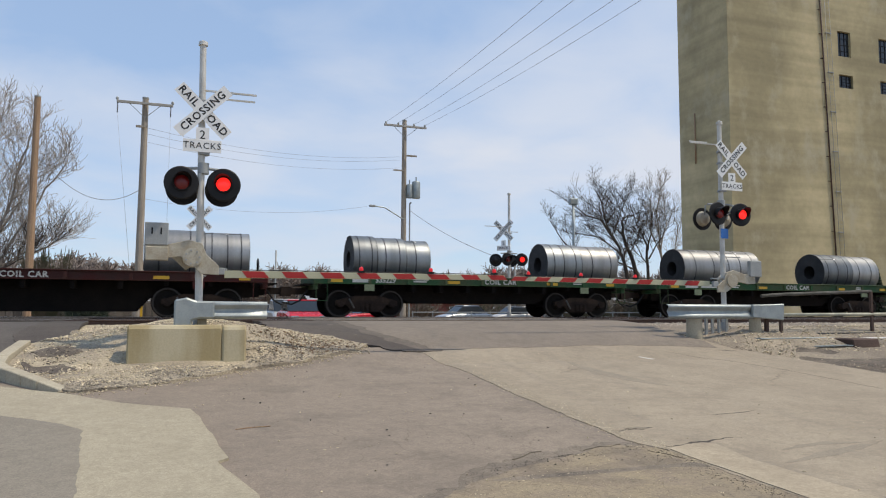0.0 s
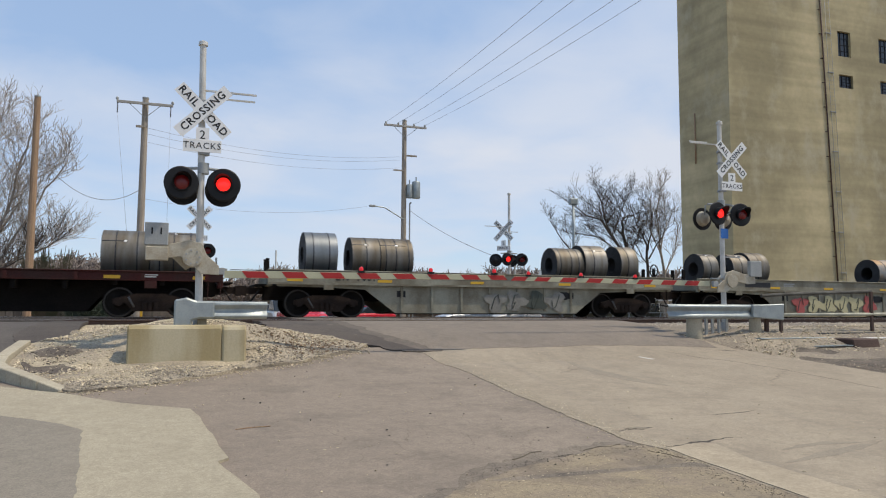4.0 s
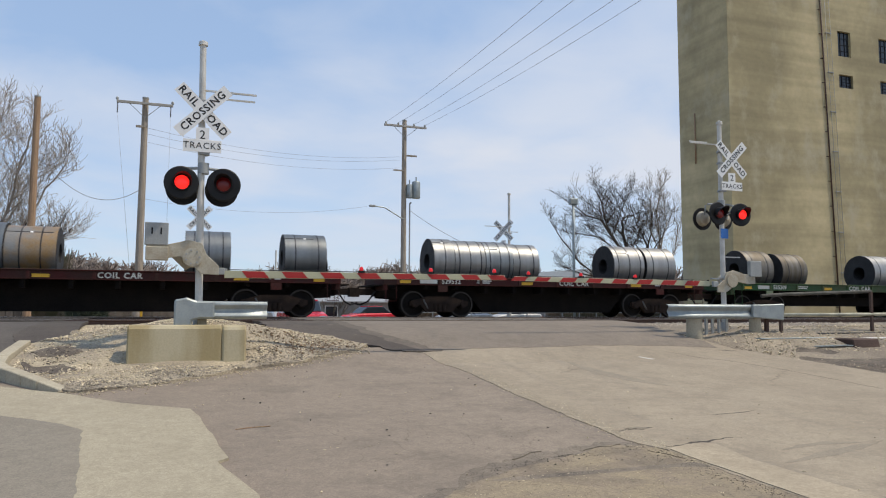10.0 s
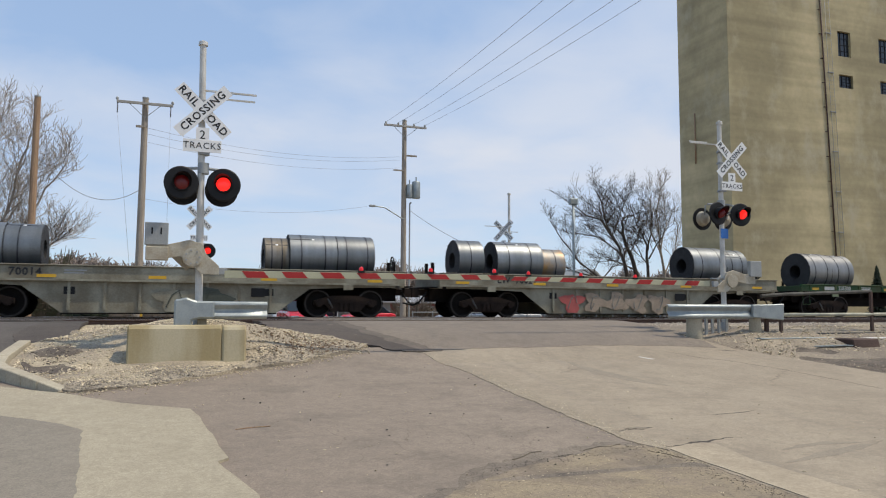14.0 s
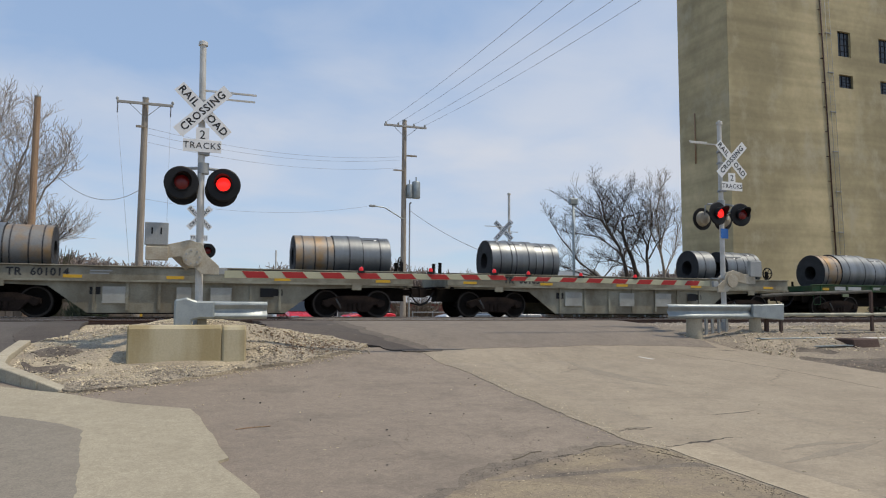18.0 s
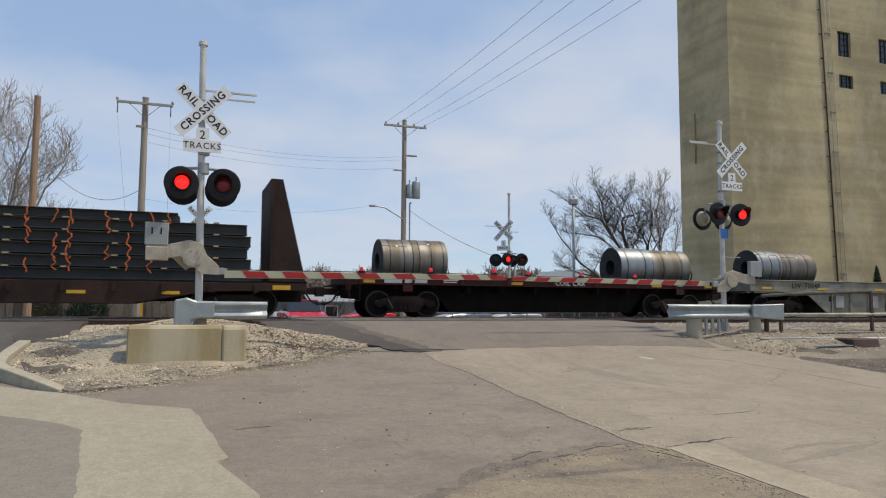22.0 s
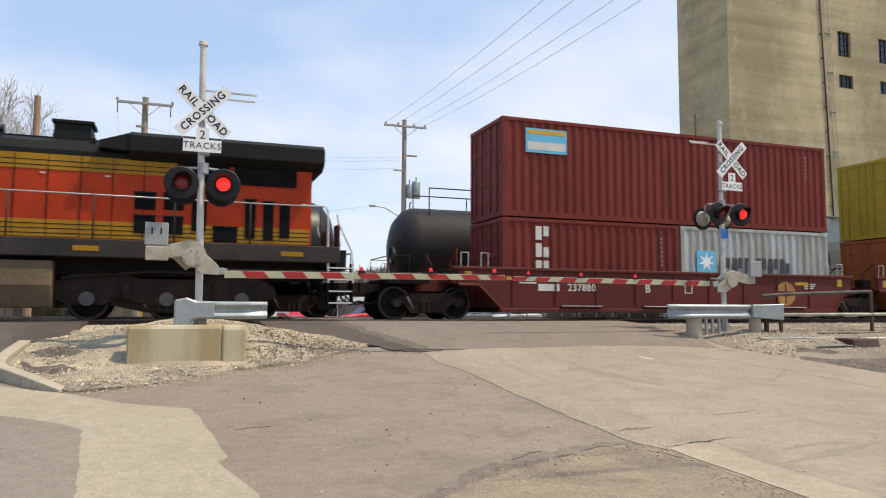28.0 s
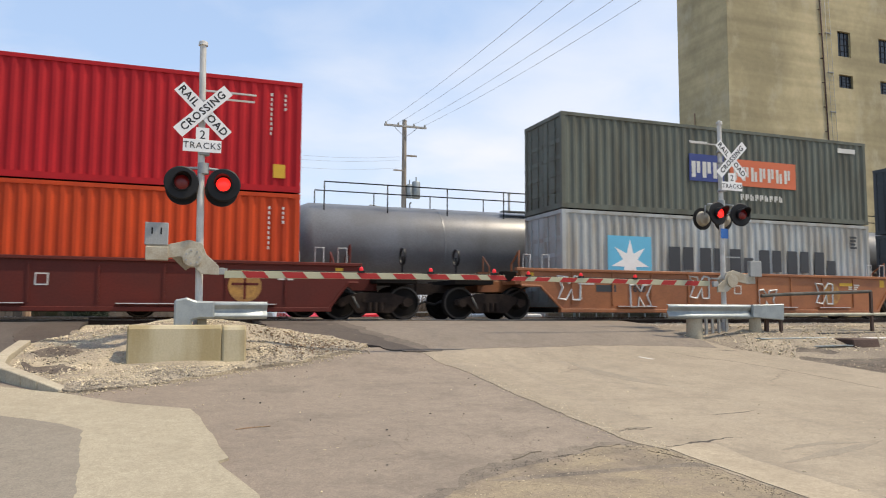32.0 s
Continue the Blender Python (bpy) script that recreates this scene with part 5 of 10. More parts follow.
COIL_S = steel("galvanised coil steel", (0.33, 0.33, 0.32))
COIL_B = steel("blue-grey coil steel", (0.235, 0.25, 0.255))
COIL_D = steel("dull coil wrap", (0.22, 0.21, 0.19), (0.15, 0.125, 0.09), 0.45)
COIL_R = mat("rust-tinted coil steel", (0.36, 0.22, 0.09), 0.5, 0.5, 0.15, 1.6, 0.03, 30, (0.26, 0.25, 0.23), 0.6)
# edge windings and bore: their shade is put into this near-black
COILEND = mat("shaded coil ends and bore", (0.035, 0.034, 0.034), 0.7, 0.4, 0.2, 3, 0.3, 60)
STRAP = mat("steel strapping", (0.035, 0.035, 0.04), 0.5, 0.5, 0.1, 3, 0, 40)

moving = []     # (thing, place at t = 0, speed)
V1, V2 = 15.37, -20.0
Y1, Y2 = 5.0, 0.0


# ------------------------------------------------------------------ trucks
# lever grey also carries the shade at the trucks
GREYSTEEL = mat("shade-darkened grey lever", (0.10, 0.098, 0.092), 0.7, 0, 0.2, 3, 0.1, 30)


def wheelset_mesh():
    bm = bmesh.new()
    for s in (-1, 1):
        lathe(bm, [(0.70 * s, 0.02), (0.70 * s, 0.18), (0.735 * s, 0.2), (0.715 * s, 0.36), (0.69 * s, 0.38), (0.69 * s, 0.485), (0.72 * s, 0.485), (0.722 * s, 0.457), (0.825 * s, 0.45),
                   (0.827 * s, 0.40), (0.79 * s, 0.36), (0.80 * s, 0.18), (0.86 * s, 0.14), (0.86 * s, 0.02)], "y", 28)
    cyl(bm, (0, -0.97, 0), (0, 0.97, 0), 0.085, n=10)
    me = mesh_of("wheelset", bm, WHEEL)
    me.materials.append(TREAD)
    for f in me.polygons:
        r = math.hypot(f.center.x, f.center.z)
        if r > 0.415 and abs(f.center.y) > 0.80:
            f.material_index = 1
    return me


def truck_mesh(half):
    bm = bmesh.new()
    for s in (-1, 1):
        y0, y1 = (s * 0.93, s * 1.07)
        lo, hi = min(y0, y1), max(y0, y1)
        prism(bm, [(-half - 0.17, 0.55), (-half + 0.1, 0.62), (-0.42, 0.72), (0.42, 0.72), (half - 0.1, 0.62), (half + 0.17, 0.55), (half + 0.17, 0.40), (half - 0.2, 0.42), (0.48, 0.18), (-0.48, 0.18), (-half + 0.2, 0.42), (-half - 0.17, 0.40)], lo, hi, "y")
        for dx in (-0.16, 0.0, 0.16):
            cyl(bm, (dx, s * 1.09, 0.22), (dx, s * 1.09, 0.46), 0.07, n=8)
        for dx in (-half, half):
            cyl(bm, (dx, s * 0.95, 0.46), (dx, s * 1.12, 0.46), 0.12, n=10)
        box(bm, -0.34, 0.34, lo - 0.02, hi + 0.02, 0.46, 0.58)
    box(bm, -0.2, 0.2, -1.0, 1.0, 0.45, 0.7)
    return mesh_of("truck", bm, TRUCKST)


WHEELSET, TRUCK = wheelset_mesh(), truck_mesh(0.89)


def truck(car, x, half=0.89, mesh=None, lift=0.0):
    t = part("truck", mesh or TRUCK, TRUCKST, car, "", 0, pose(x, 0, lift))
    for dx in ((-half, half) if mesh is None else half):
        w = part("wheelset", WHEELSET, WHEEL, t, "", 0, pose(dx, 0, 0.457))
    bm = bmesh.new()
    tube(bm, [(-0.62, -1.12, 0.62), (-0.45, -1.13, 0.30)], 0.03, 6)
    part("brake_lever", bm, GREYSTEEL, t)
    return t


def car(name, label, category, s0, speed, y, group, flip=False):
    c = thing(name, label, category, pose(s0, y, 0, 0, 0, 180 if flip else 0), group)
    moving.append((c, s0, speed, y, 0.0))
    return c


def ladder(parent, x, y, z0, z1, material, w=0.42, rungs=None):
    bm = bmesh.new()
    for dx in (-w / 2, w / 2):
        box(bm, x + dx - 0.018, x + dx + 0.018, y - 0.018, y + 0.018, z0, z1)
    n = rungs or max(2, int((z1 - z0) / 0.32))
    for k in range(n):
        z = z0 + 0.04 + (z1 - z0 - 0.08) * k / max(1, n - 1)
        box(bm, x - w / 2, x + w / 2, y - 0.012, y + 0.012, z - 0.012, z + 0.012)
    return part("ladder", bm, material, parent, "", 0)


def coupler(parent, x, d):
    bm = bmesh.new()
    box(bm, min(x - 0.2 * d, x + 0.55 * d), max(x - 0.2 * d, x + 0.55 * d), -0.09, 0.09, 0.76, 0.98)
    box(bm, min(x + 0.5 * d, x + 0.75 * d), max(x + 0.5 * d, x + 0.75 * d), -0.17, 0.17, 0.70, 1.02)
    part("coupler", bm, TRUCKST, parent)
    bm = bmesh.new()
    tube(bm, [(x, -0.45, 0.9), (x + 0.25 * d, -0.42, 0.55), (x + 0.5 * d, -0.3, 0.42), (x + 0.78 * d, -0.12, 0.5)], 0.03, 6)
    part("air_hose", bm, BLACK, parent)


def bars(parent, x, y, z, w, h, n, material, name="lettering_bar"):
    """Lines of unreadable small lettering, each line a bar."""
    for k in range(n):
        bm = bmesh.new()
        box(bm, x, x + w * (1 - 0.12 * ((k * 7) % 3)), y - 0.003, y, z - k * h * 1.7 - h, z - k * h * 1.7)
        part(name, bm, material, parent)


# ------------------------------------------------------------------ coil cars of the far train
def sill_car(kind, L, tc, number, marks):
    """An open coil car with a flat side sill (green or maroon)."""
    mt = GREEN if kind == "green" else MAROON
    word = "dark green" if kind == "green" else "maroon"
    c = thing("coil_car", "%s steel coil car with open troughs on grimy trucks" % word, "freight wagon", None, "coil train")
    h = L / 2
    for s in (-1, 1):
        y = 1.36 * s
        lo, hi = min(y, y - 0.10 * s), max(y, y - 0.10 * s)
        boxes("side_sill", mt, c, [(-h, h, lo, hi, 1.10, 1.36)], "", 0.012)
        boxes("top_chord", mt, c, [(-h, h, min(y + 0.05 * s, y - 0.10 * s), max(y + 0.05 * s, y - 0.1 * s), 1.362, 1.40)], "", 0.01)
        y2 = 0.62 * s
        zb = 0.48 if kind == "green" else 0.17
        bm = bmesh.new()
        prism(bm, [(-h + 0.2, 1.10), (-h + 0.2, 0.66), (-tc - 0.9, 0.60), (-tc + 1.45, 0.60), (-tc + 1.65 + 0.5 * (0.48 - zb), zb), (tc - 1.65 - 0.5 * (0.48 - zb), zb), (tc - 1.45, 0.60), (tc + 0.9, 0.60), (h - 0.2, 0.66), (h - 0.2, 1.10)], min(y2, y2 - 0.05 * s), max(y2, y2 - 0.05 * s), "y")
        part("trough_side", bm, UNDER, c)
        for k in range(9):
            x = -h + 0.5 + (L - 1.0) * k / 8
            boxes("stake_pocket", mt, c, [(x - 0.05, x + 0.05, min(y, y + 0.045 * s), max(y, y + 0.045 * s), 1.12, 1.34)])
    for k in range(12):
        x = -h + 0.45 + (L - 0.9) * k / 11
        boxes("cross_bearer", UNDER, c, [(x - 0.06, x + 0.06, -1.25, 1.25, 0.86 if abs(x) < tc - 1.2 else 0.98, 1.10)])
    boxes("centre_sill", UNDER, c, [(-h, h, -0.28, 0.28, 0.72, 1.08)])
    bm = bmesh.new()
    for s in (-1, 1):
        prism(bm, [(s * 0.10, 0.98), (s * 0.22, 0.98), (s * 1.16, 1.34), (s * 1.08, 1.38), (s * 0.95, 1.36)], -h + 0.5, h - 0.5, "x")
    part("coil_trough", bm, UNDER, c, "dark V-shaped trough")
    for d in (-1, 1):
        boxes("end_sill", mt, c, [(min(d * h, d * (h - 0.16)), max(d * h, d * (h - 0.16)), -1.255, 1.255, 0.92, 1.34)], "", 0.01)
        boxes("end_platform", UNDER, c, [(min(d * h, d * (h + 0.3)), max(d * h, d * (h + 0.3)), -1.2, 1.2, 1.06, 1.1)])
        coupler(c, d * (h + 0.05), d)
        truck(c, d * tc)
        boxes("jack_pad", PADGREEN if kind == "green" else MAROON, c, [(d * tc - 0.17, d * tc + 0.17, -1.40, -1.355, 0.88, 1.10)], "pale jacking bracket")
        bm = bmesh.new()
        tube(bm, [(d * (h - 0.45), -1.34, 1.1), (d * (h - 0.45), -1.36, 0.55), (d * (h - 0.08), -1.36, 0.55), (d * (h - 0.08), -1.34, 1.1)], 0.014, 5)
        part("step", bm, mt, c)
        for xx in (0.12, 0.95, 1.6):
            boxes("stake", UNDER, c, [(d * (h - xx) - 0.03, d * (h - xx) + 0.03, 1.2, 1.28, 1.4, 1.62)])
    bm = bmesh.new()
    lathe(bm, [(-0.02, 0.24), (0.02, 0.24), (0.02, 0.21), (-0.02, 0.21)], "x", 16, (h - 0.15, 0.55, 1.75), True)
    cyl(bm, (h - 0.15, 0.55, 1.1), (h - 0.15, 0.55, 1.75), 0.03, n=6)
    part("brake_wheel", bm, UNDER, c)
    for k, x in enumerate((-h + 0.5, -h * 0.22, h - 3.4, h - 0.9)):
        boxes("reflector", YELLOWM, c, [(x, x + 0.45, -1.370, -1.3605, 1.16, 1.26)], "yellow reflective strip")
    words("COIL CAR", 0.245, LETTER, c, facing(0.7, -1.364, 1.235), "lettering", 0.002, 1.15, bold=0.006)
    bars(c, -h + 1.28, -1.3605, 1.31, 0.62, 0.15, 1, LETTER, "reporting_mark_bar")
    if number:
        words(number, 0.235, LETTER, c, facing(-h + 2.42, -1.364, 1.235), "car_number", 0.002, 1.0, bold=0.005)
    else:
        bars(c, -h + 2.0, -1.3605, 1.31, 0.8, 0.14, 1, LETTER)
    bars(c, -h + 3.4, -1.3605, 1.30, 0.55, 0.04, 2, LETTER)
    bars(c, h - 2.3, -1.3605, 1.30, 0.4, 0.035, 2, LETTER)
    return c


REPAINT = mat("fresh pale grey paint", (0.36, 0.37, 0.34), 0.6, 0, 0.1, 2, 0.05, 30, (0.29, 0.29, 0.26), spec=0.25)


def belly_car(number, L, tc, art=None):
    """A pale coil car with a deep fish-belly side."""
    c = thing("coil_car", "dirty pale grey fish-belly coil car with open troughs", "freight wagon", None, "coil train")
    h = L / 2
    for s in (-1, 1):
        y = 1.40 * s
        lo, hi = min(y, y - 0.12 * s), max(y, y - 0.12 * s)
        boxes("side_sill", WHITECAR, c, [(-h, h, lo, hi, 1.10, 1.50)], "", 0.012)
        boxes("top_chord", WHITECAR, c, [(-h, h, min(y + 0.05 * s, y - 0.12 * s), max(y + 0.05 * s, y - 0.12 * s), 1.502, 1.54)], "", 0.01)
        boxes("lower_lip", WHITECAR, c, [(-h, h, min(y + 0.03 * s, y + 0.002 * s), max(y + 0.03 * s, y + 0.002 * s), 1.06, 1.12)])
        y2 = 1.30 * s
        bm = bmesh.new()
        prism(bm, [(-h + 0.3, 1.10), (-h + 0.3, 1.0), (-tc - 0.2, 0.98), (-tc + 1.25, 0.92), (-tc + 2.3, 0.14), (tc - 2.3, 0.14), (tc - 1.25, 0.92), (tc + 0.2, 0.98), (h - 0.3, 1.0), (h - 0.3, 1.10)], min(y2, y2 - 0.04 * s), max(y2, y2 - 0.04 * s), "y")
        part("belly_side", bm, WHITECAR, c, "", 0.0)
        for k in range(7):
            x = (k - 3) * (tc - 2.3) / 3.2
            boxes("stiffener", WHITECAR, c, [(x - 0.04, x + 0.04, min(y2, y2 + 0.05 * s), max(y2, y2 + 0.05 * s), 0.22, 1.06)])
        boxes("bottom_flange", UNDER, c, [(-tc + 2.3, tc - 2.3, min(y2 - 0.1 * s, y2 + 0.03 * s), max(y2 - 0.1 * s, y2 + 0.03 * s), 0.10, 0.14)])
        boxes("window_cut", BLACK, c, [(x, x + 0.3, min(y2, y2 + 0.005 * s), max(y2, y2 + 0.005 * s), 0.68, 0.90) for x in ((-tc + 2.35), (tc - 2.7))])
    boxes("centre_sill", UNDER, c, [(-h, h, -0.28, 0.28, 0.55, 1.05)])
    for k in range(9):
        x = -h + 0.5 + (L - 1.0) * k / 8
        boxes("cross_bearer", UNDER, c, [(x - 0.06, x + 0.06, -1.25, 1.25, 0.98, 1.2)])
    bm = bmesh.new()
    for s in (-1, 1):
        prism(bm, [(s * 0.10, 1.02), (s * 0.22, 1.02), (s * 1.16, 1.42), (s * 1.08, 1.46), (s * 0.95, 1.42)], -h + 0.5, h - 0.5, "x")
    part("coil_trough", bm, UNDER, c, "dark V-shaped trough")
    for d in (-1, 1):
        boxes("end_sill", WHITECAR, c, [(min(d * h, d * (h - 0.16)), max(d * h, d * (h - 0.16)), -1.275, 1.275, 1.0, 1.46)], "", 0.01)
        boxes("end_platform", UNDER, c, [(min(d * h, d * (h + 0.35)), max(d * h, d * (h + 0.35)), -1.2, 1.2, 1.02, 1.06)])
        coupler(c, d * (h + 0.15), d)
        truck(c, d * tc)
        boxes("jack_pad", WHITECAR, c, [(d * tc - 0.16, d * tc + 0.16, -1.43, -1.405, 0.9, 1.06)], "pale jacking bracket")
        for yy in (-0.35, 0.35):
            boxes("end_post", UNDER, c, [(d * (h - 0.1) - 0.05, d * (h - 0.1) + 0.05, yy - 0.05, yy + 0.05, 1.46, 1.95)])
    bm = bmesh.new()
    lathe(bm, [(-0.02, 0.26), (0.02, 0.26), (0.02, 0.225), (-0.02, 0.225)], "x", 16, (h - 0.2, -0.5, 1.85), True)
    for a in range(3):
        ca, sa = math.cos(a * math.pi / 3), math.sin(a * math.pi / 3)
        cyl(bm, (h - 0.2, -0.5 - 0.23 * ca, 1.85 - 0.23 * sa), (h - 0.2, -0.5 + 0.23 * ca, 1.85 + 0.23 * sa), 0.012, n=5)
    part("brake_wheel", bm, BLACK, c)
    for x in (-h + 0.6, -h + 3.6, -h * 0.1, h * 0.35, h - 1.3):
        boxes("reflector", YELLOWM, c, [(x, x + 0.5, -1.410, -1.4005, 1.16, 1.25)], "yellow reflective strip")
    if number:
        words(number, 0.31, INK, c, facing(-h + 2.95, -1.404, 1.31), "car_number", 0.002, 1.1, bold=0.009)
    else:
        bars(c, -h + 2.3, -1.4005, 1.42, 1.3, 0.2, 1, INK)
    bars(c, -h + 4.3, -1.4005, 1.40, 0.6, 0.045, 2, GREYBOX)
    bars(c, tc - 3.1, -1.345, 0.92, 0.42, 0.28, 1, BLACK, "data_panel")
    if not art:
        rp = random.Random(int(L * 100) + len(number))
        for x in (-tc + 2.7, -0.9 + rp.uniform(-0.5, 0.5), tc - 4.6):
            w = rp.uniform(0.4, 0.75)
            boxes("repainted_square", REPAINT, c, [(x, x + w, -1.3545, -1.30, 0.42, 0.92)], "paler repainted square")
    if art:
        col, x0, n, wd = art
        rnd = random.Random(n * 7 + int(wd * 10))
        for k in range(n):
            bm = bmesh.new()
            cx, z0 = x0 + k * wd, 0.55 + rnd.uniform(-0.03, 0.03)
            pts = []
            for a in range(16):
                an = 2 * math.pi * a / 16
                rr = (0.46 + 0.13 * math.sin(3 * an + k * 1.7) + 0.08 * math.sin(5 * an + 2 * k))
                pts.append((cx + rr * wd * 1.02 * math.cos(an), z0 + rr * 0.74 * math.sin(an)))
            prism(bm, pts, -1.3535 - 0.002 * (k % 2), -1.350, "y")
            part("graffiti", bm, col[k % len(col)], c, "painted graffiti shape")
            bm = bmesh.new()
            tube(bm, [(cx + 0.2 * wd * math.cos(a * 0.9 + k), -1.357, z0 + 0.28 * math.sin(a * 1.3 + k)) for a in range(5)], 0.022, 4)
            part("graffiti_stroke", bm, col[-1], c)
    return c


def coil(s0, s1, r, zb, material, parent_y=Y1):
    """A steel coil lying along the car, with its bore, edge windings and straps."""
    w = s1 - s0
    bm = bmesh.new()
    e = 0.012
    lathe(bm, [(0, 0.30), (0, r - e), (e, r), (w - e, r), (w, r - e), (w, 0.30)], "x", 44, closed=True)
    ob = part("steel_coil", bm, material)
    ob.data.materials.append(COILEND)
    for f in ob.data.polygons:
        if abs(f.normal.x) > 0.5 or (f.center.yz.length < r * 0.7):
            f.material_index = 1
    z = zb + r
    rnd = random.Random(int(s0 * 100))
    n = 1 + (w > 1.0) + (rnd.random() > 0.6)
    for k in range(n):
        x = w * (k + 0.5 + rnd.uniform(-0.12, 0.12)) / n
        bm = bmesh.new()
        lathe(bm, [(x - 0.018, r + 0.001), (x - 0.018, r + 0.006), (x + 0.018, r + 0.006), (x + 0.018, r + 0.001)], "x", 44, closed=True)
        part("strap", bm, STRAP, ob, "thin dark steel strap")
    if rnd.random() > 0.35:
        a = radians(rnd.uniform(15, 60))
        bm = bmesh.new()
        m = Matrix.Rotation(a, 4, "X")
        box(bm, 0.02, w * rnd.uniform(0.45, 0.95), -0.012, 0.012, r - 0.002, r + 0.006, m)
        part("outer_lap", bm, STRAP, ob, "edge of the outer wrap")
        bm = bmesh.new()
        box(bm, w * 0.5 - 0.05, w * 0.5 + 0.03, -0.03, 0.03, r - 0.002, r + 0.008, m)
        part("tag", bm, SIGNWHITE, ob, "small white tag")
    tone = {COIL_S.name: "bright galvanised", COIL_B.name: "blue-grey", COIL_D.name: "dull brownish", COIL_R.name: "rust-tinted"}[material.name]
    tagged(ob, "%s steel coil lying in the coil car's trough" % tone, "steel coil", "steel coils")
    moving.append((ob, s0, V1, parent_y, z))


S, B, Dk, R = COIL_S, COIL_B, COIL_D, COIL_R
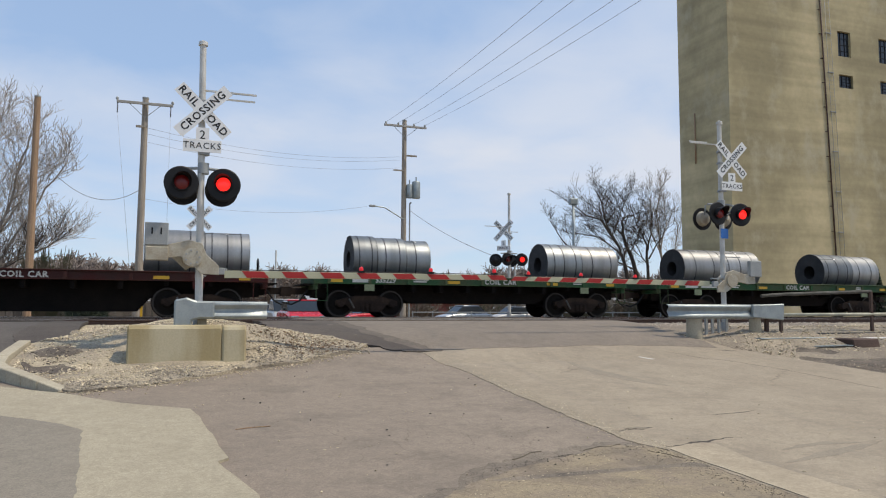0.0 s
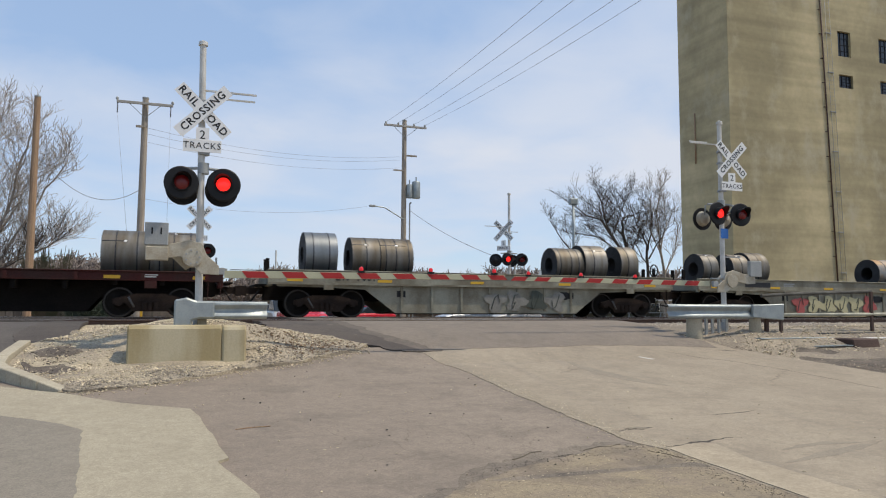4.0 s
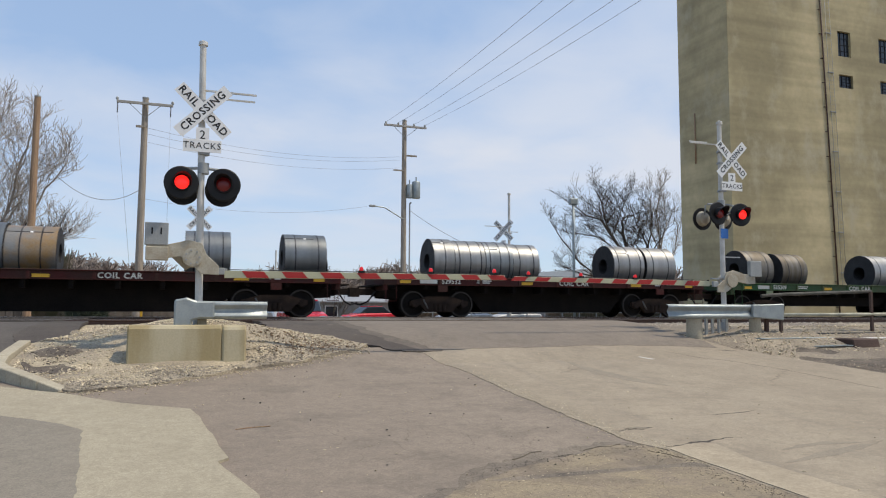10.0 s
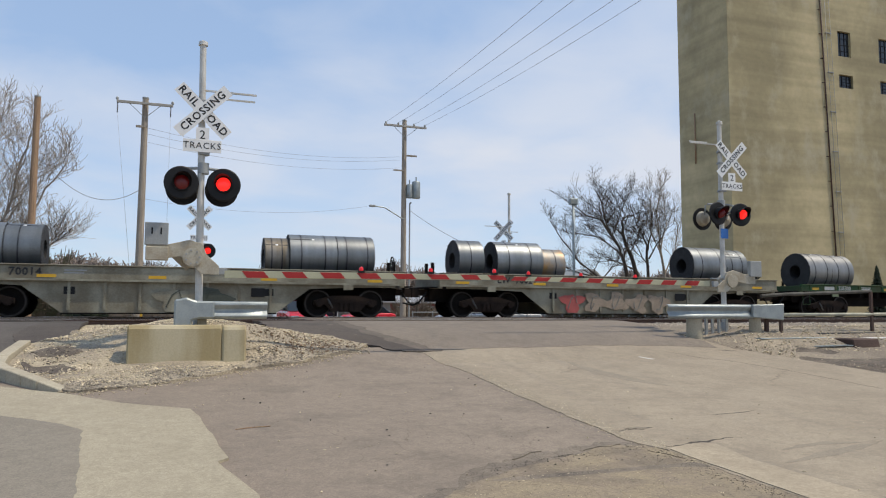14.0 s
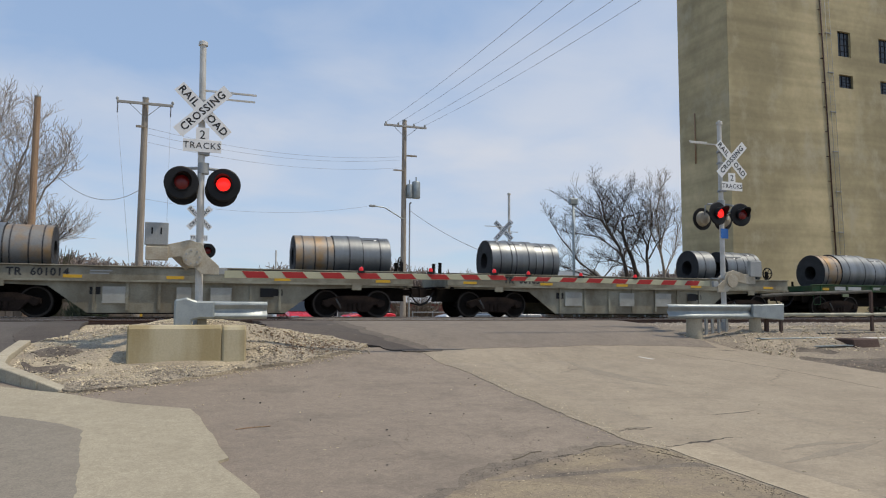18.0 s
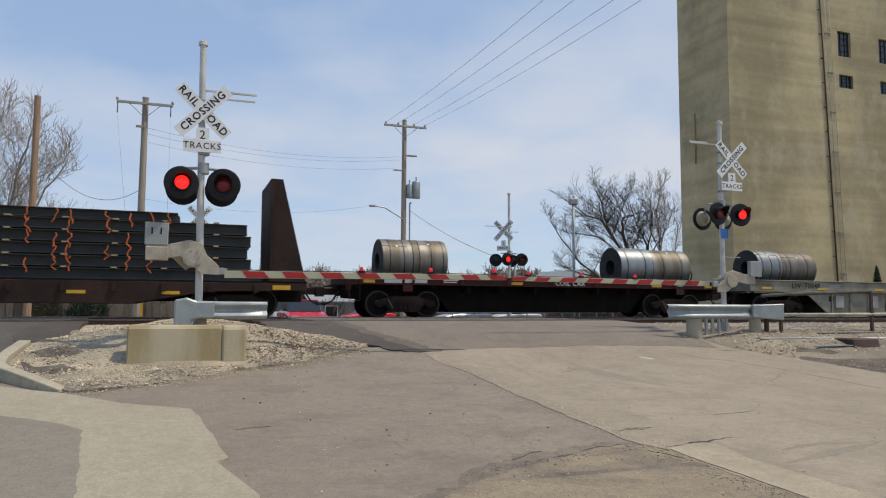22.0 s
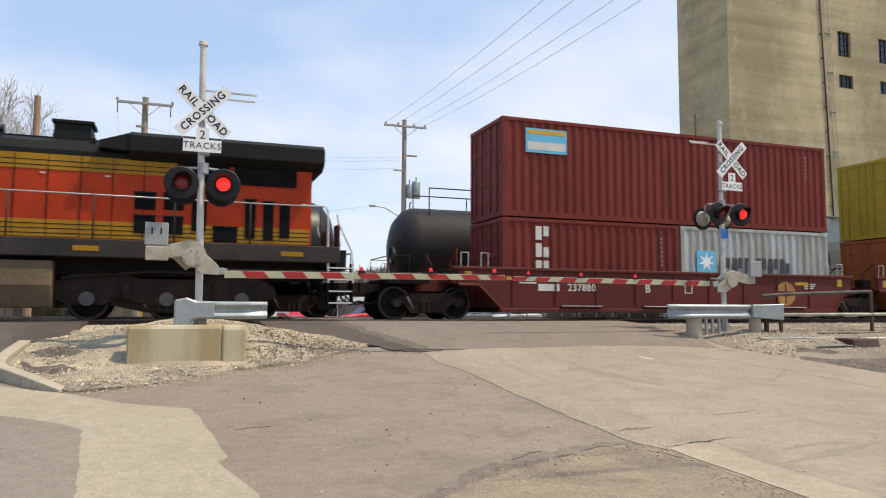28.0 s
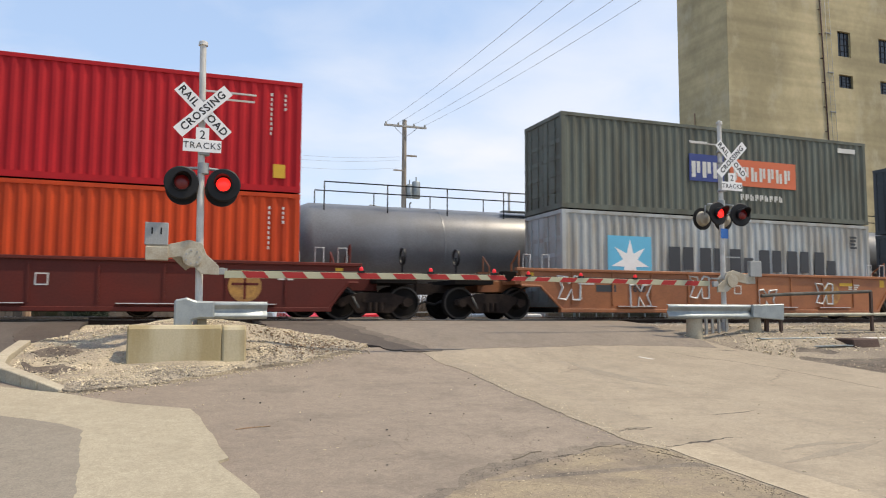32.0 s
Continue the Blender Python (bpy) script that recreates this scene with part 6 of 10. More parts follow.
# cars of the far train from the front of the clip to its end: kind, coupling places ahead and behind at t = 0, number, and the coils (start, end, radius, steel)
CONSIST = [
    ("green", 30.7, 16.7, "", [(19.1, 21.0, 0.82, S), (21.0, 23.0, 0.82, S), (26.5, 28.2, 0.82, B), (28.2, 29.8, 0.80, S)]),
    ("green", 16.7, 3.35, "535229", [(5.5, 6.35, 0.84, B), (6.35, 7.4, 0.82, B), (7.4, 8.3, 0.79, B), (12.9, 14.4, 0.82, B), (14.4, 16.0, 0.80, S)]),
    ("maroon", 3.35, -13.2, "", [(-10.9, -10.0, 0.73, Dk), (-10.0, -8.0, 0.84, B), (-8.0, -7.2, 0.70, B), (-1.1, 0.7, 0.82, S), (0.7, 2.1, 0.80, S)]),
    ("green", -13.2, -27.1, "535267", [(-25.1, -24.0, 0.84, B), (-24.0, -23.0, 0.83, B), (-23.0, -22.0, 0.80, B), (-18.2, -16.5, 0.83, B), (-16.5, -15.4, 0.83, B), (-15.4, -14.4, 0.80, B)]),
    ("white", -27.1, -42.8, "", [(-41.3, -40.5, 0.66, Dk), (-39.8, -38.9, 0.67, Dk), (-38.9, -37.9, 0.73, Dk), (-31.5, -30.5, 0.67, R), (-30.5, -29.5, 0.67, Dk), (-29.3, -28.3, 0.68, Dk)]),
    ("white", -42.8, -59.5, "LW  70017", [(-57.6, -56.5, 0.80, B), (-56.0, -55.0, 0.74, Dk), (-55.0, -53.8, 0.74, Dk), (-48.1, -46.9, 0.67, Dk), (-46.9, -45.9, 0.75, Dk), (-45.3, -44.5, 0.75, Dk)]),
    ("maroon", -59.5, -76.5, "", [(-73.8, -72.4, 0.80, Dk), (-72.4, -70.6, 0.80, B), (-63.8, -62.4, 0.78, Dk), (-62.4, -60.9, 0.78, Dk)]),
    ("white", -76.5, -91.9, "TR  601142", [(-90.2, -89.2, 0.74, Dk), (-88.6, -87.7, 0.75, Dk), (-87.7, -86.6, 0.75, Dk), (-80.8, -79.8, 0.74, Dk), (-79.8, -78.7, 0.74, Dk), (-78.1, -77.1, 0.72, Dk)]),
    ("green", -91.9, -106.0, "535310", [(-103.9, -103.0, 0.83, B), (-102.5, -101.5, 0.81, Dk), (-101.5, -100.5, 0.81, Dk), (-96.8, -94.9, 0.82, S), (-94.4, -93.3, 0.76, S)]),
    ("green", -106.0, -119.6, "535307", [(-117.6, -116.6, 0.84, B), (-116.1, -115.1, 0.82, Dk), (-115.1, -113.8, 0.82, B), (-110.7, -108.4, 0.84, S), (-108.0, -107.1, 0.82, B)]),
    ("green", -119.6, -133.4, "535309", [(-131.4, -130.0, 0.84, Dk), (-129.5, -128.1, 0.80, Dk), (-124.2, -122.7, 0.83, S), (-122.2, -120.8, 0.82, S)]),
    ("maroon", -133.4, -148.0, "529532", [(-145.3, -144.5, 0.84, S), (-144.5, -143.3, 0.82, S), (-143.3, -142.2, 0.82, B), (-142.2, -141.1, 0.79, S), (-137.9, -136.5, 0.83, S), (-136.4, -135.0, 0.82, S)]),
    ("maroon", -148.0, -164.2, "", [(-161.4, -160.1, 0.84, S), (-160.1, -158.6, 0.84, B), (-158.6, -157.2, 0.80, R), (-153.6, -152.2, 0.82, B), (-150.5, -149.1, 0.82, B)]),
    ("green", -164.2, -177.8, "535302", [(-175.7, -174.8, 0.80, S), (-174.8, -172.9, 0.84, S), (-169.0, -168.2, 0.80, B), (-168.2, -166.6, 0.83, B), (-166.6, -165.4, 0.80, B)]),
    ("green", -177.8, -191.3, "535300", [(-189.5, -188.2, 0.83, S), (-188.2, -186.9, 0.81, S), (-182.8, -181.9, 0.82, B), (-181.9, -180.1, 0.80, B), (-180.1, -179.1, 0.82, B)]),
    ("white", -191.3, -207.4, "LW  70029", [(-205.8, -204.8, 0.76, B), (-204.3, -202.4, 0.76, B), (-202.4, -201.4, 0.64, R), (-195.6, -193.9, 0.80, B), (-193.9, -192.8, 0.77, B)]),
    ("white", -207.4, -223.3, "LW  70014", [(-222.0, -221.0, 0.77, B), (-221.0, -220.1, 0.77, B), (-220.1, -219.1, 0.76, B), (-212.6, -211.8, 0.67, Dk), (-211.8, -210.2, 0.75, B), (-210.2, -208.9, 0.75, B)]),
    ("green", -223.3, -238.1, "", [(-236.2, -234.7, 0.82, B), (-234.7, -233.1, 0.80, B), (-228.4, -227.0, 0.82, S), (-227.0, -225.3, 0.80, B)]),
    ("green", -238.1, -252.2, "", [(-250.1, -249.1, 0.80, R), (-249.1, -247.3, 0.83, B), (-247.3, -246.2, 0.78, B), (-242.4, -241.2, 0.83, S), (-241.2, -239.6, 0.81, S)]),
    ("white", -252.2, -268.6, "TR  601055", [(-266.0, -265.2, 0.78, B), (-265.2, -264.2, 0.78, B), (-264.2, -263.2, 0.76, B), (-256.8, -255.9, 0.73, B), (-255.3, -254.4, 0.73, B), (-254.4, -253.5, 0.72, B)]),
    ("white", -268.6, -284.1, "TR  601014", [(-282.7, -281.6, 0.77, B), (-281.6, -280.3, 0.75, R), (-273.1, -271.8, 0.74, R), (-271.8, -270.8, 0.76, B), (-270.8, -269.8, 0.74, B)]),
    ("white", -284.1, -300.4, "LW  70033", [(-299.0, -297.6, 0.79, B), (-297.2, -295.9, 0.80, Dk), (-289.7, -288.2, 0.80, B), (-287.8, -286.6, 0.74, B)]),
    ("white", -300.4, -316.9, "LW  70048", [(-315.2, -313.9, 0.79, B), (-313.9, -312.0, 0.77, Dk), (-305.7, -304.5, 0.80, B), (-304.5, -303.4, 0.79, R), (-303.1, -302.2, 0.80, B)]),
    ("maroon", -316.9, -333.7, "", [(-331.6, -330.5, 0.80, Dk), (-330.5, -329.2, 0.80, Dk), (-322.0, -320.5, 0.80, B), (-320.5, -318.7, 0.78, Dk)]),
]
PINK, CREAM = mat("pink spray paint", (0.40, 0.09, 0.08), 0.7, 0, 0.1, 3, 0, 30), mat("cream spray paint", (0.50, 0.45, 0.26), 0.7, 0, 0.1, 3, 0, 30)
DARKSPRAY = mat("dark spray paint", (0.06, 0.07, 0.055), 0.7, 0, 0.2, 3, 0, 30)
GREYSPRAY = mat("faded grey tag", (0.24, 0.23, 0.20), 0.7, 0, 0.2, 3, 0, 30)
TANSPRAY = mat("faded tan spray", (0.34, 0.27, 0.2), 0.7, 0, 0.2, 3, 0, 30)
ARTS = {4: ([PINK, CREAM, CREAM, CREAM, CREAM, PINK, DARKSPRAY], -2.0, 6, 0.78), 5: ([GREYSPRAY, GREYSPRAY, DARKSPRAY], 0.2, 4, 0.8), 15: ([PINK, TANSPRAY, TANSPRAY, TANSPRAY, TANSPRAY, GREYSPRAY], -2.2, 5, 0.95),
        16: ([WHITECAR, DARKSPRAY], 0.0, 2, 1.1), 21: ([GREYSPRAY, DARKSPRAY], -2.0, 5, 0.62)}
for idx, (kind, front, back, number, load) in enumerate(CONSIST):
    mid, L = (front + back) / 2, front - back - (1.45 if kind != "white" else 1.25)
    if kind == "white":
        c, zb = belly_car(number, L, L / 2 - 1.95, ARTS.get(idx)), 1.30
    else:
        c, zb = sill_car(kind, L, L / 2 - (1.85 if kind == "green" else 2.1), number, ""), 1.16
    moving.append((c, mid, V1, Y1, 0.0))
    for s0, s1, r, steel_ in load:
        coil(s0 + 0.004, s1 - 0.004, r, zb if r > 0.7 else zb + 0.02, steel_)

# ------------------------------------------------------------------ bulkhead flat car with steel beams
fl = thing("bulkhead_flat_car", "rusty brown bulkhead flat car carrying steel beams", "freight wagon", None, "coil train")
FL0, FL1 = -356.6, -334.3
fm, fh = (FL0 + FL1) / 2, (FL1 - FL0) / 2
moving.append((fl, fm, V1, Y1, 0.0))
for s in (-1, 1):
    bm = bmesh.new()
    y = 1.42 * s
    prism(bm, [(-fh, 1.08), (-fh, 0.86), (-fh + 3.0, 0.80), (-fh + 5.2, 0.42), (fh - 5.2, 0.42), (fh - 3.0, 0.80), (fh, 0.86), (fh, 1.08)], min(y, y - 0.1 * s), max(y, y - 0.1 * s), "y")
    part("side_sill", bm, RUSTBROWN, fl, "", 0.01)
    for k in range(15):
        x = -fh + 1.6 + (2 * fh - 3.2) * k / 14
        boxes("stake_pocket", RUSTBROWN, fl, [(x - 0.06, x + 0.06, min(y, y + 0.07 * s), max(y, y + 0.07 * s), 0.78, 1.06)])
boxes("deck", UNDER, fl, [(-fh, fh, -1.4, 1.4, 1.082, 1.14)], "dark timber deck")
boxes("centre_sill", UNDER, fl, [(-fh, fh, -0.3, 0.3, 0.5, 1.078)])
for d in (-1, 1):
    x = d * (fh - 1.20)
    boxes("bulkhead", RUSTBROWN, fl, [(min(x, x + 0.14 * d), max(x, x + 0.14 * d), -1.42, 1.42, 1.142, 4.45)], "tall rusty bulkhead", 0.01)
    for s in (-1, 1):
        bm = bmesh.new()
        y = 1.42 * s
        prism(bm, [(x + 0.141 * d, 1.142), (x + 0.141 * d, 4.44), (x + 0.38 * d, 4.44), (x + 1.16 * d, 1.142)], min(y, y - 0.06 * s), max(y, y - 0.06 * s), "y")
        part("gusset", bm, RUSTBROWN, fl, "tapered side gusset")
    for yy in (-0.9, -0.3, 0.3, 0.9):
        boxes("rib", RUSTBROWN, fl, [(min(x + 0.142 * d, x + 0.32 * d), max(x + 0.142 * d, x + 0.32 * d), yy - 0.06, yy + 0.06, 1.142, 4.4)])
    coupler(fl, d * (fh + 0.05), d)
    truck(fl, d * (fh - 2.2))
    boxes("reflector", YELLOWM, fl, [(d * (fh - 0.8) - 0.28, d * (fh - 0.8) + 0.28, -1.43, -1.421, 0.88, 1.02)], "yellow reflective strip")
for k in range(6):
    x = -fh + 5.2 + k * 2.6
    boxes("reflector", YELLOWM, fl, [(x - 0.25, x + 0.25, -1.43, -1.421, 0.70, 0.80)], "yellow reflective strip")
words("IANR", 0.27, LETTER, fl, facing(-fh + 4.75, -1.424, 0.66), "reporting_mark", 0.001, 1.05)


def h_beam(bm, x0, x1, yc, z, w, h):
    """A rolled I-section lying along the car."""
    f, t = 0.022, 0.012
    prism(bm, [(yc - w / 2, z), (yc + w / 2, z), (yc + w / 2, z + f), (yc + t, z + f), (yc + t, z + h - f), (yc + w / 2, z + h - f), (yc + w / 2, z + h), (yc - w / 2, z + h), (yc - w / 2, z + h - f),
               (yc - t, z + h - f), (yc - t, z + f), (yc - w / 2, z + f)], x0, x1, "x")



rnd = random.Random(12)
for k, (a, b) in enumerate(((-fh + 1.95, -0.35), (-0.25, fh - 1.75))):
    st = thing("steel_beam_stack", "stack of dark steel beams with orange straps and timber blocks", "steel beams", None, "steel beam stacks")
    moving.append((st, fm, V1, Y1, 0.0))
    z = 1.145
    for layer, (h, inset) in enumerate(((0.32, -0.35), (0.32, 0.0), (0.32, 0.1), (0.32, 0.0), (0.32, 0.15), (0.27, 2.2))):
        a2, b2 = (a + (inset if k == 0 else 0.0), b - (inset if k == 1 else 0.0))
        for q in range(6 if layer < 5 else 4):
            yc = -1.05 + 0.42 * q if layer < 5 else -0.85 + 0.42 * q
            bm = bmesh.new()
            j = rnd.uniform(-0.12, 0.12)
            h_beam(bm, a2 + j, b2 + j * 0.3, yc, z, 0.38, h)
            part("steel_beam", bm, BEAM, st)
        for x in (a + 1.2, a + 2.8, a + 4.3, b - 4.0, b - 2.6, b - 1.1):
            if layer < 5:
                boxes("timber_block", DUNNAGE, st, [(x - 0.06, x + 0.10, -1.30, 1.15, z + h, z + h + 0.045)])
        z += h + (0.045 if layer < 5 else 0)
    for i, x in enumerate((a + 2.6, a + 3.0, a + 3.5, a + 4.3, a + 4.8, a + 5.6, a + 6.2) if k == 0 else (b - 6.3, b - 5.6, b - 5.2, b - 4.2, b - 3.6, b - 3.0, b - 2.5)):
        for lay in (1.55, 1.95, 2.3, 2.65, 2.98):
            if rnd.random() < 0.8:
                bm = bmesh.new()
                zz = lay + rnd.uniform(-0.05, 0.08)
                pts_ = [(x + rnd.uniform(-.05, .05), -1.27, zz + 0.20)]
                for q in range(4):
                    pts_.append((x + rnd.uniform(-.09, .09), -1.30 + rnd.uniform(-0.015, 0.015), zz + 0.10 - 0.11 * q))
                tube(bm, pts_, 0.016, 5)
                part("orange_strap", bm, ORANGESTRAP, st, "loose orange strap end")


# ------------------------------------------------------------------ covered hoppers
# dark outlet colour stands in for the shade below the long hopper's sill
OUTLET = mat("shade-dark outlet paint", (0.10, 0.095, 0.08), 0.8, 0, 0.2, 1.0, 0.1, 25, (0.06, 0.055, 0.046))
def hopper(front, back, paint, mark, number, bays, art, label, slope=1.55):
    L = front - back - 0.9
    h = L / 2
    c = thing("covered_hopper", label, "freight wagon", None, "covered hoppers")
    moving.append((c, (front + back) / 2, V1, Y1, 0.0))
    b = h - 0.35
    bm = bmesh.new()
    # body: rounded section drawn along the car, with sloped ends
    half = [(-1.40, 1.30), (-1.47, 1.7), (-1.515, 2.15), (-1.53, 2.6), (-1.525, 3.05), (-1.50, 3.5), (-1.46, 3.88), (-1.36, 4.10), (-1.1, 4.26), (-0.7, 4.37)]
    prof = half + [(0.0, 4.42)] + [(-y_, z_) for y_, z_ in half[::-1]]

    def reach(z):
        return b if z > 3.3 else b - slope * (3.3 - z) / 2.0

    rings = [[bm.verts.new((d * reach(z), y, z)) for y, z in prof] for d in (-1, 1)]
    n = len(prof)
    for i in range(n - 1):
        f = bm.faces.new((rings[0][i], rings[0][i + 1], rings[1][i + 1], rings[1][i]))
        f.smooth = True
    for r, rev in ((rings[0], 1), (rings[1], -1)):
        for i in range(n // 2):
            if n - 2 - i > i + 1:
                bm.faces.new((r[i], r[i + 1], r[n - 2 - i], r[n - 1 - i])[::rev])
            else:
                bm.faces.new((r[i], r[i + 1], r[n - 1 - i])[::rev])
    part("hopper_body", bm, paint, c, "smooth pale hopper body")
    for s in (-1, 1):
        y = 1.48 * s
        boxes("side_sill", paint, c, [(-h, h, min(y, y - 0.1 * s), max(y, y - 0.1 * s), 1.10, 1.34)], "", 0.012)
        boxes("roof_flange", paint, c, [(-b, b, min(y + 0.10 * s, y - 0.02 * s), max(y + 0.10 * s, y - 0.02 * s), 3.80, 3.90)])
        for k in range(5):
            x = -b + 0.9 + (2 * b - 1.8) * k / 4
            if k in (1, 3):
                boxes("rust_post", POLENEW, c, [(x - 0.045, x + 0.045, min(y + 0.06 * s, y), max(y + 0.06 * s, y), 1.34, 1.78)], "small brown bracket")
    boxes("roof_walk", WALKWAY, c, [(-h, h, -0.85, -0.35, 4.62, 4.66), (-h, h, 0.35, 0.85, 4.62, 4.66)], "grey roof walkway")
    for k in range(9):
        x = -b + 0.3 + (2 * b - 0.6) * k / 8
        boxes("walk_bracket", paint, c, [(x - 0.05, x + 0.05, -1.05, 1.05, 4.30, 4.618)])
    for k in range(bays):
        bm = bmesh.new()
        lathe(bm, [(4.38, 0.3), (4.54, 0.3), (4.58, 0.0)], "z", 14, (-b + (2 * b) * (k + 0.5) / bays, 0, 0))
        part("hatch", bm, paint, c)
    span = 2 * (b - slope) - 1.0
    for k in range(bays):
        xc = -span / 2 + span * (k + 0.5) / bays
        w = span / bays * 0.52
        bm = bmesh.new()
        top = [(-w, -1.3), (w, -1.3), (w, 1.3), (-w, 1.3)]
        bot = [(-0.38, -0.5), (0.38, -0.5), (0.38, 0.5), (-0.38, 0.5)]
        a = [bm.verts.new((xc + x, y, 1.30)) for x, y in top]
        q = [bm.verts.new((xc + x, y, 0.36)) for x, y in bot]
        for i in range(4):
            bm.faces.new((a[i], q[i], q[(i + 1) % 4], a[(i + 1) % 4]))
        bm.faces.new(q)
        bm.faces.new(a[::-1])
        part("outlet_hopper", bm, paint if mark else OUTLET, c, "sloped outlet hopper")
        boxes("outlet_gate", UNDER, c, [(xc - 0.55, xc + 0.55, -0.62, 0.62, 0.24, 0.358)])
    boxes("centre_sill", UNDER, c, [(-h, h, -0.3, 0.3, 0.72, 1.09)])
    for d in (-1, 1):
        coupler(c, d * (h - 0.15), d)
        truck(c, d * (h - 1.75))
        boxes("end_sill", paint, c, [(min(d * h, d * (h - 0.12)), max(d * h, d * (h - 0.12)), -1.375, 1.375, 1.04, 1.34)])
        for yy in (-1.42, 1.42):
            boxes("corner_post", paint, c, [(d * (h - 0.06) - 0.05, d * (h - 0.06) + 0.05, yy - 0.05, yy + 0.05, 1.342, 4.6)])
        for xo in (0.7,):
            ladder(c, d * (h - xo), -1.5, 0.55, 3.2, paint)
        for yy in (-1.2, 1.2):
            bm = bmesh.new()
            tube(bm, [(d * (h - 0.1), yy, 1.34), (d * (h - 1.8), yy, 3.0)], 0.05, 6)
            part("end_brace", bm, paint, c)
        boxes("end_ladder", paint, c, [(d * (h - 0.04) - 0.02, d * (h - 0.04) + 0.02, -1.3, -0.7, 1.5 + 0.32 * k, 1.53 + 0.32 * k) for k in range(10)])
    if mark:
        words(mark, 0.55, INK, c, facing(-3.42, -1.540, 3.13), "reporting_mark", 0.004, 1.18, bold=0.012)
        words(number, 0.55, INK, c, facing(-3.20, -1.540, 2.58), "car_number", 0.004, 1.15, bold=0.012)
    bars(c, -b + 2.0, -1.54, 2.2, 0.0 + 0.9, 0.04, 4, GREYSPRAY)
    boxes("data_panel", BLACK, c, [(b - 2.9, b - 2.4, -1.541, -1.53, 1.42, 1.62)])
    for x in (-b + 1.2, -1.5, 1.4, b - 1.9):
        boxes("reflector", YELLOWM, c, [(x, x + 0.5, -1.49, -1.481, 1.16, 1.25)], "yellow reflective strip")
    if art:
        fill, line, x0, z0, n, wd, tall = art
        rg = random.Random(n * 11 + int(wd * 100))
        for k in range(n):
            cx, zc = x0 + (k + 0.5) * wd, z0 + rg.uniform(-0.04, 0.04)
            pts = []
            for i in range(24):
                t = 2 * math.pi * i / 24
                r = 1.0 + 0.10 * math.sin(3 * t + 1.9 * k) + 0.07 * math.sin(5 * t + k)
                pts.append((cx + wd * 0.56 * r * math.copysign(abs(math.cos(t)) ** 0.5, math.cos(t)), zc + tall * 0.5 * r * math.copysign(abs(math.sin(t)) ** 0.5, math.sin(t))))
            bm = bmesh.new()
            prism(bm, pts, -1.546 - 0.002 * (k % 2), -1.50, "y")
            g = part("graffiti", bm, fill, c, "painted graffiti bubble")
            bm = bmesh.new()
            tube(bm, [(x, -1.550, z) for x, z in pts + pts[:1]], 0.022, 4)
            part("graffiti_outline", bm, line, g)
            bm = bmesh.new()
            tube(bm, [(cx - 0.2 * wd, -1.550, zc + tall * 0.18), (cx + 0.12 * wd, -1.550, zc + tall * (0.05 + 0.2 * (k % 2))), (cx - 0.05 * wd, -1.550, zc - tall * 0.28)], 0.018, 4)
            part("graffiti_stroke", bm, line, g)
    return c


SKY = mat("pale blue spray paint", (0.22, 0.40, 0.48), 0.7, 0, 0.1, 3, 0, 30)
WHITESP = mat("white spray paint", (0.6, 0.62, 0.6), 0.7, 0, 0.1, 3, 0, 30)
hopper(-357.2, -370.9, HOPPER, "MWCX", "300822", 2, (HOPPER, DARKSPRAY, -1.1, 1.88, 4, 0.48, 0.66), "pale sage covered hopper car with black lettering")
hopper(-370.9, -383.7, HOPPER, "MWCX", "301424", 2, (SKY, WHITESP, -2.6, 1.86, 4, 0.49, 1.05), "pale sage covered hopper car with blue graffiti")
long_hopper = hopper(-383.7, -402.6, HOPPER2, "", "", 4, None, "long light grey covered hopper car")
bars(long_hopper, -2.72, -1.531, 2.49, 1.3, 0.042, 8, INK)
bars(long_hopper, -0.95, -1.50, 1.75, 0.5, 0.2, 1, GREYSPRAY)


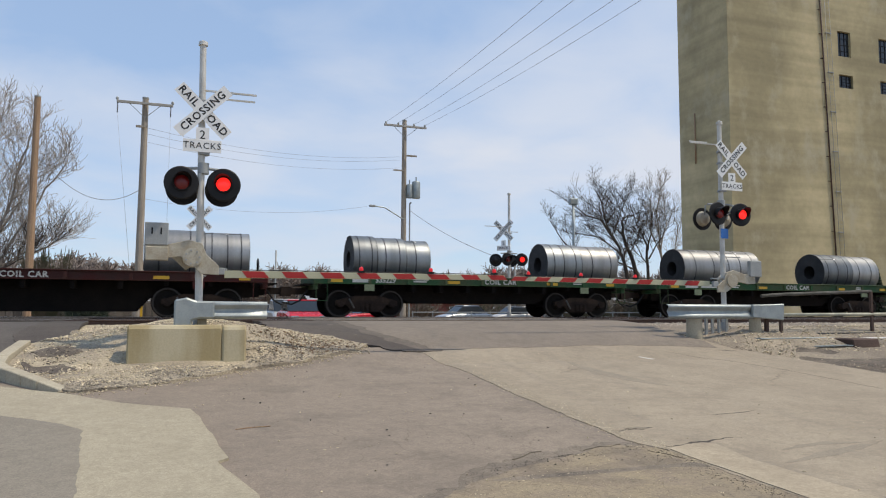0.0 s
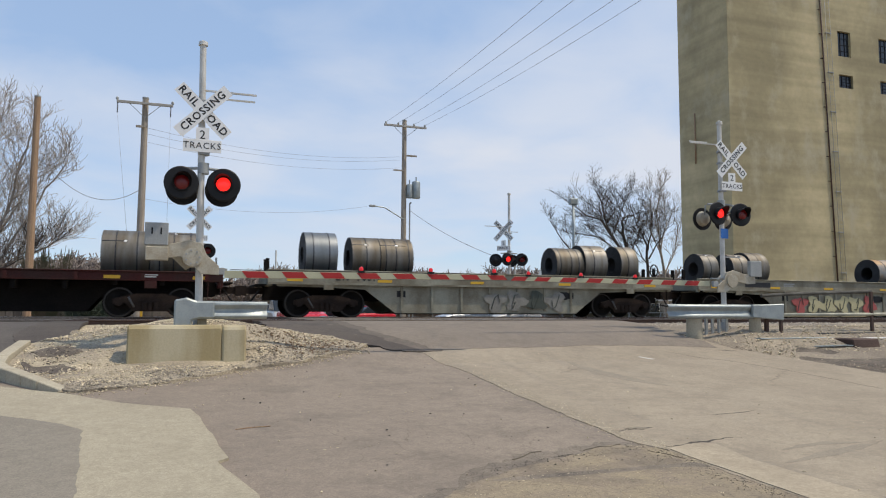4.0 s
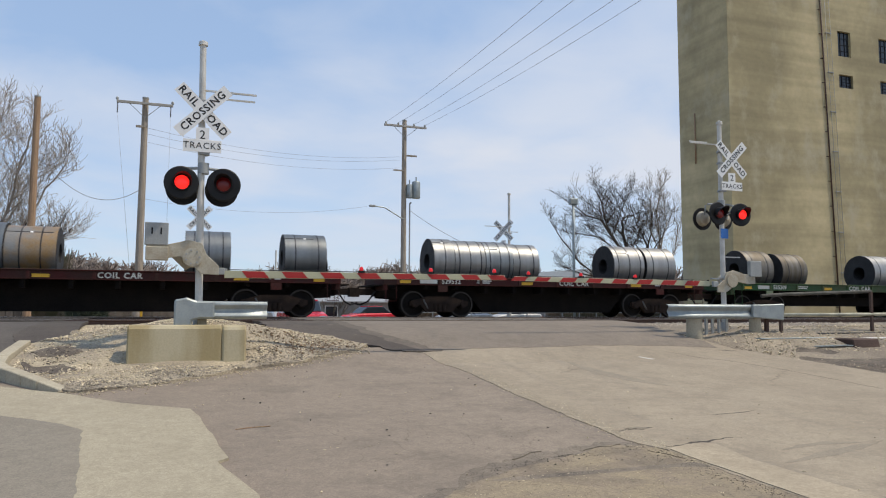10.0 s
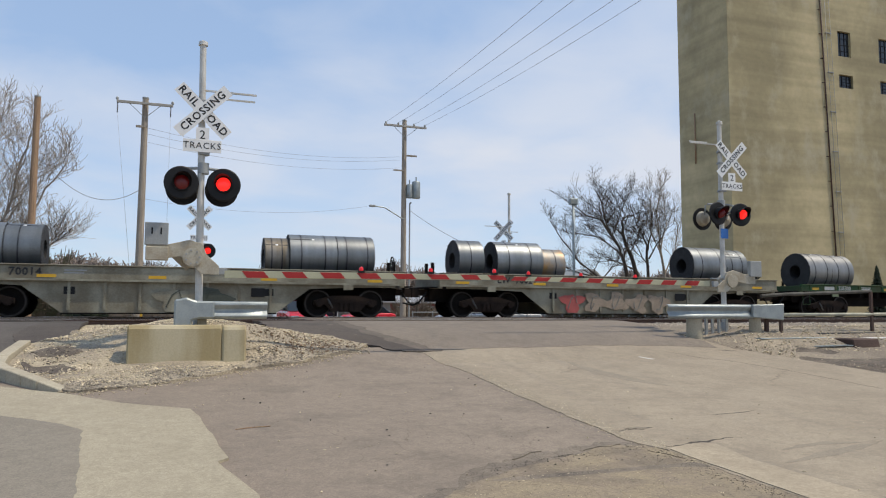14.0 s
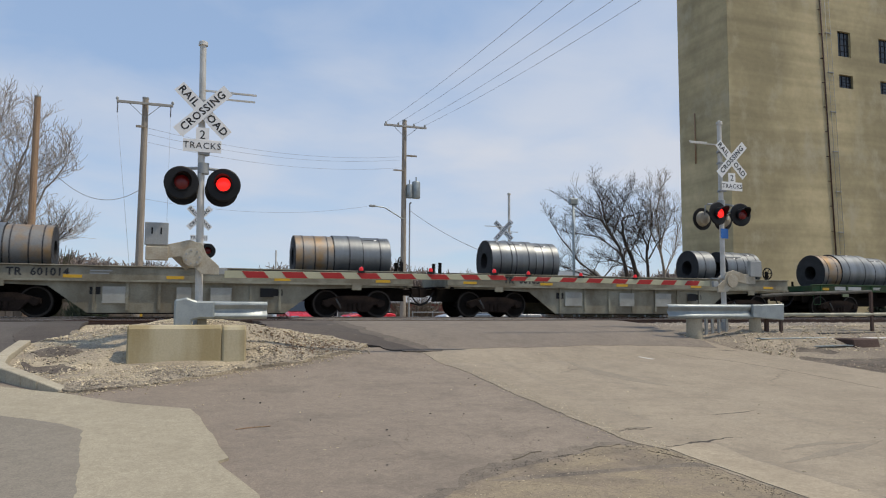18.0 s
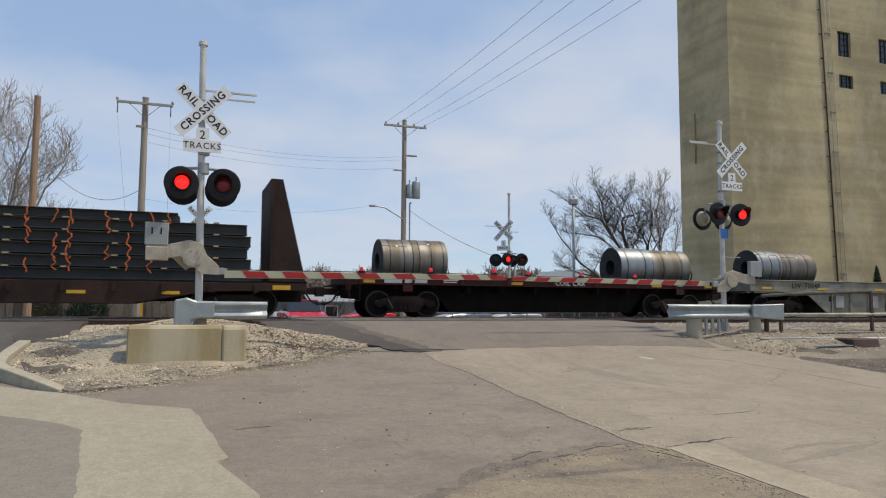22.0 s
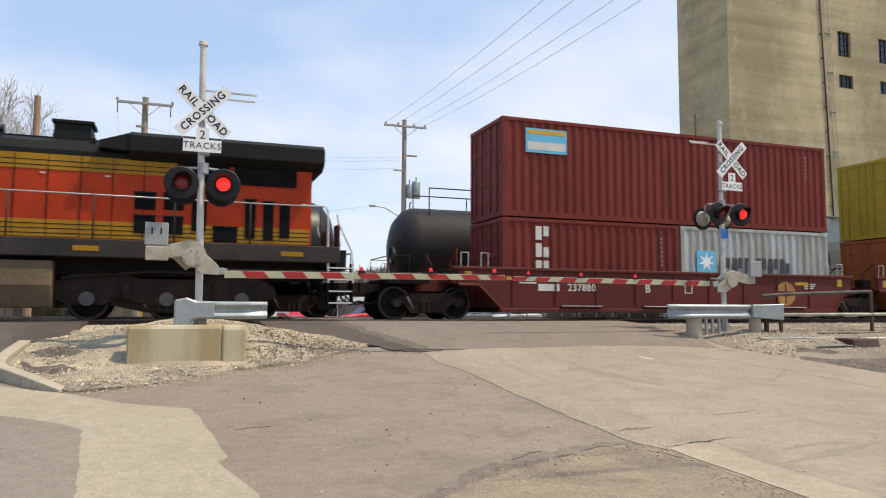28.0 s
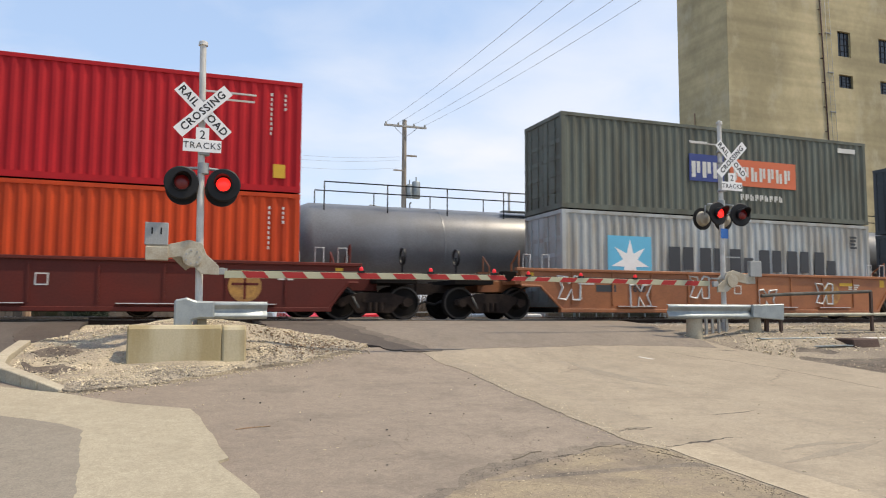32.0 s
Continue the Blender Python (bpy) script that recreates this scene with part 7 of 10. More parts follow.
# ------------------------------------------------------------------ tank cars
def tank(front, back, paint, number, label):
    L = front - back - 1.3
    h = L / 2
    c = thing("tank_car", label, "freight wagon", None, "tank cars")
    moving.append((c, (front + back) / 2, V1, Y1, 0.0))
    bm = bmesh.new()
    r, t = 1.50, h - 0.35
    lathe(bm, [(-t, 0.0), (-t + 0.06, 0.55), (-t + 0.22, 1.05), (-t + 0.5, 1.38), (-t + 0.8, r), (0, r + 0.01), (t - 0.8, r), (t - 0.5, 1.38), (t - 0.22, 1.05), (t - 0.06, 0.55), (t, 0.0)], "x", 36, (0, 0, 2.42))
    part("tank_shell", bm, paint, c)
    for x in (-h * 0.45, 0, h * 0.45):
        bm = bmesh.new()
        lathe(bm, [(x - 0.03, r + 0.004), (x - 0.03, r + 0.016), (x + 0.03, r + 0.016), (x + 0.03, r + 0.004)], "x", 36, (0, 0, 2.42), True)
        part("weld_band", bm, paint, c)
    bm = bmesh.new()
    lathe(bm, [(3.85, 0.5), (4.22, 0.5), (4.26, 0.0)], "z", 18)
    cyl(bm, (1.0, 0.1, 3.8), (1.0, 0.1, 4.12), 0.17, n=10)
    part("dome", bm, paint, c)
    boxes("top_platform", WALKWAY, c, [(-2.2, 2.2, -0.95, -0.6, 3.86, 3.9), (-2.2, 2.2, 0.6, 0.95, 3.86, 3.9)])
    for s in (-1, 1):
        bm = bmesh.new()
        y = 0.95 * s
        tube(bm, [(-t + 1.2, y, 4.55), (t - 1.2, y, 4.55)], 0.022, 6)
        n = 8
        for k in range(n + 1):
            x = -t + 1.2 + (2 * t - 2.4) * k / n
            tube(bm, [(x, y, 3.50), (x, y, 4.55)], 0.022, 6)
        part("safety_railing", bm, BLACK, c, "thin black safety railing")
    for d in (-1, 1):
        boxes("stub_sill", UNDER, c, [(min(d * h, d * (h - 3.6)), max(d * h, d * (h - 3.6)), -0.3, 0.3, 0.72, 1.08)])
        bm = bmesh.new()
        prism(bm, [(-1.35, 1.08), (1.35, 1.08), (1.2, 1.9), (0.6, 1.2), (-0.6, 1.2), (-1.2, 1.9)], min(d * (h - 2.0), d * (h - 1.7)), max(d * (h - 2.0), d * (h - 1.7)), "x")
        part("saddle", bm, UNDER, c)
        coupler(c, d * (h - 0.1), d)
        truck(c, d * (h - 1.85))
        boxes("end_platform", UNDER, c, [(min(d * h, d * (h - 0.7)), max(d * h, d * (h - 0.7)), -1.4, 1.4, 1.09, 1.13)])
        bm = bmesh.new()
        for y in (-1.4, 1.4):
            tube(bm, [(d * (h - 0.05), y, 1.1), (d * (h - 0.05), y, 2.1), (d * (h - 0.7), y, 2.1), (d * (h - 0.7), y, 1.1)], 0.02, 5)
        tube(bm, [(d * (h - 0.05), -1.4, 2.1), (d * (h - 0.05), 1.4, 2.1)], 0.02, 5)
        part("end_railing", bm, HANDRAIL if paint is TANKGREY else BLACK, c)
        ladder(c, d * (h - 0.4), -1.42, 0.5, 1.1, UNDER)
    ladder(c, 0.0, -1.52, 0.7, 3.8, BLACK)
    if number:
        words(number, 0.32, LETTER, c, facing(-h + 4.9, -1.452, 2.03, 0, 0), "car_number", 0.03, 1.2)
        bars(c, -h + 3.1, -1.44, 2.15, 0.85, 0.22, 1, LETTER, "reporting_mark_bar")
    boxes("reflector", YELLOWM, c, [(-h + 1.4, -h + 1.52, -1.44, -1.42, 1.14, 1.55), (h - 1.52, h - 1.4, -1.44, -1.42, 1.14, 1.55)], "yellow upright marker")
    return c


tank(-402.6, -424.4, TANKBROWN, "", "grimy dark brown tank car")
tank(-424.4, -447.3, TANKBLACK, "30594", "glossy black tank car")
tank(-447.3, -467.6, TANKGREY, "51966", "smooth grey tank car")
tank(-467.6, -489.6, TANKGREY, "", "smooth grey tank car")
tank(-489.6, -511.0, TANKGREY, "", "smooth grey tank car")
tank(-511.0, -532.4, TANKBLACK, "", "glossy black tank car")

# ------------------------------------------------------------------ locomotives of the near train
TRUCK3 = truck_mesh(1.75)


def hull(bm, pts):
    """The convex solid over pts."""
    vs = [bm.verts.new(p) for p in pts]
    res = bmesh.ops.convex_hull(bm, input=vs)
    bmesh.ops.delete(bm, geom=[g for g in res["geom_interior"] if isinstance(g, bmesh.types.BMVert)], context="VERTS")


def both(*pts):
    """Each point and its mirror across the middle of the car."""
    return [q for x, y, z in pts for q in ((x, y, z), (x, -y, z))]


def name_shape(parent, x, z0, w, h, y, m, lean=0.0, low=False, name="name_block"):
    """One plain shape of a painted name: a full bar and a shorter one beside it."""
    def at(u, v):
        return (x + u * w + lean * v, z0 + v * h)
    b = part(name, (lambda q: (prism(q, [at(0, 0), at(0.46, 0), at(0.46, 1), at(0, 1)], y - 0.004, y, "y"), q)[1])(bmesh.new()), m, parent, "plain painted name bar")
    v0, v1 = (0.0, 0.72) if low else (0.28, 1.0)
    bm = bmesh.new()
    prism(bm, [at(0.60, v0), at(1.0, v0), at(1.0, v1), at(0.60, v1)], y - 0.004, y, "y")
    part("short_bar", bm, m, b)
    return b


FRAMEGREY = mat("sooty frame paint", (0.030, 0.027, 0.024), 0.75, 0, 0.25, 1.5, 0.1, 30, (0.048, 0.043, 0.037), 0.6, spec=0.2)
TANKDARK = mat("sooty brown fuel tank", (0.050, 0.030, 0.023), 0.8, 0, 0.2, 0.8, 0.1, 25, (0.034, 0.022, 0.018), spec=0.2)
NONSKID = mat("grey non-skid coating", (0.10, 0.10, 0.10), 0.9, 0, 0.15, 3, 0.3, 60)
HEADLAMP = glow("lit headlamp", (1.0, 0.82, 0.5), 1.6, (0.6, 0.6, 0.55))
# awning in a brighter orange than the cab
AWNING = mat("brighter orange awning", (0.62, 0.11, 0.03), 0.6, 0, 0.08, 1.5, 0.02, 30, (0.52, 0.085, 0.025), spec=0.25)


def loco(s_mid, number, wedge):
    c = thing("locomotive", "orange and black diesel locomotive with yellow bands, weathered" if wedge else "orange, yellow and black diesel locomotive with sooty radiators", "locomotive", None, "locomotives")
    moving.append((c, s_mid - V2 * 28, V2, Y2, 0.0))
    H, D, HW = 10.9, 1.88, 1.15
    boxes("frame", FRAMEGREY, c, [(-H, H, -1.50, 1.50, 1.46, D)], "sooty frame with walkway", 0.02)
    boxes("lower_frame", UNDER, c, [(-H + 0.4, H - 0.4, -1.1, 1.1, 1.05, 1.458)])
    bm = bmesh.new()
    prism(bm, [(-HW, D), (-HW, 3.96), (-1.0, 4.20), (-0.6, 4.35), (0.6, 4.35), (1.0, 4.20), (HW, 3.96), (HW, D)], -5.755, 10.2, "x")
    hood = part("engine_hood", bm, ORANGE, c, "orange engine hood with a dark roof", 0.01)
    hood.data.materials.append(LOCODARK)
    for f in hood.data.polygons:
        if f.center.z > 3.97 and abs(f.normal.x) < 0.5:
            f.material_index = 1
    y0 = -HW - 0.002

    def side(name, x0, x1, z0, z1, m, th=0.012, lab="", half=HW):
        """The same flat piece on both flanks."""
        for s in (-1, 1):
            y = s * (half + 0.002)
            boxes(name, m, c, [(x0, x1, min(y, y + s * th), max(y, y + s * th), z0, z1)], lab)

    side("lower_yellow_band", -5.7, 10.15, 1.93, 2.33, LOCOYEL)
    side("upper_yellow_band", -5.0 if wedge else -5.7, 6.87, 3.50, 3.86, LOCOYEL)
    side("dark_band", -5.7, 10.15, 3.865, 3.98, LOCODARK)
    for zz in (2.00, 2.11, 2.22):
        side("pinstripe", -5.7, 10.15, zz, zz + 0.020, LOCODARK, 0.016)
    for zz in (3.58, 3.70):
        side("pinstripe", -5.7, 6.87, zz, zz + 0.020, LOCODARK, 0.016)
    for k in range(17):
        x = -4.9 + 0.69 * k
        side("door_seam", x, x + 0.014, 1.93, 3.86, LOCODARK, 0.018)
    for k in range(9):
        x = -3.0 + 1.38 * k
        side("door_latch", x, x + 0.12, 3.40, 3.43, LETTER, 0.022)
    side("equipment_door", -5.2, -3.62, 2.52, 3.44, ORANGE, 0.04, "raised orange equipment door")
    side("side_grille", -4.47, -3.75, 2.59, 3.36, GRILLE, 0.05, "black louvred grille")
    for a, b2, z0, z1 in ((5.95, 6.42, 2.08, 2.50), (5.95, 6.42, 2.66, 3.06), (6.61, 7.06, 2.08, 2.50), (6.61, 7.06, 2.68, 3.07), (7.26, 7.60, 2.18, 2.95), (7.77, 8.35, 1.93, 2.30), (8.53, 8.78, 2.04, 3.02), (8.98, 9.23, 2.03, 2.99), (9.39, 9.64, 2.08, 2.92)):
        side("vent", a, b2, z0, z1, GRILLE, 0.03, "black vent opening")
        side("vent_lip", a - 0.03, b2 + 0.03, z1, z1 + 0.03, LOCODARK, 0.05)
    for a, b2 in ((6.91, 8.14), (8.25, 9.80)):
        side("radiator_side_grille", a, b2, 3.40, 3.83, GRILLE, 0.06, "black radiator grille")
    # flared radiator section
    bm = bmesh.new()
    prism(bm, [(-1.5, 4.02), (-1.5, 4.40), (-1.32, 4.50), (1.32, 4.50), (1.5, 4.40), (1.5, 4.02), (1.18, 3.84), (-1.18, 3.84)], 5.80, 10.47, "x")
    part("radiator_housing", bm, LOCODARK, c, "dark flared radiator housing", 0.015)
    bm = bmesh.new()
    prism(bm, [(5.15, 4.06), (5.15, 4.22), (5.798, 4.44), (5.798, 4.02)], -1.46, 1.46, "y")
    part("radiator_fairing", bm, LOCODARK, c)
    boxes("brake_housing", LOCODARK, c, [(-3.44, 0.16, -1.35, 1.35, 3.90, 4.60)], "dark dynamic brake housing", 0.02)
    boxes("blower_housing", LOCODARK, c, [(-5.72, -3.45, -1.30, 1.30, 3.88, 4.56)], "", 0.02)
    side("brake_panel", -2.0, -0.5, 3.98, 4.52, GRILLE, 0.01, "", 1.35)
    for s in (-1, 1):
        for x in (-5.02, -4.30, -4.16, -3.56):
            boxes("blower_post", GREYBOX, c, [(x, x + 0.05, min(s * 1.302, s * 1.33), max(s * 1.302, s * 1.33), 3.92, 4.5)])
        for a, b2 in ((-4.96, -4.32), (-4.08, -3.58)):
            for k in range(5):
                z = 3.95 + 0.11 * k
                boxes("louvre", GRILLE, c, [(a, b2, min(s * 1.302, s * 1.322), max(s * 1.302, s * 1.322), z, z + 0.07)])
        bm = bmesh.new()
        tube(bm, [(-5.7, s * 1.36, 4.42), (-3.5, s * 1.36, 4.40)], 0.016, 5)
        part("roof_grab_rail", bm, GALV, c)
    boxes("roof_deck", LOCODARK, c, [(0.2, 5.1, -0.55, 0.55, 4.355, 4.40)])
    for x in (0.9, 2.9, 4.9):
        boxes("lifting_lug", LOCODARK, c, [(x, x + 0.12, -0.95, -0.80, 4.24, 4.36)])
    bm = bmesh.new()
    hull(bm, both((4.0, 0.42, 4.35), (4.9, 0.42, 4.35), (4.05, 0.38, 4.82), (4.85, 0.38, 4.82)))
    part("exhaust_chimney", bm, LOCODARK, c, "dark exhaust stack", 0.02)
    boxes("chimney_rim", LOCODARK, c, [(3.98, 4.92, -0.44, 0.44, 4.80, 4.88)], "", 0.01)
    bm = bmesh.new()
    for k, yy in enumerate((-0.25, 0.0, 0.25)):
        cyl(bm, (2.1, yy, 4.62 + 0.03 * k), (2.65 + 0.1 * k, yy, 4.62 + 0.03 * k), 0.05, 0.12, 8)
    box(bm, 2.25, 2.35, -0.35, 0.35, 4.34, 4.6)
    part("air_horn", bm, BLACK, c)
    # cab and tapered nose
    bm = bmesh.new()
    prism(bm, [(-9.40, D), (-9.40, 3.42), (-8.33, 3.80), (-8.29, 4.30), (-8.20, 4.50), (-5.76, 4.57), (-5.76, D)], -1.45, 1.45, "y")
    part("cab", bm, ORANGE, c, "orange wide cab", 0.035)
    bm = bmesh.new()
    prism(bm, [(-1.40, 4.50), (-1.22, 4.66), (-0.6, 4.76), (0.6, 4.76), (1.22, 4.66), (1.40, 4.50)], -8.28, -5.80, "x")
    part("cab_roof", bm, ORANGE, c, "orange arched cab roof", 0.02)
    boxes("roof_hatch", ORANGE, c, [(-7.75, -6.75, -0.5, 0.5, 4.762, 4.86)], "", 0.03)
    boxes("air_conditioner", LOCODARK, c, [(-6.55, -5.95, -0.45, 0.45, 4.762, 4.84)], "", 0.03)
    bm = bmesh.new()
    tube(bm, [(-8.0, -0.4, 4.74), (-7.9, -0.4, 4.92), (-7.3, -0.4, 4.94), (-7.2, -0.4, 4.86)], 0.018, 5)
    part("roof_antenna_rail", bm, LOCODARK, c)
    bm = bmesh.new()
    hull(bm, both((-9.395, 1.448, D + 0.004), (-9.395, 1.448, 3.41), (-10.45, 0.72, D + 0.004), (-10.45, 0.72, 3.40), (-10.30, 0.66, 3.58), (-9.2, 0.85, 3.70)))
    part("nose", bm, ORANGE, c, "orange tapered nose", 0.03)
    bm = bmesh.new()
    hull(bm, both((-10.24, 0.58, 3.62), (-9.38, 1.12, 3.62), (-8.46, 1.30, 3.88), (-8.46, 1.30, 3.78), (-10.24, 0.58, 3.50), (-9.2, 0.6, 3.76)))
    part("nose_top", bm, NONSKID, c, "grey non-skid nose top")
    bm = bmesh.new()
    hull(bm, both((-9.39, 1.456, D + 0.006), (-9.39, 1.456, 2.02), (-10.456, 0.726, D + 0.006), (-10.456, 0.726, 2.34)))
    part("nose_skirt", bm, LOCODARK, c, "black lower nose")
    bm = bmesh.new()
    hull(bm, both((-9.392, 1.460, 2.03), (-9.392, 1.460, 2.10), (-10.458, 0.729, 2.345), (-10.458, 0.729, 2.40)))
    part("nose_stripe", bm, LOCOYEL, c, "yellow nose stripe")
    bm = bmesh.new()
    hull(bm, both((-8.25, 1.43, 3.80), (-8.62, 0.10, 3.80), (-8.25, 1.43, 4.34), (-8.52, 0.10, 4.46), (-8.15, 0.10, 4.52)))
    part("cab_front", bm, ORANGE, c, "orange cab front")
    for s in (-1, 1):
        bm = bmesh.new()
        edge = [(-8.375, 1.31, 3.89), (-8.655, 0.17, 3.89), (-8.345, 1.29, 4.27), (-8.575, 0.17, 4.38)]
        hull(bm, [(x + d, s * y, z) for x, y, z in edge for d in (0.0, 0.08)])
        ws = part("windscreen", bm, GLASS, c, "dark windscreen pane")
        bm = bmesh.new()
        tube(bm, [(-8.70, s * 0.35, 3.84), (-8.56, s * 0.75, 4.20)], 0.012, 4)
        part("wiper", bm, BLACK, ws)
    bm = bmesh.new()
    hull(bm, both((-8.90, 0.95, 4.42), (-8.86, 0.95, 4.66), (-8.26, 1.28, 4.40), (-8.26, 1.26, 4.68), (-8.26, 0.5, 4.75)))
    part("brow", bm, ORANGE, c, "orange brow over the windscreen", 0.02)
    for s in (-1, 1):
        bm = bmesh.new()
        hull(bm, [(-8.915 + q, s * y, z) for y, z in ((0.90, 4.46), (0.30, 4.46), (0.90, 4.62), (0.30, 4.62)) for q in (0.0, 0.05)])
        nb = part("number_board", bm, BLACK, c, "dark number board")
        if number:
            words(number, 0.15, LETTER, nb, facing(-8.918, s * 0.60, 4.54, -90), "board_number", 0.001)
    panes = ((-7.92, -7.52), (-7.45, -6.72), (-6.62, -6.14)) if wedge else ((-8.0, -7.55), (-7.45, -6.72), (-6.42, -5.98))
    zw0, zw1 = (3.76, 4.33) if wedge else (3.62, 4.30)
    for s in (-1, 1):
        y = s * 1.452
        for a, b2 in panes:
            wv = boxes("side_window", GLASS, c, [(a, b2, min(y, y + s * 0.010), max(y, y + s * 0.010), zw0, zw1)], "dark cab side window")
            lo_, hi_ = min(y, y + s * 0.03), max(y, y + s * 0.03)
            boxes("window_frame", GREYBOX, wv, [(a - 0.035, a, lo_, hi_, zw0 - 0.035, zw1 + 0.035), (b2, b2 + 0.035, lo_, hi_, zw0 - 0.035, zw1 + 0.035), (a, b2, lo_, hi_, zw1, zw1 + 0.035), (a, b2, lo_, hi_, zw0 - 0.035, zw0)])
        bm = bmesh.new()
        prism(bm, [(s * 1.452, 4.44), (s * 1.84, 4.27), (s * 1.84, 4.30), (s * 1.452, 4.48)], -8.22, -6.2, "x")
        part("sunshade", bm, AWNING, c, "pale orange window awning")
        boxes("mirror", BLACK, c, [(-8.14, -8.08, min(s * 1.5, s * 1.72), max(s * 1.5, s * 1.72), 3.80, 4.12)])
    side("lower_yellow_band", -9.36, -5.78, 1.97, 2.31, LOCOYEL, 0.012, "", 1.45)
    for zz in (2.04, 2.13, 2.22):
        side("pinstripe", -9.36, -5.78, zz, zz + 0.018, LOCODARK, 0.016, "", 1.45)
    side("cab_vent", -7.28, -6.74, 1.93, 2.54, GRILLE, 0.03, "black cab vent", 1.45)
    side("cab_seam", -8.0, -7.985, 2.31, 3.7, LOCODARK, 0.006, "", 1.45)
    side("cab_seam", -6.02, -6.005, 2.31, 4.4, LOCODARK, 0.006, "", 1.45)
    side("cab_seam", -8.0, -6.0, 2.60, 2.612, LOCODARK, 0.006, "", 1.45)
    # walkway rails and steps
    for s in (-1, 1):
        yy = 1.46 * s
        bm = bmesh.new()
        tube(bm, [(-5.6, yy, 2.95), (10.45, yy, 2.90)], 0.02, 6)
        part("handrail", bm, GALV if not wedge else FRAMEGREY, c, "thin walkway handrail")
        for k in range(10):
            x = -5.5 + 15.9 * k / 9
            bm = bmesh.new()
            tube(bm, [(x, yy, D), (x, yy, 2.93)], 0.022 if not wedge else 0.035, 6)
            part("handrail_post", bm, FRAMEGREY, c)
        for nm, pts in (("front", [[(-11.12, 2.60), (-11.0, 2.72), (-10.75, 2.70), (-10.38, 1.95), (-10.38, 0.95)], [(-10.05, 2.76), (-10.05, 2.36), (-9.68, 1.80), (-9.66, 0.95)]]),
                        ("rear", [[(9.9, 2.92), (10.50, 2.92), (10.58, 2.80), (10.61, 0.95)], [(10.82, 2.72), (10.86, 2.50), (11.22, 1.75), (11.26, 0.95)]])):
            for line in pts:
                bm = bmesh.new()
                tube(bm, [(x, yy, z) for x, z in line], 0.024, 6)
                part("step_handrail", bm, HANDRAIL, c, "white step handrail")
            a, b2 = (-10.36, -9.68) if nm == "front" else (10.63, 11.24)
            ys_ = (min(yy - 0.36 * s, yy), max(yy - 0.36 * s, yy))
            for k in range(4):
                st = boxes("step", UNDER, c, [(a, b2, *ys_, 0.42 + 0.3 * k, 0.45 + 0.3 * k)])
                boxes("step_edge", HANDRAIL, st, [(a, b2, min(yy, yy + 0.012 * s), max(yy, yy + 0.012 * s), 0.42 + 0.3 * k, 0.455 + 0.3 * k)], "white step edge")
            for q in (a - 0.03, b2):
                boxes("step_side", UNDER, c, [(q, q + 0.03, *ys_, 0.38, 1.455)])
    for k in range(9):
        x = -9.4 + 2.35 * k
        side("frame_marker", x, x + 0.55, 1.60, 1.72, LOCOYEL, 0.008, "yellow reflective strip", 1.50)
    bm = bmesh.new()
    prism(bm, [(-1.42, 1.36), (-1.46, 0.80), (-1.25, 0.28), (1.25, 0.28), (1.46, 0.80), (1.42, 1.36)], -3.45, 4.30, "x")
    part("fuel_tank", bm, TANKDARK if wedge else LOCOGREY, c, "grimy fuel tank", 0.03)
    for s in (-1, 1):
        bm = bmesh.new()
        cyl(bm, (-3.3, s * 1.3, 1.42), (1.5, s * 1.3, 1.42), 0.12, n=10)
        part("air_reservoir", bm, UNDER, c)
    for d in (-1, 1):
        t = truck(c, d * 6.75, (-1.75, 0.0, 1.75), TRUCK3)
        for s in (-1, 1):
            bm = bmesh.new()
            prism(bm, [(-2.6, 0.58), (-2.55, 0.82), (-2.1, 1.06), (-1.0, 1.12), (-0.6, 0.98), (0.6, 0.98), (1.0, 1.12), (2.1, 1.06), (2.55, 0.82), (2.6, 0.58), (2.1, 0.36), (1.4, 0.36), (1.1, 0.52), (0.4, 0.36), (-0.4, 0.36), (-1.1, 0.52), (-1.4, 0.36), (-2.1, 0.36)], min(s * 1.0, s * 1.16), max(s * 1.0, s * 1.16), "y")
            sf = part("side_frame", bm, TRUCKST, t, "heavy three-axle side frame")
            for k in (-1.75, 0.0, 1.75):
                bm = bmesh.new()
                cyl(bm, (k, s * 1.0, 0.5), (k, s * 1.22, 0.5), 0.17, n=12)
                cyl(bm, (k, s * 1.22, 0.5), (k, s * 1.25, 0.5), 0.07, n=8)
                part("axle_box", bm, GREYSTEEL, sf)
            for k in (-0.9, 0.9):
                bm = bmesh.new()
                cyl(bm, (k, s * 1.18, 0.45), (k, s * 1.18, 0.9), 0.11, n=8)
                part("spring", bm, TRUCKST, sf)
            bm = bmesh.new()
            tube(bm, [(-2.3, s * 1.24, 0.98), (-0.3, s * 1.24, 1.16), (2.3, s * 1.24, 1.10)], 0.03, 5)
            part("sand_pipe", bm, TRUCKST, sf)
        coupler(c, d * (H + 0.05), d)
        bm = bmesh.new()
        prism(bm, [(-1.3, 0.95), (1.3, 0.95), (1.0, 0.28), (-1.0, 0.28)], min(d * (H + 0.02), d * (H - 0.1)), max(d * (H + 0.02), d * (H - 0.1)), "x")
        part("plough", bm, LOCODARK, c)
        boxes("anticlimber", LOCODARK, c, [(min(d * (H + 0.002), d * (H + 0.28)), max(d * (H + 0.002), d * (H + 0.28)), -0.95, 0.95, 1.3, 1.84)])
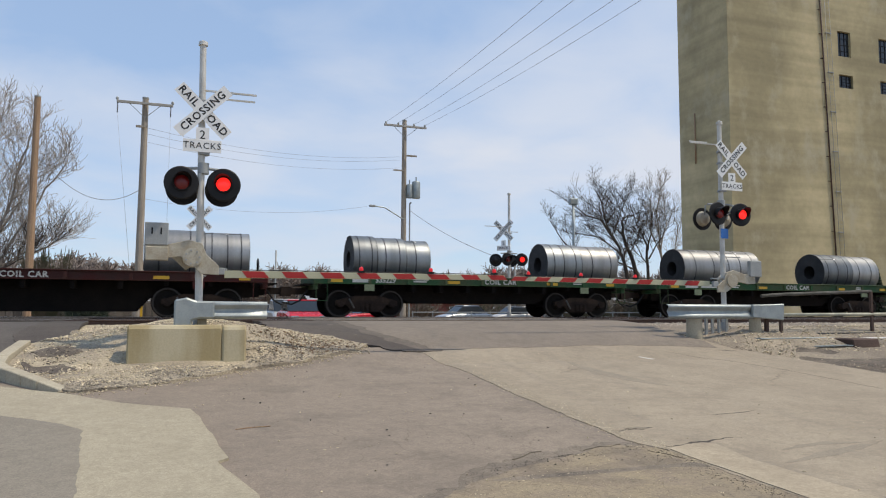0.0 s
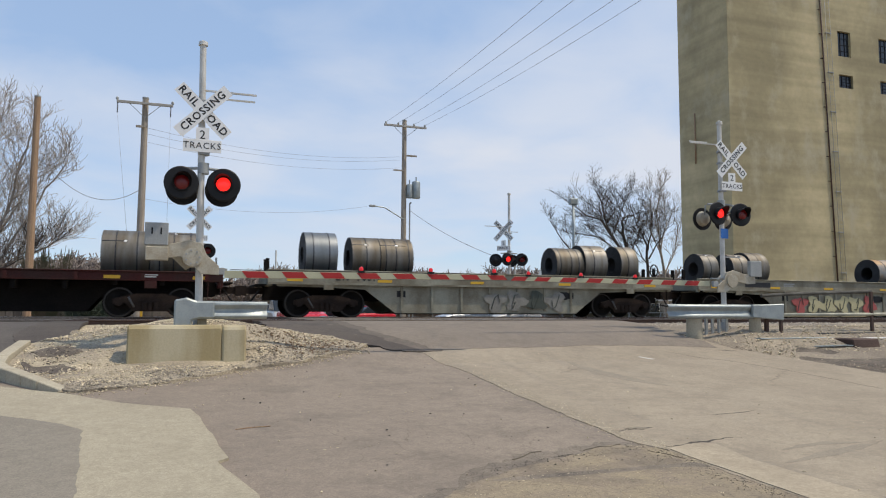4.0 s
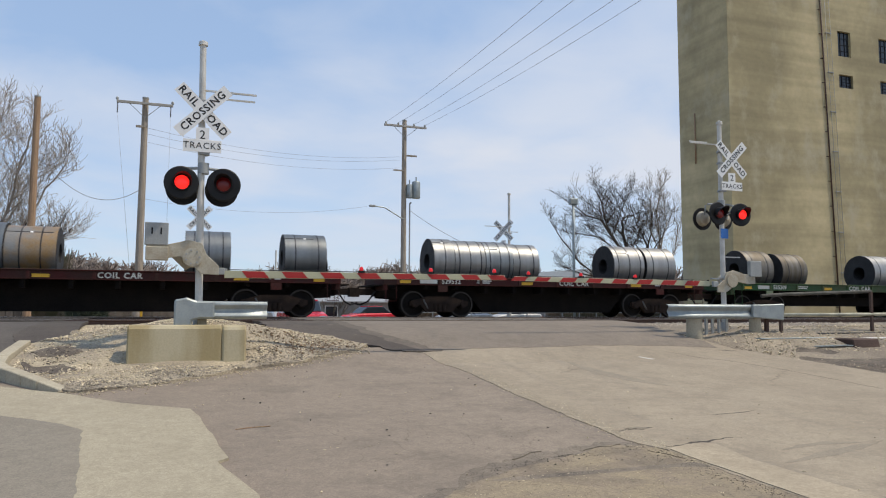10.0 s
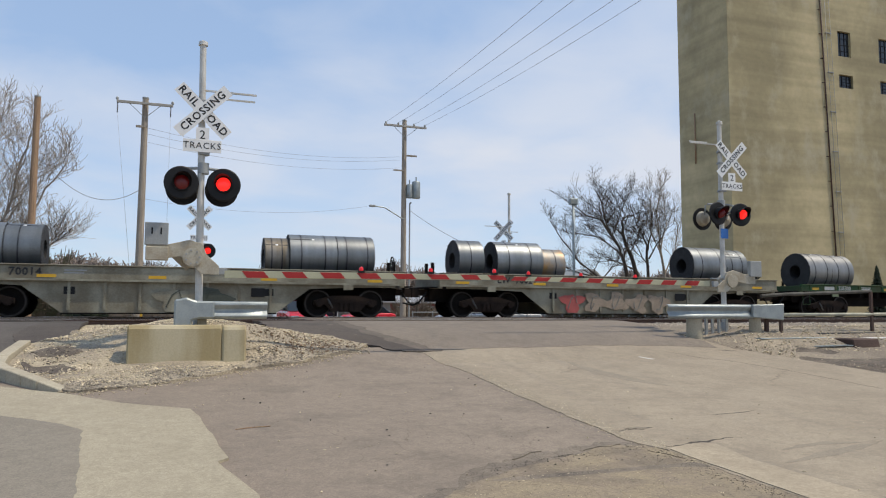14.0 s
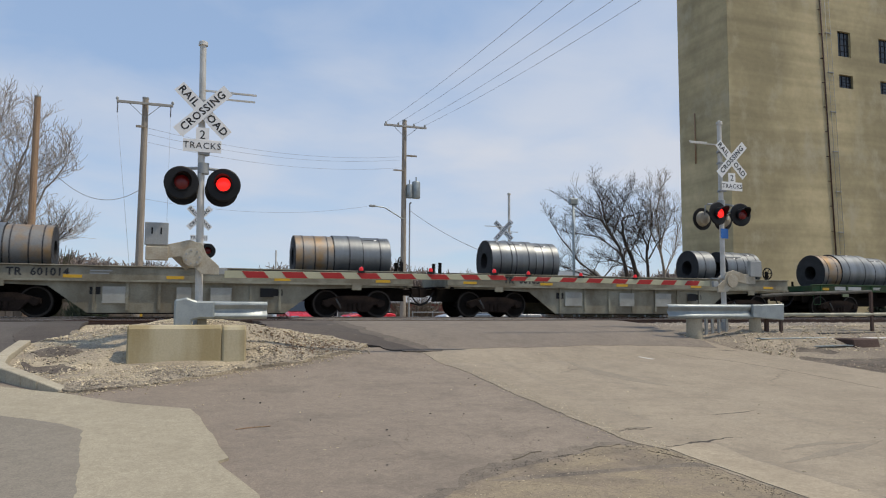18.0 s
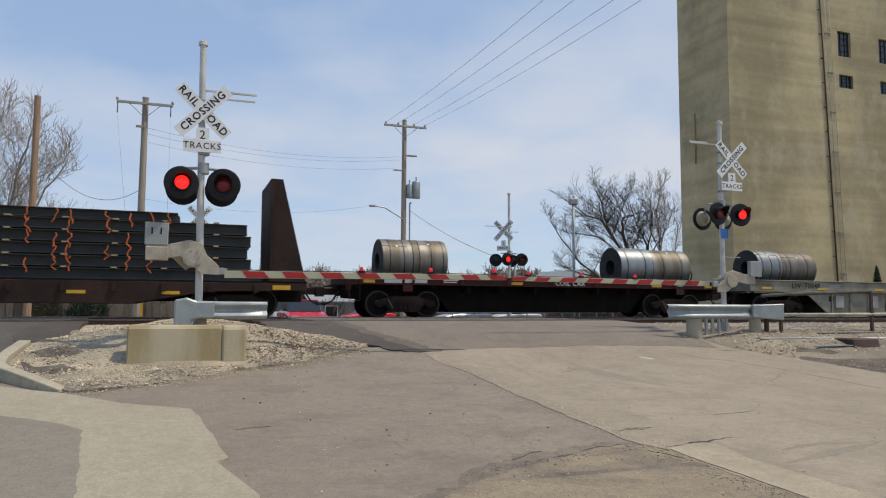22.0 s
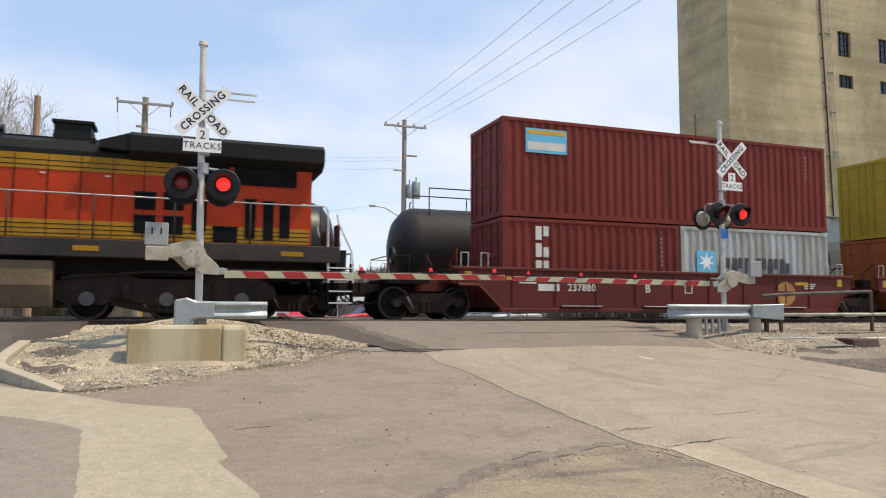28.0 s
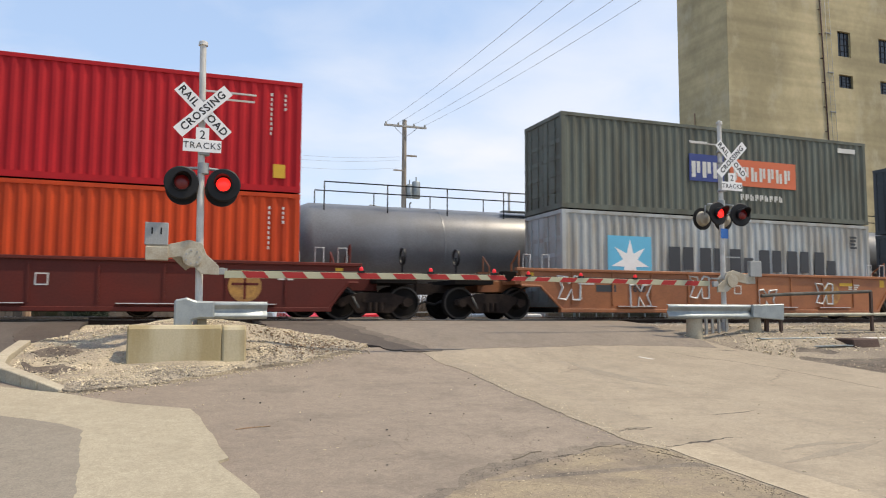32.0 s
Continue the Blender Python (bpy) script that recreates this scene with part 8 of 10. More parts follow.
        for yy in (-0.9, 0.9):
            boxes("end_plate", RUSTBROWN, c, [(min(d * H, d * (H + 0.05)), max(d * H, d * (H + 0.05)), yy - 0.3, yy + 0.3, D, 2.5)], "rusty end plate")
            bm = bmesh.new()
            lathe(bm, [(0, 0.10), (0.06 * d, 0.10), (0.08 * d, 0.0)], "x", 12, (d * (H + 0.06), yy, 2.02))
            part("ditch_light", bm, HEADLAMP if (wedge and d < 0) else HANDRAIL, c)
    for zz in (3.18, 3.42):
        bm = bmesh.new()
        lathe(bm, [(0, 0.10), (-0.03, 0.10), (-0.05, 0.0)], "x", 12, (-10.452, -0.28, zz - 0.06))
        part("headlight", bm, HEADLAMP if wedge else HANDRAIL, c)
    if number:
        words(number, 0.66, LOCODARK, c, facing(-7.2, -1.454, 3.14), "engine_number", 0.002, 1.12)
    # railway name as plain shapes
    if wedge:
        for k in range(4):
            name_shape(c, -0.6 + 1.16 * k, 2.56, 0.95, 0.74, -1.169, LOCODARK, 0.28, k % 2 == 0)
        bm = bmesh.new()
        prism(bm, [(-0.75, 2.40), (4.3, 2.42), (3.6, 2.50), (-0.5, 2.50)], -1.173, -1.169, "y")
        part("name_swoosh", bm, LOCODARK, c, "black sweep under the name")
        m4 = Matrix(((0.822, 0.569, 0, -10.45), (-0.569, 0.822, 0, -0.72), (0, 0, 1, 0), (0, 0, 0, 1)))
        nose_mark = part("nose_mark", (lambda q: (prism(q, [(0.2, 2.70), (0.46, 2.74), (0.56, 2.98), (0.30, 2.95)], -0.012, -0.002, "y"), q)[1])(bmesh.new()), LOCODARK, c, "black painted nose mark", 0, m4)
        for u in (0.40, 0.78):
            bm = bmesh.new()
            prism(bm, [(0.2 + u, 2.74), (0.42 + u, 2.78), (0.52 + u, 3.04), (0.30 + u, 3.0)], -0.012, -0.002, "y")
            part("mark_block", bm, LOCODARK, nose_mark)
    else:
        for k in range(4):
            x = -1.72 + 1.2 * k
            name_shape(c, x - 0.04, 2.34, 1.09, 1.08, -1.167, LOCODARK, 0.0, k % 2 == 0, "name_shadow")
            name_shape(c, x, 2.38, 1.0, 1.0, -1.172, LOCOYEL, 0.0, k % 2 == 0)
    return c


loco(-29.35, "6501", True)
loco(-7.05, "", False)


# ------------------------------------------------------------------ double-stack well cars
def cont_paint(name, c, dirt=None, amount=0.4):
    c = [v * 0.8 for v in c]
    dirt = [v * 0.8 for v in dirt] if dirt else [v * 0.78 for v in c]
    return mat(name, c, 0.6, 0, 0.08, 0.9, 0.04, 30, dirt, amount, (2.4, 1, 0.5), spec=0.22)


BROWN = cont_paint("brown container paint", (0.225, 0.036, 0.024))
BROWN2 = cont_paint("dark red-brown container paint", (0.215, 0.026, 0.025))
YELL = cont_paint("yellow container paint", (0.52, 0.36, 0.026), (0.42, 0.285, 0.030))
ORNG = cont_paint("orange-brown container paint", (0.43, 0.125, 0.032), (0.33, 0.092, 0.030))
PALE = cont_paint("pale grey container paint", (0.52, 0.55, 0.54), (0.38, 0.36, 0.31), 0.45)
PALE2 = cont_paint("rust-streaked pale container paint", (0.58, 0.59, 0.54), (0.36, 0.22, 0.11), 0.20)
CRM = cont_paint("cream yellow container paint", (0.60, 0.46, 0.18), (0.50, 0.38, 0.16))
RED = cont_paint("bright red container paint", (0.55, 0.015, 0.022), (0.46, 0.014, 0.020))
ORED = cont_paint("orange-red container paint", (0.68, 0.076, 0.016), (0.55, 0.060, 0.016))
OLIVE = cont_paint("grey-green container paint", (0.17, 0.185, 0.15), (0.13, 0.13, 0.10))
DGREY = cont_paint("dark grey container paint", (0.10, 0.11, 0.12))
LBLUE = mat("light blue panel", (0.12, 0.46, 0.66), 0.5, 0, 0.05, 2, 0, 40)
NAVY = mat("navy panel", (0.03, 0.05, 0.2), 0.5, 0, 0.05, 2, 0, 40)
OPAN = mat("orange panel", (0.62, 0.14, 0.05), 0.5, 0, 0.05, 2, 0, 40)
CINK = mat("charcoal logo paint", (0.035, 0.038, 0.042), 0.55, 0, 0.05, 2, 0, 40)


def container(s0, z0, L, Hc, paint, label, logo=None):
    c = thing("shipping_container", label, "shipping container", None, "containers")
    moving.append((c, s0 - V2 * 28, V2, Y2, z0))
    W = 1.219
    # corner posts and rails
    posts = []
    for x in (0.0, L - 0.13):
        for y in (-W, W - 0.13):
            posts.append((x, x + 0.13, y, y + 0.13, 0.0, Hc))
    for p in posts:
        boxes("corner_post", paint, c, [p], "", 0.008)
    for y in (-W, W - 0.08):
        boxes("top_rail", paint, c, [(0.13, L - 0.13, y, y + 0.08, Hc - 0.10, Hc)])
        boxes("bottom_rail", paint, c, [(0.13, L - 0.13, y, y + 0.08, 0.0, 0.15)])
    for x in (0.0, L - 0.10):
        for z in ((0.0, 0.14), (Hc - 0.12, Hc)):
            boxes("end_rail", paint, c, [(x, x + 0.10, -W + 0.13, W - 0.13, *z)])
    for x in (0.0, L - 0.18):
        for y in (-W - 0.004, W - 0.16):
            for z in (-0.002, Hc - 0.116):
                boxes("corner_casting", paint, c, [(x - 0.004, x + 0.184, y, y + 0.164, z, z + 0.118)])
    # corrugated sides
    per = 0.278
    n = int((L - 0.26) / per)
    step = (L - 0.26) / n
    for s in (-1, 1):
        bm = bmesh.new()
        line = []
        for k in range(n):
            x = 0.13 + k * step
            line += [(x, 0.012), (x + step * 0.28, 0.012), (x + step * 0.5, 0.048), (x + step * 0.78, 0.048)]
        line.append((L - 0.13, 0.012))
        lo = [bm.verts.new((x, s * (W - d), 0.15)) for x, d in line]
        hi = [bm.verts.new((x, s * (W - d), Hc - 0.10)) for x, d in line]
        for i in range(len(line) - 1):
            bm.faces.new((lo[i], lo[i + 1], hi[i + 1], hi[i]))
        part("side_panel", bm, paint, c, "corrugated steel side")
    bm = bmesh.new()
    box(bm, 0.10, L - 0.10, -W + 0.08, W - 0.08, Hc - 0.05, Hc - 0.02)
    part("roof_panel", bm, paint, c)
    boxes("floor", UNDER, c, [(0.10, L - 0.10, -W + 0.08, W - 0.08, 0.02, 0.14)])
    # doors at the low-x end: two leaves with lock rods
    for y0, y1 in ((-W + 0.13, -0.01), (0.01, W - 0.13)):
        dr = boxes("door_leaf", paint, c, [(0.035, 0.075, y0, y1, 0.14, Hc - 0.12)], "", 0.006)
        for f in (0.28, 0.72):
            bm = bmesh.new()
            yy = y0 + (y1 - y0) * f
            cyl(bm, (0.015, yy, 0.16), (0.015, yy, Hc - 0.14), 0.017, n=6)
            for zz in (0.4, 1.0, Hc - 0.5):
                box(bm, 0.0, 0.035, yy - 0.05, yy + 0.05, zz, zz + 0.05)
            part("lock_rod", bm, paint, dr)
        for zz in (0.5, 1.0, 1.5, 2.0):
            boxes("door_rib", paint, dr, [(0.02, 0.036, y0 + 0.02, y1 - 0.02, zz, zz + 0.12)])
    bm = bmesh.new()
    m2 = 9
    st = (2 * W - 0.26) / m2
    line = []
    for k in range(m2):
        y = -W + 0.13 + k * st
        line += [(y, 0.02), (y + st * 0.28, 0.02), (y + st * 0.5, 0.055), (y + st * 0.78, 0.055)]
    line.append((W - 0.13, 0.02))
    lo = [bm.verts.new((L - d, y, 0.14)) for y, d in line]
    hi = [bm.verts.new((L - d, y, Hc - 0.12)) for y, d in line]
    for i in range(len(line) - 1):
        bm.faces.new((lo[i], lo[i + 1], hi[i + 1], hi[i]))
    part("end_panel", bm, paint, c)
    if logo:
        logo(c, L, Hc)
    else:
        bars(c, L - 1.35, -W - 0.002, Hc - 0.35, 0.75, 0.07, 2, LETTER)
    return c


YF = -1.2195


def plate(c, name, x0, x1, z0, z1, m, d=0.0, label=""):
    return boxes(name, m, c, [(x0, x1, YF - 0.006 - d, YF + 0.02, z0, z1)], label)


def letter_blocks(c, x0, z0, h, w, n, m, gap=0.28, d=0.0):
    """A painted name as a row of plain shapes."""
    for k in range(n):
        name_shape(c, x0 + k * w, z0, w * (1 - gap), h, YF - 0.003 - d, m, 0.0, (k * 5) % 3 == 1)


def star_panel(c, x, z, s):
    plate(c, "blue_panel", x, x + s, z, z + s, LBLUE, 0.0, "light blue square emblem panel")
    bm = bmesh.new()
    pts = []
    for k in range(14):
        r = s * (0.44 if k % 2 == 0 else 0.17)
        a = math.pi / 2 + math.pi * k / 7
        pts.append((x + s / 2 + r * math.cos(a), z + s / 2 + r * math.sin(a)))
    prism(bm, pts, YF - 0.011, YF - 0.007, "y")
    part("star", bm, SIGNWHITE, c, "white star emblem")


def logo_brown(c, L, Hc):
    plate(c, "sign_panel", 0.75, 2.1, Hc - 1.0, Hc - 0.28, LBLUE, 0.0, "blue and white panel")
    plate(c, "sign_band", 0.8, 2.05, Hc - 0.92, Hc - 0.68, LETTER, 0.004)
    plate(c, "sign_flag", 0.8, 2.05, Hc - 0.45, Hc - 0.33, YELLOWM, 0.004)
    bars(c, L - 0.9, YF - 0.004, Hc - 0.35, 0.06, 0.08, 6, GREYSPRAY)


def logo_beacon(c, L, Hc):
    plate(c, "sign_panel", 1.05, 2.5, Hc - 0.85, Hc - 0.22, NAVY, 0.0, "navy and yellow panel")
    plate(c, "sign_flag", 1.5, 2.48, Hc - 0.42, Hc - 0.26, YELLOWM, 0.004)
    letter_blocks(c, 1.3, Hc - 0.78, 0.22, 0.19, 6, LETTER, 0.2, 0.004)
    bars(c, L - 0.95, YF - 0.004, Hc - 0.35, 0.07, 0.10, 7, LETTER)
    bars(c, L - 0.6, YF - 0.004, Hc - 0.35, 0.07, 0.08, 2, LETTER)
    plate(c, "warning_panel", L - 0.75, L - 0.42, 0.65, 1.0, YELLOWM, 0.0, "yellow warning plate")


def logo_vertical(c, L, Hc):
    for k in range(4):
        name_shape(c, 1.05, Hc - 0.62 - 0.5 * k, 0.42, 0.40, YF - 0.003, LETTER, 0.0, k % 2 == 1)
    bars(c, L - 0.7, YF - 0.004, Hc - 0.4, 0.06, 0.08, 7, GREYSPRAY)


def logo_m(c, L, Hc):
    big = L > 8
    x, z, w = (L * 0.475, Hc * 0.50, 1.55) if big else (L * 0.48, 1.22, 1.15)
    h = 0.9 if big else 0.75
    plate(c, "emblem_bar", x - 0.2, x + w + 0.2, z - 0.02, z + 0.13, CINK, 0.0, "black emblem bar")
    for k in range(3):
        plate(c, "emblem_stem", x + k * w * 0.37, x + k * w * 0.37 + w * 0.24, z + 0.135, z + h, CINK, 0.0, "black emblem stem")
    plate(c, "emblem_arch", x + w * 0.245, x + w * 0.365, z + h * 0.72, z + h, CINK)
    plate(c, "emblem_arch", x + w * 0.615, x + w * 0.735, z + h * 0.72, z + h, CINK)
    if big:
        for k in range(2):
            name_shape(c, x + 0.1 + 0.72 * k, z - 0.80, 0.62, 0.68, YF - 0.003, CINK, 0.0, k == 1, "emblem_block")
    for q in range(2):
        bm = bmesh.new()
        for k in range(10 - 3 * q):
            zz = Hc - 0.65 - (0.17 if big else 0.16) * k - 0.2 * q
            if zz > 0.3:
                box(bm, 0.95 + 0.42 * q, 1.08 + 0.42 * q, YF - 0.006, YF + 0.02, zz - 0.11, zz)
        tagged(part("vertical_lettering", bm, CINK, c), kind="stuff")


def logo_star_name(c, L, Hc):
    if L > 8:
        star_panel(c, 1.55, 0.62, 1.55)
        letter_blocks(c, 3.75, 0.92, 0.98, 1.18, 6, CINK, 0.22)
        bars(c, L - 0.9, YF - 0.004, Hc - 0.4, 0.3, 0.07, 4, CINK)
    else:
        star_panel(c, 0.6, 1.12, 0.72)
        letter_blocks(c, 1.5, 1.17, 0.48, 0.49, 6, CINK, 0.22)


def logo_sealand(c, L, Hc):
    star_panel(c, 1.35, Hc * 0.30, 1.62)
    letter_blocks(c, 4.05, Hc * 0.50, 0.82, 0.92, 6, CINK, 0.22)
    letter_blocks(c, 4.05, Hc * 0.24, 0.58, 0.80, 7, CINK, 0.22)


def logo_cai(c, L, Hc):
    letter_blocks(c, 0.62, Hc - 0.92, 0.48, 0.34, 3, LETTER, 0.22)
    bars(c, L - 0.8, YF - 0.004, Hc - 0.35, 0.05, 0.075, 9, LETTER)
    bars(c, L - 0.45, YF - 0.004, Hc - 0.35, 0.05, 0.07, 4, LETTER)
    plate(c, "warning_panel", L - 0.7, L - 0.40, 0.35, 0.70, YELLOWM, 0.0, "yellow warning plate")


def logo_po(c, L, Hc):
    plate(c, "navy_panel", 4.6, 5.95, Hc * 0.38, Hc * 0.68, NAVY, 0.0, "navy name panel")
    letter_blocks(c, 4.68, Hc * 0.42, 0.52, 0.42, 3, LETTER, 0.22, 0.004)
    plate(c, "orange_panel", 6.2, 8.95, Hc * 0.36, Hc * 0.66, OPAN, 0.0, "orange name panel")
    letter_blocks(c, 6.35, Hc * 0.42, 0.46, 0.35, 7, LETTER, 0.3, 0.004)
    letter_blocks(c, 6.6, Hc * 0.20, 0.2, 0.2, 9, LETTER, 0.35)
    plate(c, "data_plate", L - 1.3, L - 0.5, Hc - 0.42, Hc - 0.26, LETTER)


def logo_small(c, L, Hc):
    plate(c, "emblem_panel", 0.75, 1.12, Hc - 0.62, Hc - 0.18, NAVY, 0.0, "small navy and yellow emblem")
    plate(c, "emblem_flash", 0.8, 1.07, Hc - 0.4, Hc - 0.24, YELLOWM, 0.004)
    bars(c, L - 0.7, YF - 0.004, Hc - 0.4, 0.07, 0.12, 6, LETTER)


def well(s0, s1, paint, letter, endl, endr, art=False):
    """One unit of a well car between the places of its two trucks."""
    L = s1 - s0
    c = thing("well_car", "%s double-stack well car unit" % ("brown-red" if paint is WELLRED else "orange-brown"), "freight wagon", None, "well cars")
    moving.append((c, s0 - V2 * 28, V2, Y2, 0.0))
    for s in (-1, 1):
        y = 1.42 * s
        bm = bmesh.new()
        prism(bm, [(0.75, 1.385), (0.75, 0.98), (1.35, 0.98), (2.05, 0.32), (L - 1.30, 0.32), (L - 0.80, 0.98), (L - 0.55, 0.98), (L - 0.55, 1.385)], min(y, y - 0.05 * s), max(y, y - 0.05 * s), "y")
        sd = part("side_plate", bm, paint, c, "deep steel side plate")
        boxes("top_chord", paint, sd, [(0.6, L - 0.45, min(y + 0.06 * s, y - 0.1 * s), max(y + 0.06 * s, y - 0.1 * s), 1.387, 1.47)], "", 0.01)
        boxes("bottom_chord", paint, sd, [(2.0, L - 1.25, min(y + 0.06 * s, y - 0.12 * s), max(y + 0.06 * s, y - 0.12 * s), 0.21, 0.318)], "", 0.01)
        bm = bmesh.new()
        tube(bm, [(0.75, y + 0.03 * s, 0.96), (1.35, y + 0.03 * s, 0.96), (2.05, y + 0.03 * s, 0.30)], 0.035, 6)
        part("edge_flange", bm, paint, sd)
        bm = bmesh.new()
        tube(bm, [(L - 0.55, y + 0.03 * s, 0.96), (L - 0.80, y + 0.03 * s, 0.96), (L - 1.30, y + 0.03 * s, 0.30)], 0.035, 6)
        part("edge_flange", bm, paint, sd)
        for x in (3.9, 6.7, L - 6.3, L - 4.0):
            boxes("ledge", paint, sd, [(x, x + 1.35, min(y, y + 0.09 * s), max(y, y + 0.09 * s), 0.37, 0.41)])
            boxes("ledge_edge", HANDRAIL, sd, [(x, x + 1.35, min(y + 0.09 * s, y + 0.1 * s), max(y + 0.09 * s, y + 0.1 * s), 0.385, 0.405)], "scuffed pale edge")
        for k in range(9):
            x = 2.4 + (L - 4.8) * k / 8
            boxes("stiffener", paint, sd, [(x - 0.025, x + 0.025, min(y, y + 0.03 * s), max(y, y + 0.03 * s), 0.42, 1.385)])
        for x in (2.2, L - 3.0):
            boxes("reflector", YELLOWM, sd, [(x, x + 0.6, min(y, y + 0.01 * s), max(y, y + 0.01 * s), 1.12, 1.22)], "yellow reflective strip")
    boxes("well_floor", UNDER, c, [(1.9, L - 1.9, -1.25, -0.9, 0.20, 0.33), (1.9, L - 1.9, 0.9, 1.25, 0.20, 0.33)] + [(1.9 + (L - 4.0) * k / 5, 2.1 + (L - 4.0) * k / 5, -0.9, 0.9, 0.2, 0.33) for k in range(6)])
    for d, x, endk in ((-1, 0.0, endl), (1, L, endr)):
        bm = bmesh.new()
        box(bm, x - 0.9 if d > 0 else x - 0.2, x + 0.2 if d > 0 else x + 0.9, -0.5, 0.5, 0.78, 1.12)
        box(bm, (x - 1.9) if d > 0 else x + 0.6, (x - 0.6) if d > 0 else x + 1.9, -1.37, 1.37, 1.0, 1.10)
        part("end_frame", bm, paint, c, "", 0.01)
        for sy in (-1, 1):
            bm = bmesh.new()
            tube(bm, [(x - 0.75 * d, 1.3 * sy, 1.1), (x - 0.75 * d, 1.3 * sy, 1.95), (x - 0.75 * d, 0.8 * sy, 1.6), (x - 0.75 * d, 0.8 * sy, 1.1)], 0.03, 6)
            part("end_railing", bm, paint, c)
        for gx in (0.85, 1.45):
            bm = bmesh.new()
            tube(bm, [(x - gx * d, -1.36, 1.46), (x - gx * d, -1.38, 1.86), (x - (gx + 0.22) * d, -1.38, 1.86), (x - (gx + 0.22) * d, -1.36, 1.46)], 0.014, 5)
            part("grab_iron", bm, HANDRAIL, c, "scuffed pale grab iron")
        bm = bmesh.new()
        tube(bm, [(x - 1.3 * d, -0.95, 1.0), (x - 0.7 * d, -1.0, 0.72), (x - 0.2 * d, -1.0, 0.60), (x, -0.98, 0.62)], 0.035, 6)
        part("brake_hose", bm, BLACK, c)
        boxes("end_marker", YELLOWM, c, [(min(x - 0.95 * d, x - 1.15 * d), max(x - 0.95 * d, x - 1.15 * d), -1.43, -1.422, 1.10, 1.34)], "yellow marker plate")
        boxes("valve_box", UNDER, c, [(min(x - 0.35 * d, x - 0.75 * d), max(x - 0.35 * d, x - 0.75 * d), -1.15, -0.8, 1.10, 1.38)], "", 0.02)
        if endk:
            bm = bmesh.new()
            box(bm, min(x, x + 1.15 * d), max(x, x + 1.15 * d), -1.2, 1.2, 0.98, 1.1)
            part("end_deck", bm, UNDER, c)
            coupler(c, x + 0.95 * d, d)
            bm = bmesh.new()
            lathe(bm, [(-0.03, 0.25), (0.03, 0.25), (0.03, 0.215), (-0.03, 0.215)], "x", 16, (x + 0.9 * d, -0.6, 1.75), True)
            cyl(bm, (x + 0.9 * d, -0.6, 1.1), (x + 0.9 * d, -0.6, 1.75), 0.03, n=6)
            part("brake_wheel", bm, BLACK, c)
    truck(c, 0.0)
    if endr:
        truck(c, L)
    y = -1.4245
    bars(c, 3.2, y, 1.02, 0.68, 0.20, 1, LETTER if paint is WELLRED else CINK, "railway_name_bar")
    words("237880" if paint is WELLRED else "7603", 0.30, LETTER if paint is WELLRED else CINK, c, facing(4.62, y - 0.003, 0.92), "car_number", 0.002, 1.05, bold=0.005)
    if letter:
        words(letter, 0.34, LETTER, c, facing(6.9 if letter == "B" else 5.7, y - 0.003, 0.92), "unit_letter", 0.002, bold=0.006)
    bars(c, 2.6, y, 1.20, 0.7, 0.04, 3, LETTER)
    bars(c, L - 2.6, y, 1.18, 0.5, 0.04, 3, LETTER)
    bm = bmesh.new()
    lathe(bm, [(y - 0.004, 0.0), (y - 0.004, 0.40), (y + 0.002, 0.40), (y + 0.002, 0.0)], "y", 28, (L - 3.4, 0, 0.84), smooth=False)
    ge = part("gold_emblem", bm, GOLD, c, "faded round gold emblem")
    boxes("emblem_cross", paint, ge, [(L - 3.43, L - 3.37, y - 0.008, y - 0.004, 0.52, 1.16)])
    boxes("emblem_cross", paint, ge, [(L - 3.72, L - 3.08, y - 0.008, y - 0.004, 0.86, 0.92)])
    wm = boxes("class_mark", LETTER, c, [(8.25, 8.53, y - 0.004, y, 0.80, 1.08)], "small white square mark")
    boxes("mark_field", paint, wm, [(8.28, 8.50, y - 0.006, y - 0.003, 0.83, 1.05)])
    if art:
        for k, (x, z) in enumerate(((2.3, 0.92), (4.75, 0.72), (6.9, 1.0), (9.6, 0.62), (12.0, 0.86))):
            w_, h_ = 0.36, 0.40
            bend_ = ((-w_, -h_), (-w_ * 0.3, -h_), (-w_ * 0.2, -0.05), (w_ * 0.3, -h_), (w_, -h_ * 0.9), (w_ * 0.6, 0.0), (w_ * 1.05, h_), (w_ * 0.2, h_ * 0.9), (0.0, 0.15), (-w_ * 0.5, h_), (-w_ * 1.05, h_ * 0.9))
            bm = bmesh.new()
            tube(bm, [(x + (u if k % 2 else -u), y - 0.004, z + v * 0.85) for u, v in bend_ + bend_[:1]], 0.035, 4)
            part("graffiti_stroke", bm, WHITESP, c, "pale graffiti outline")
    return c


def stack(s0, lower, upper, zb=0.335):
    z = zb
    top = zb
    for off, L, Hc, paint, label, logo in lower:
        container(s0 + off, zb, L, Hc, paint, label, logo)
        top = zb + Hc
    container(s0, top + 0.045, 12.192, upper[0], upper[1], upper[2], upper[3])


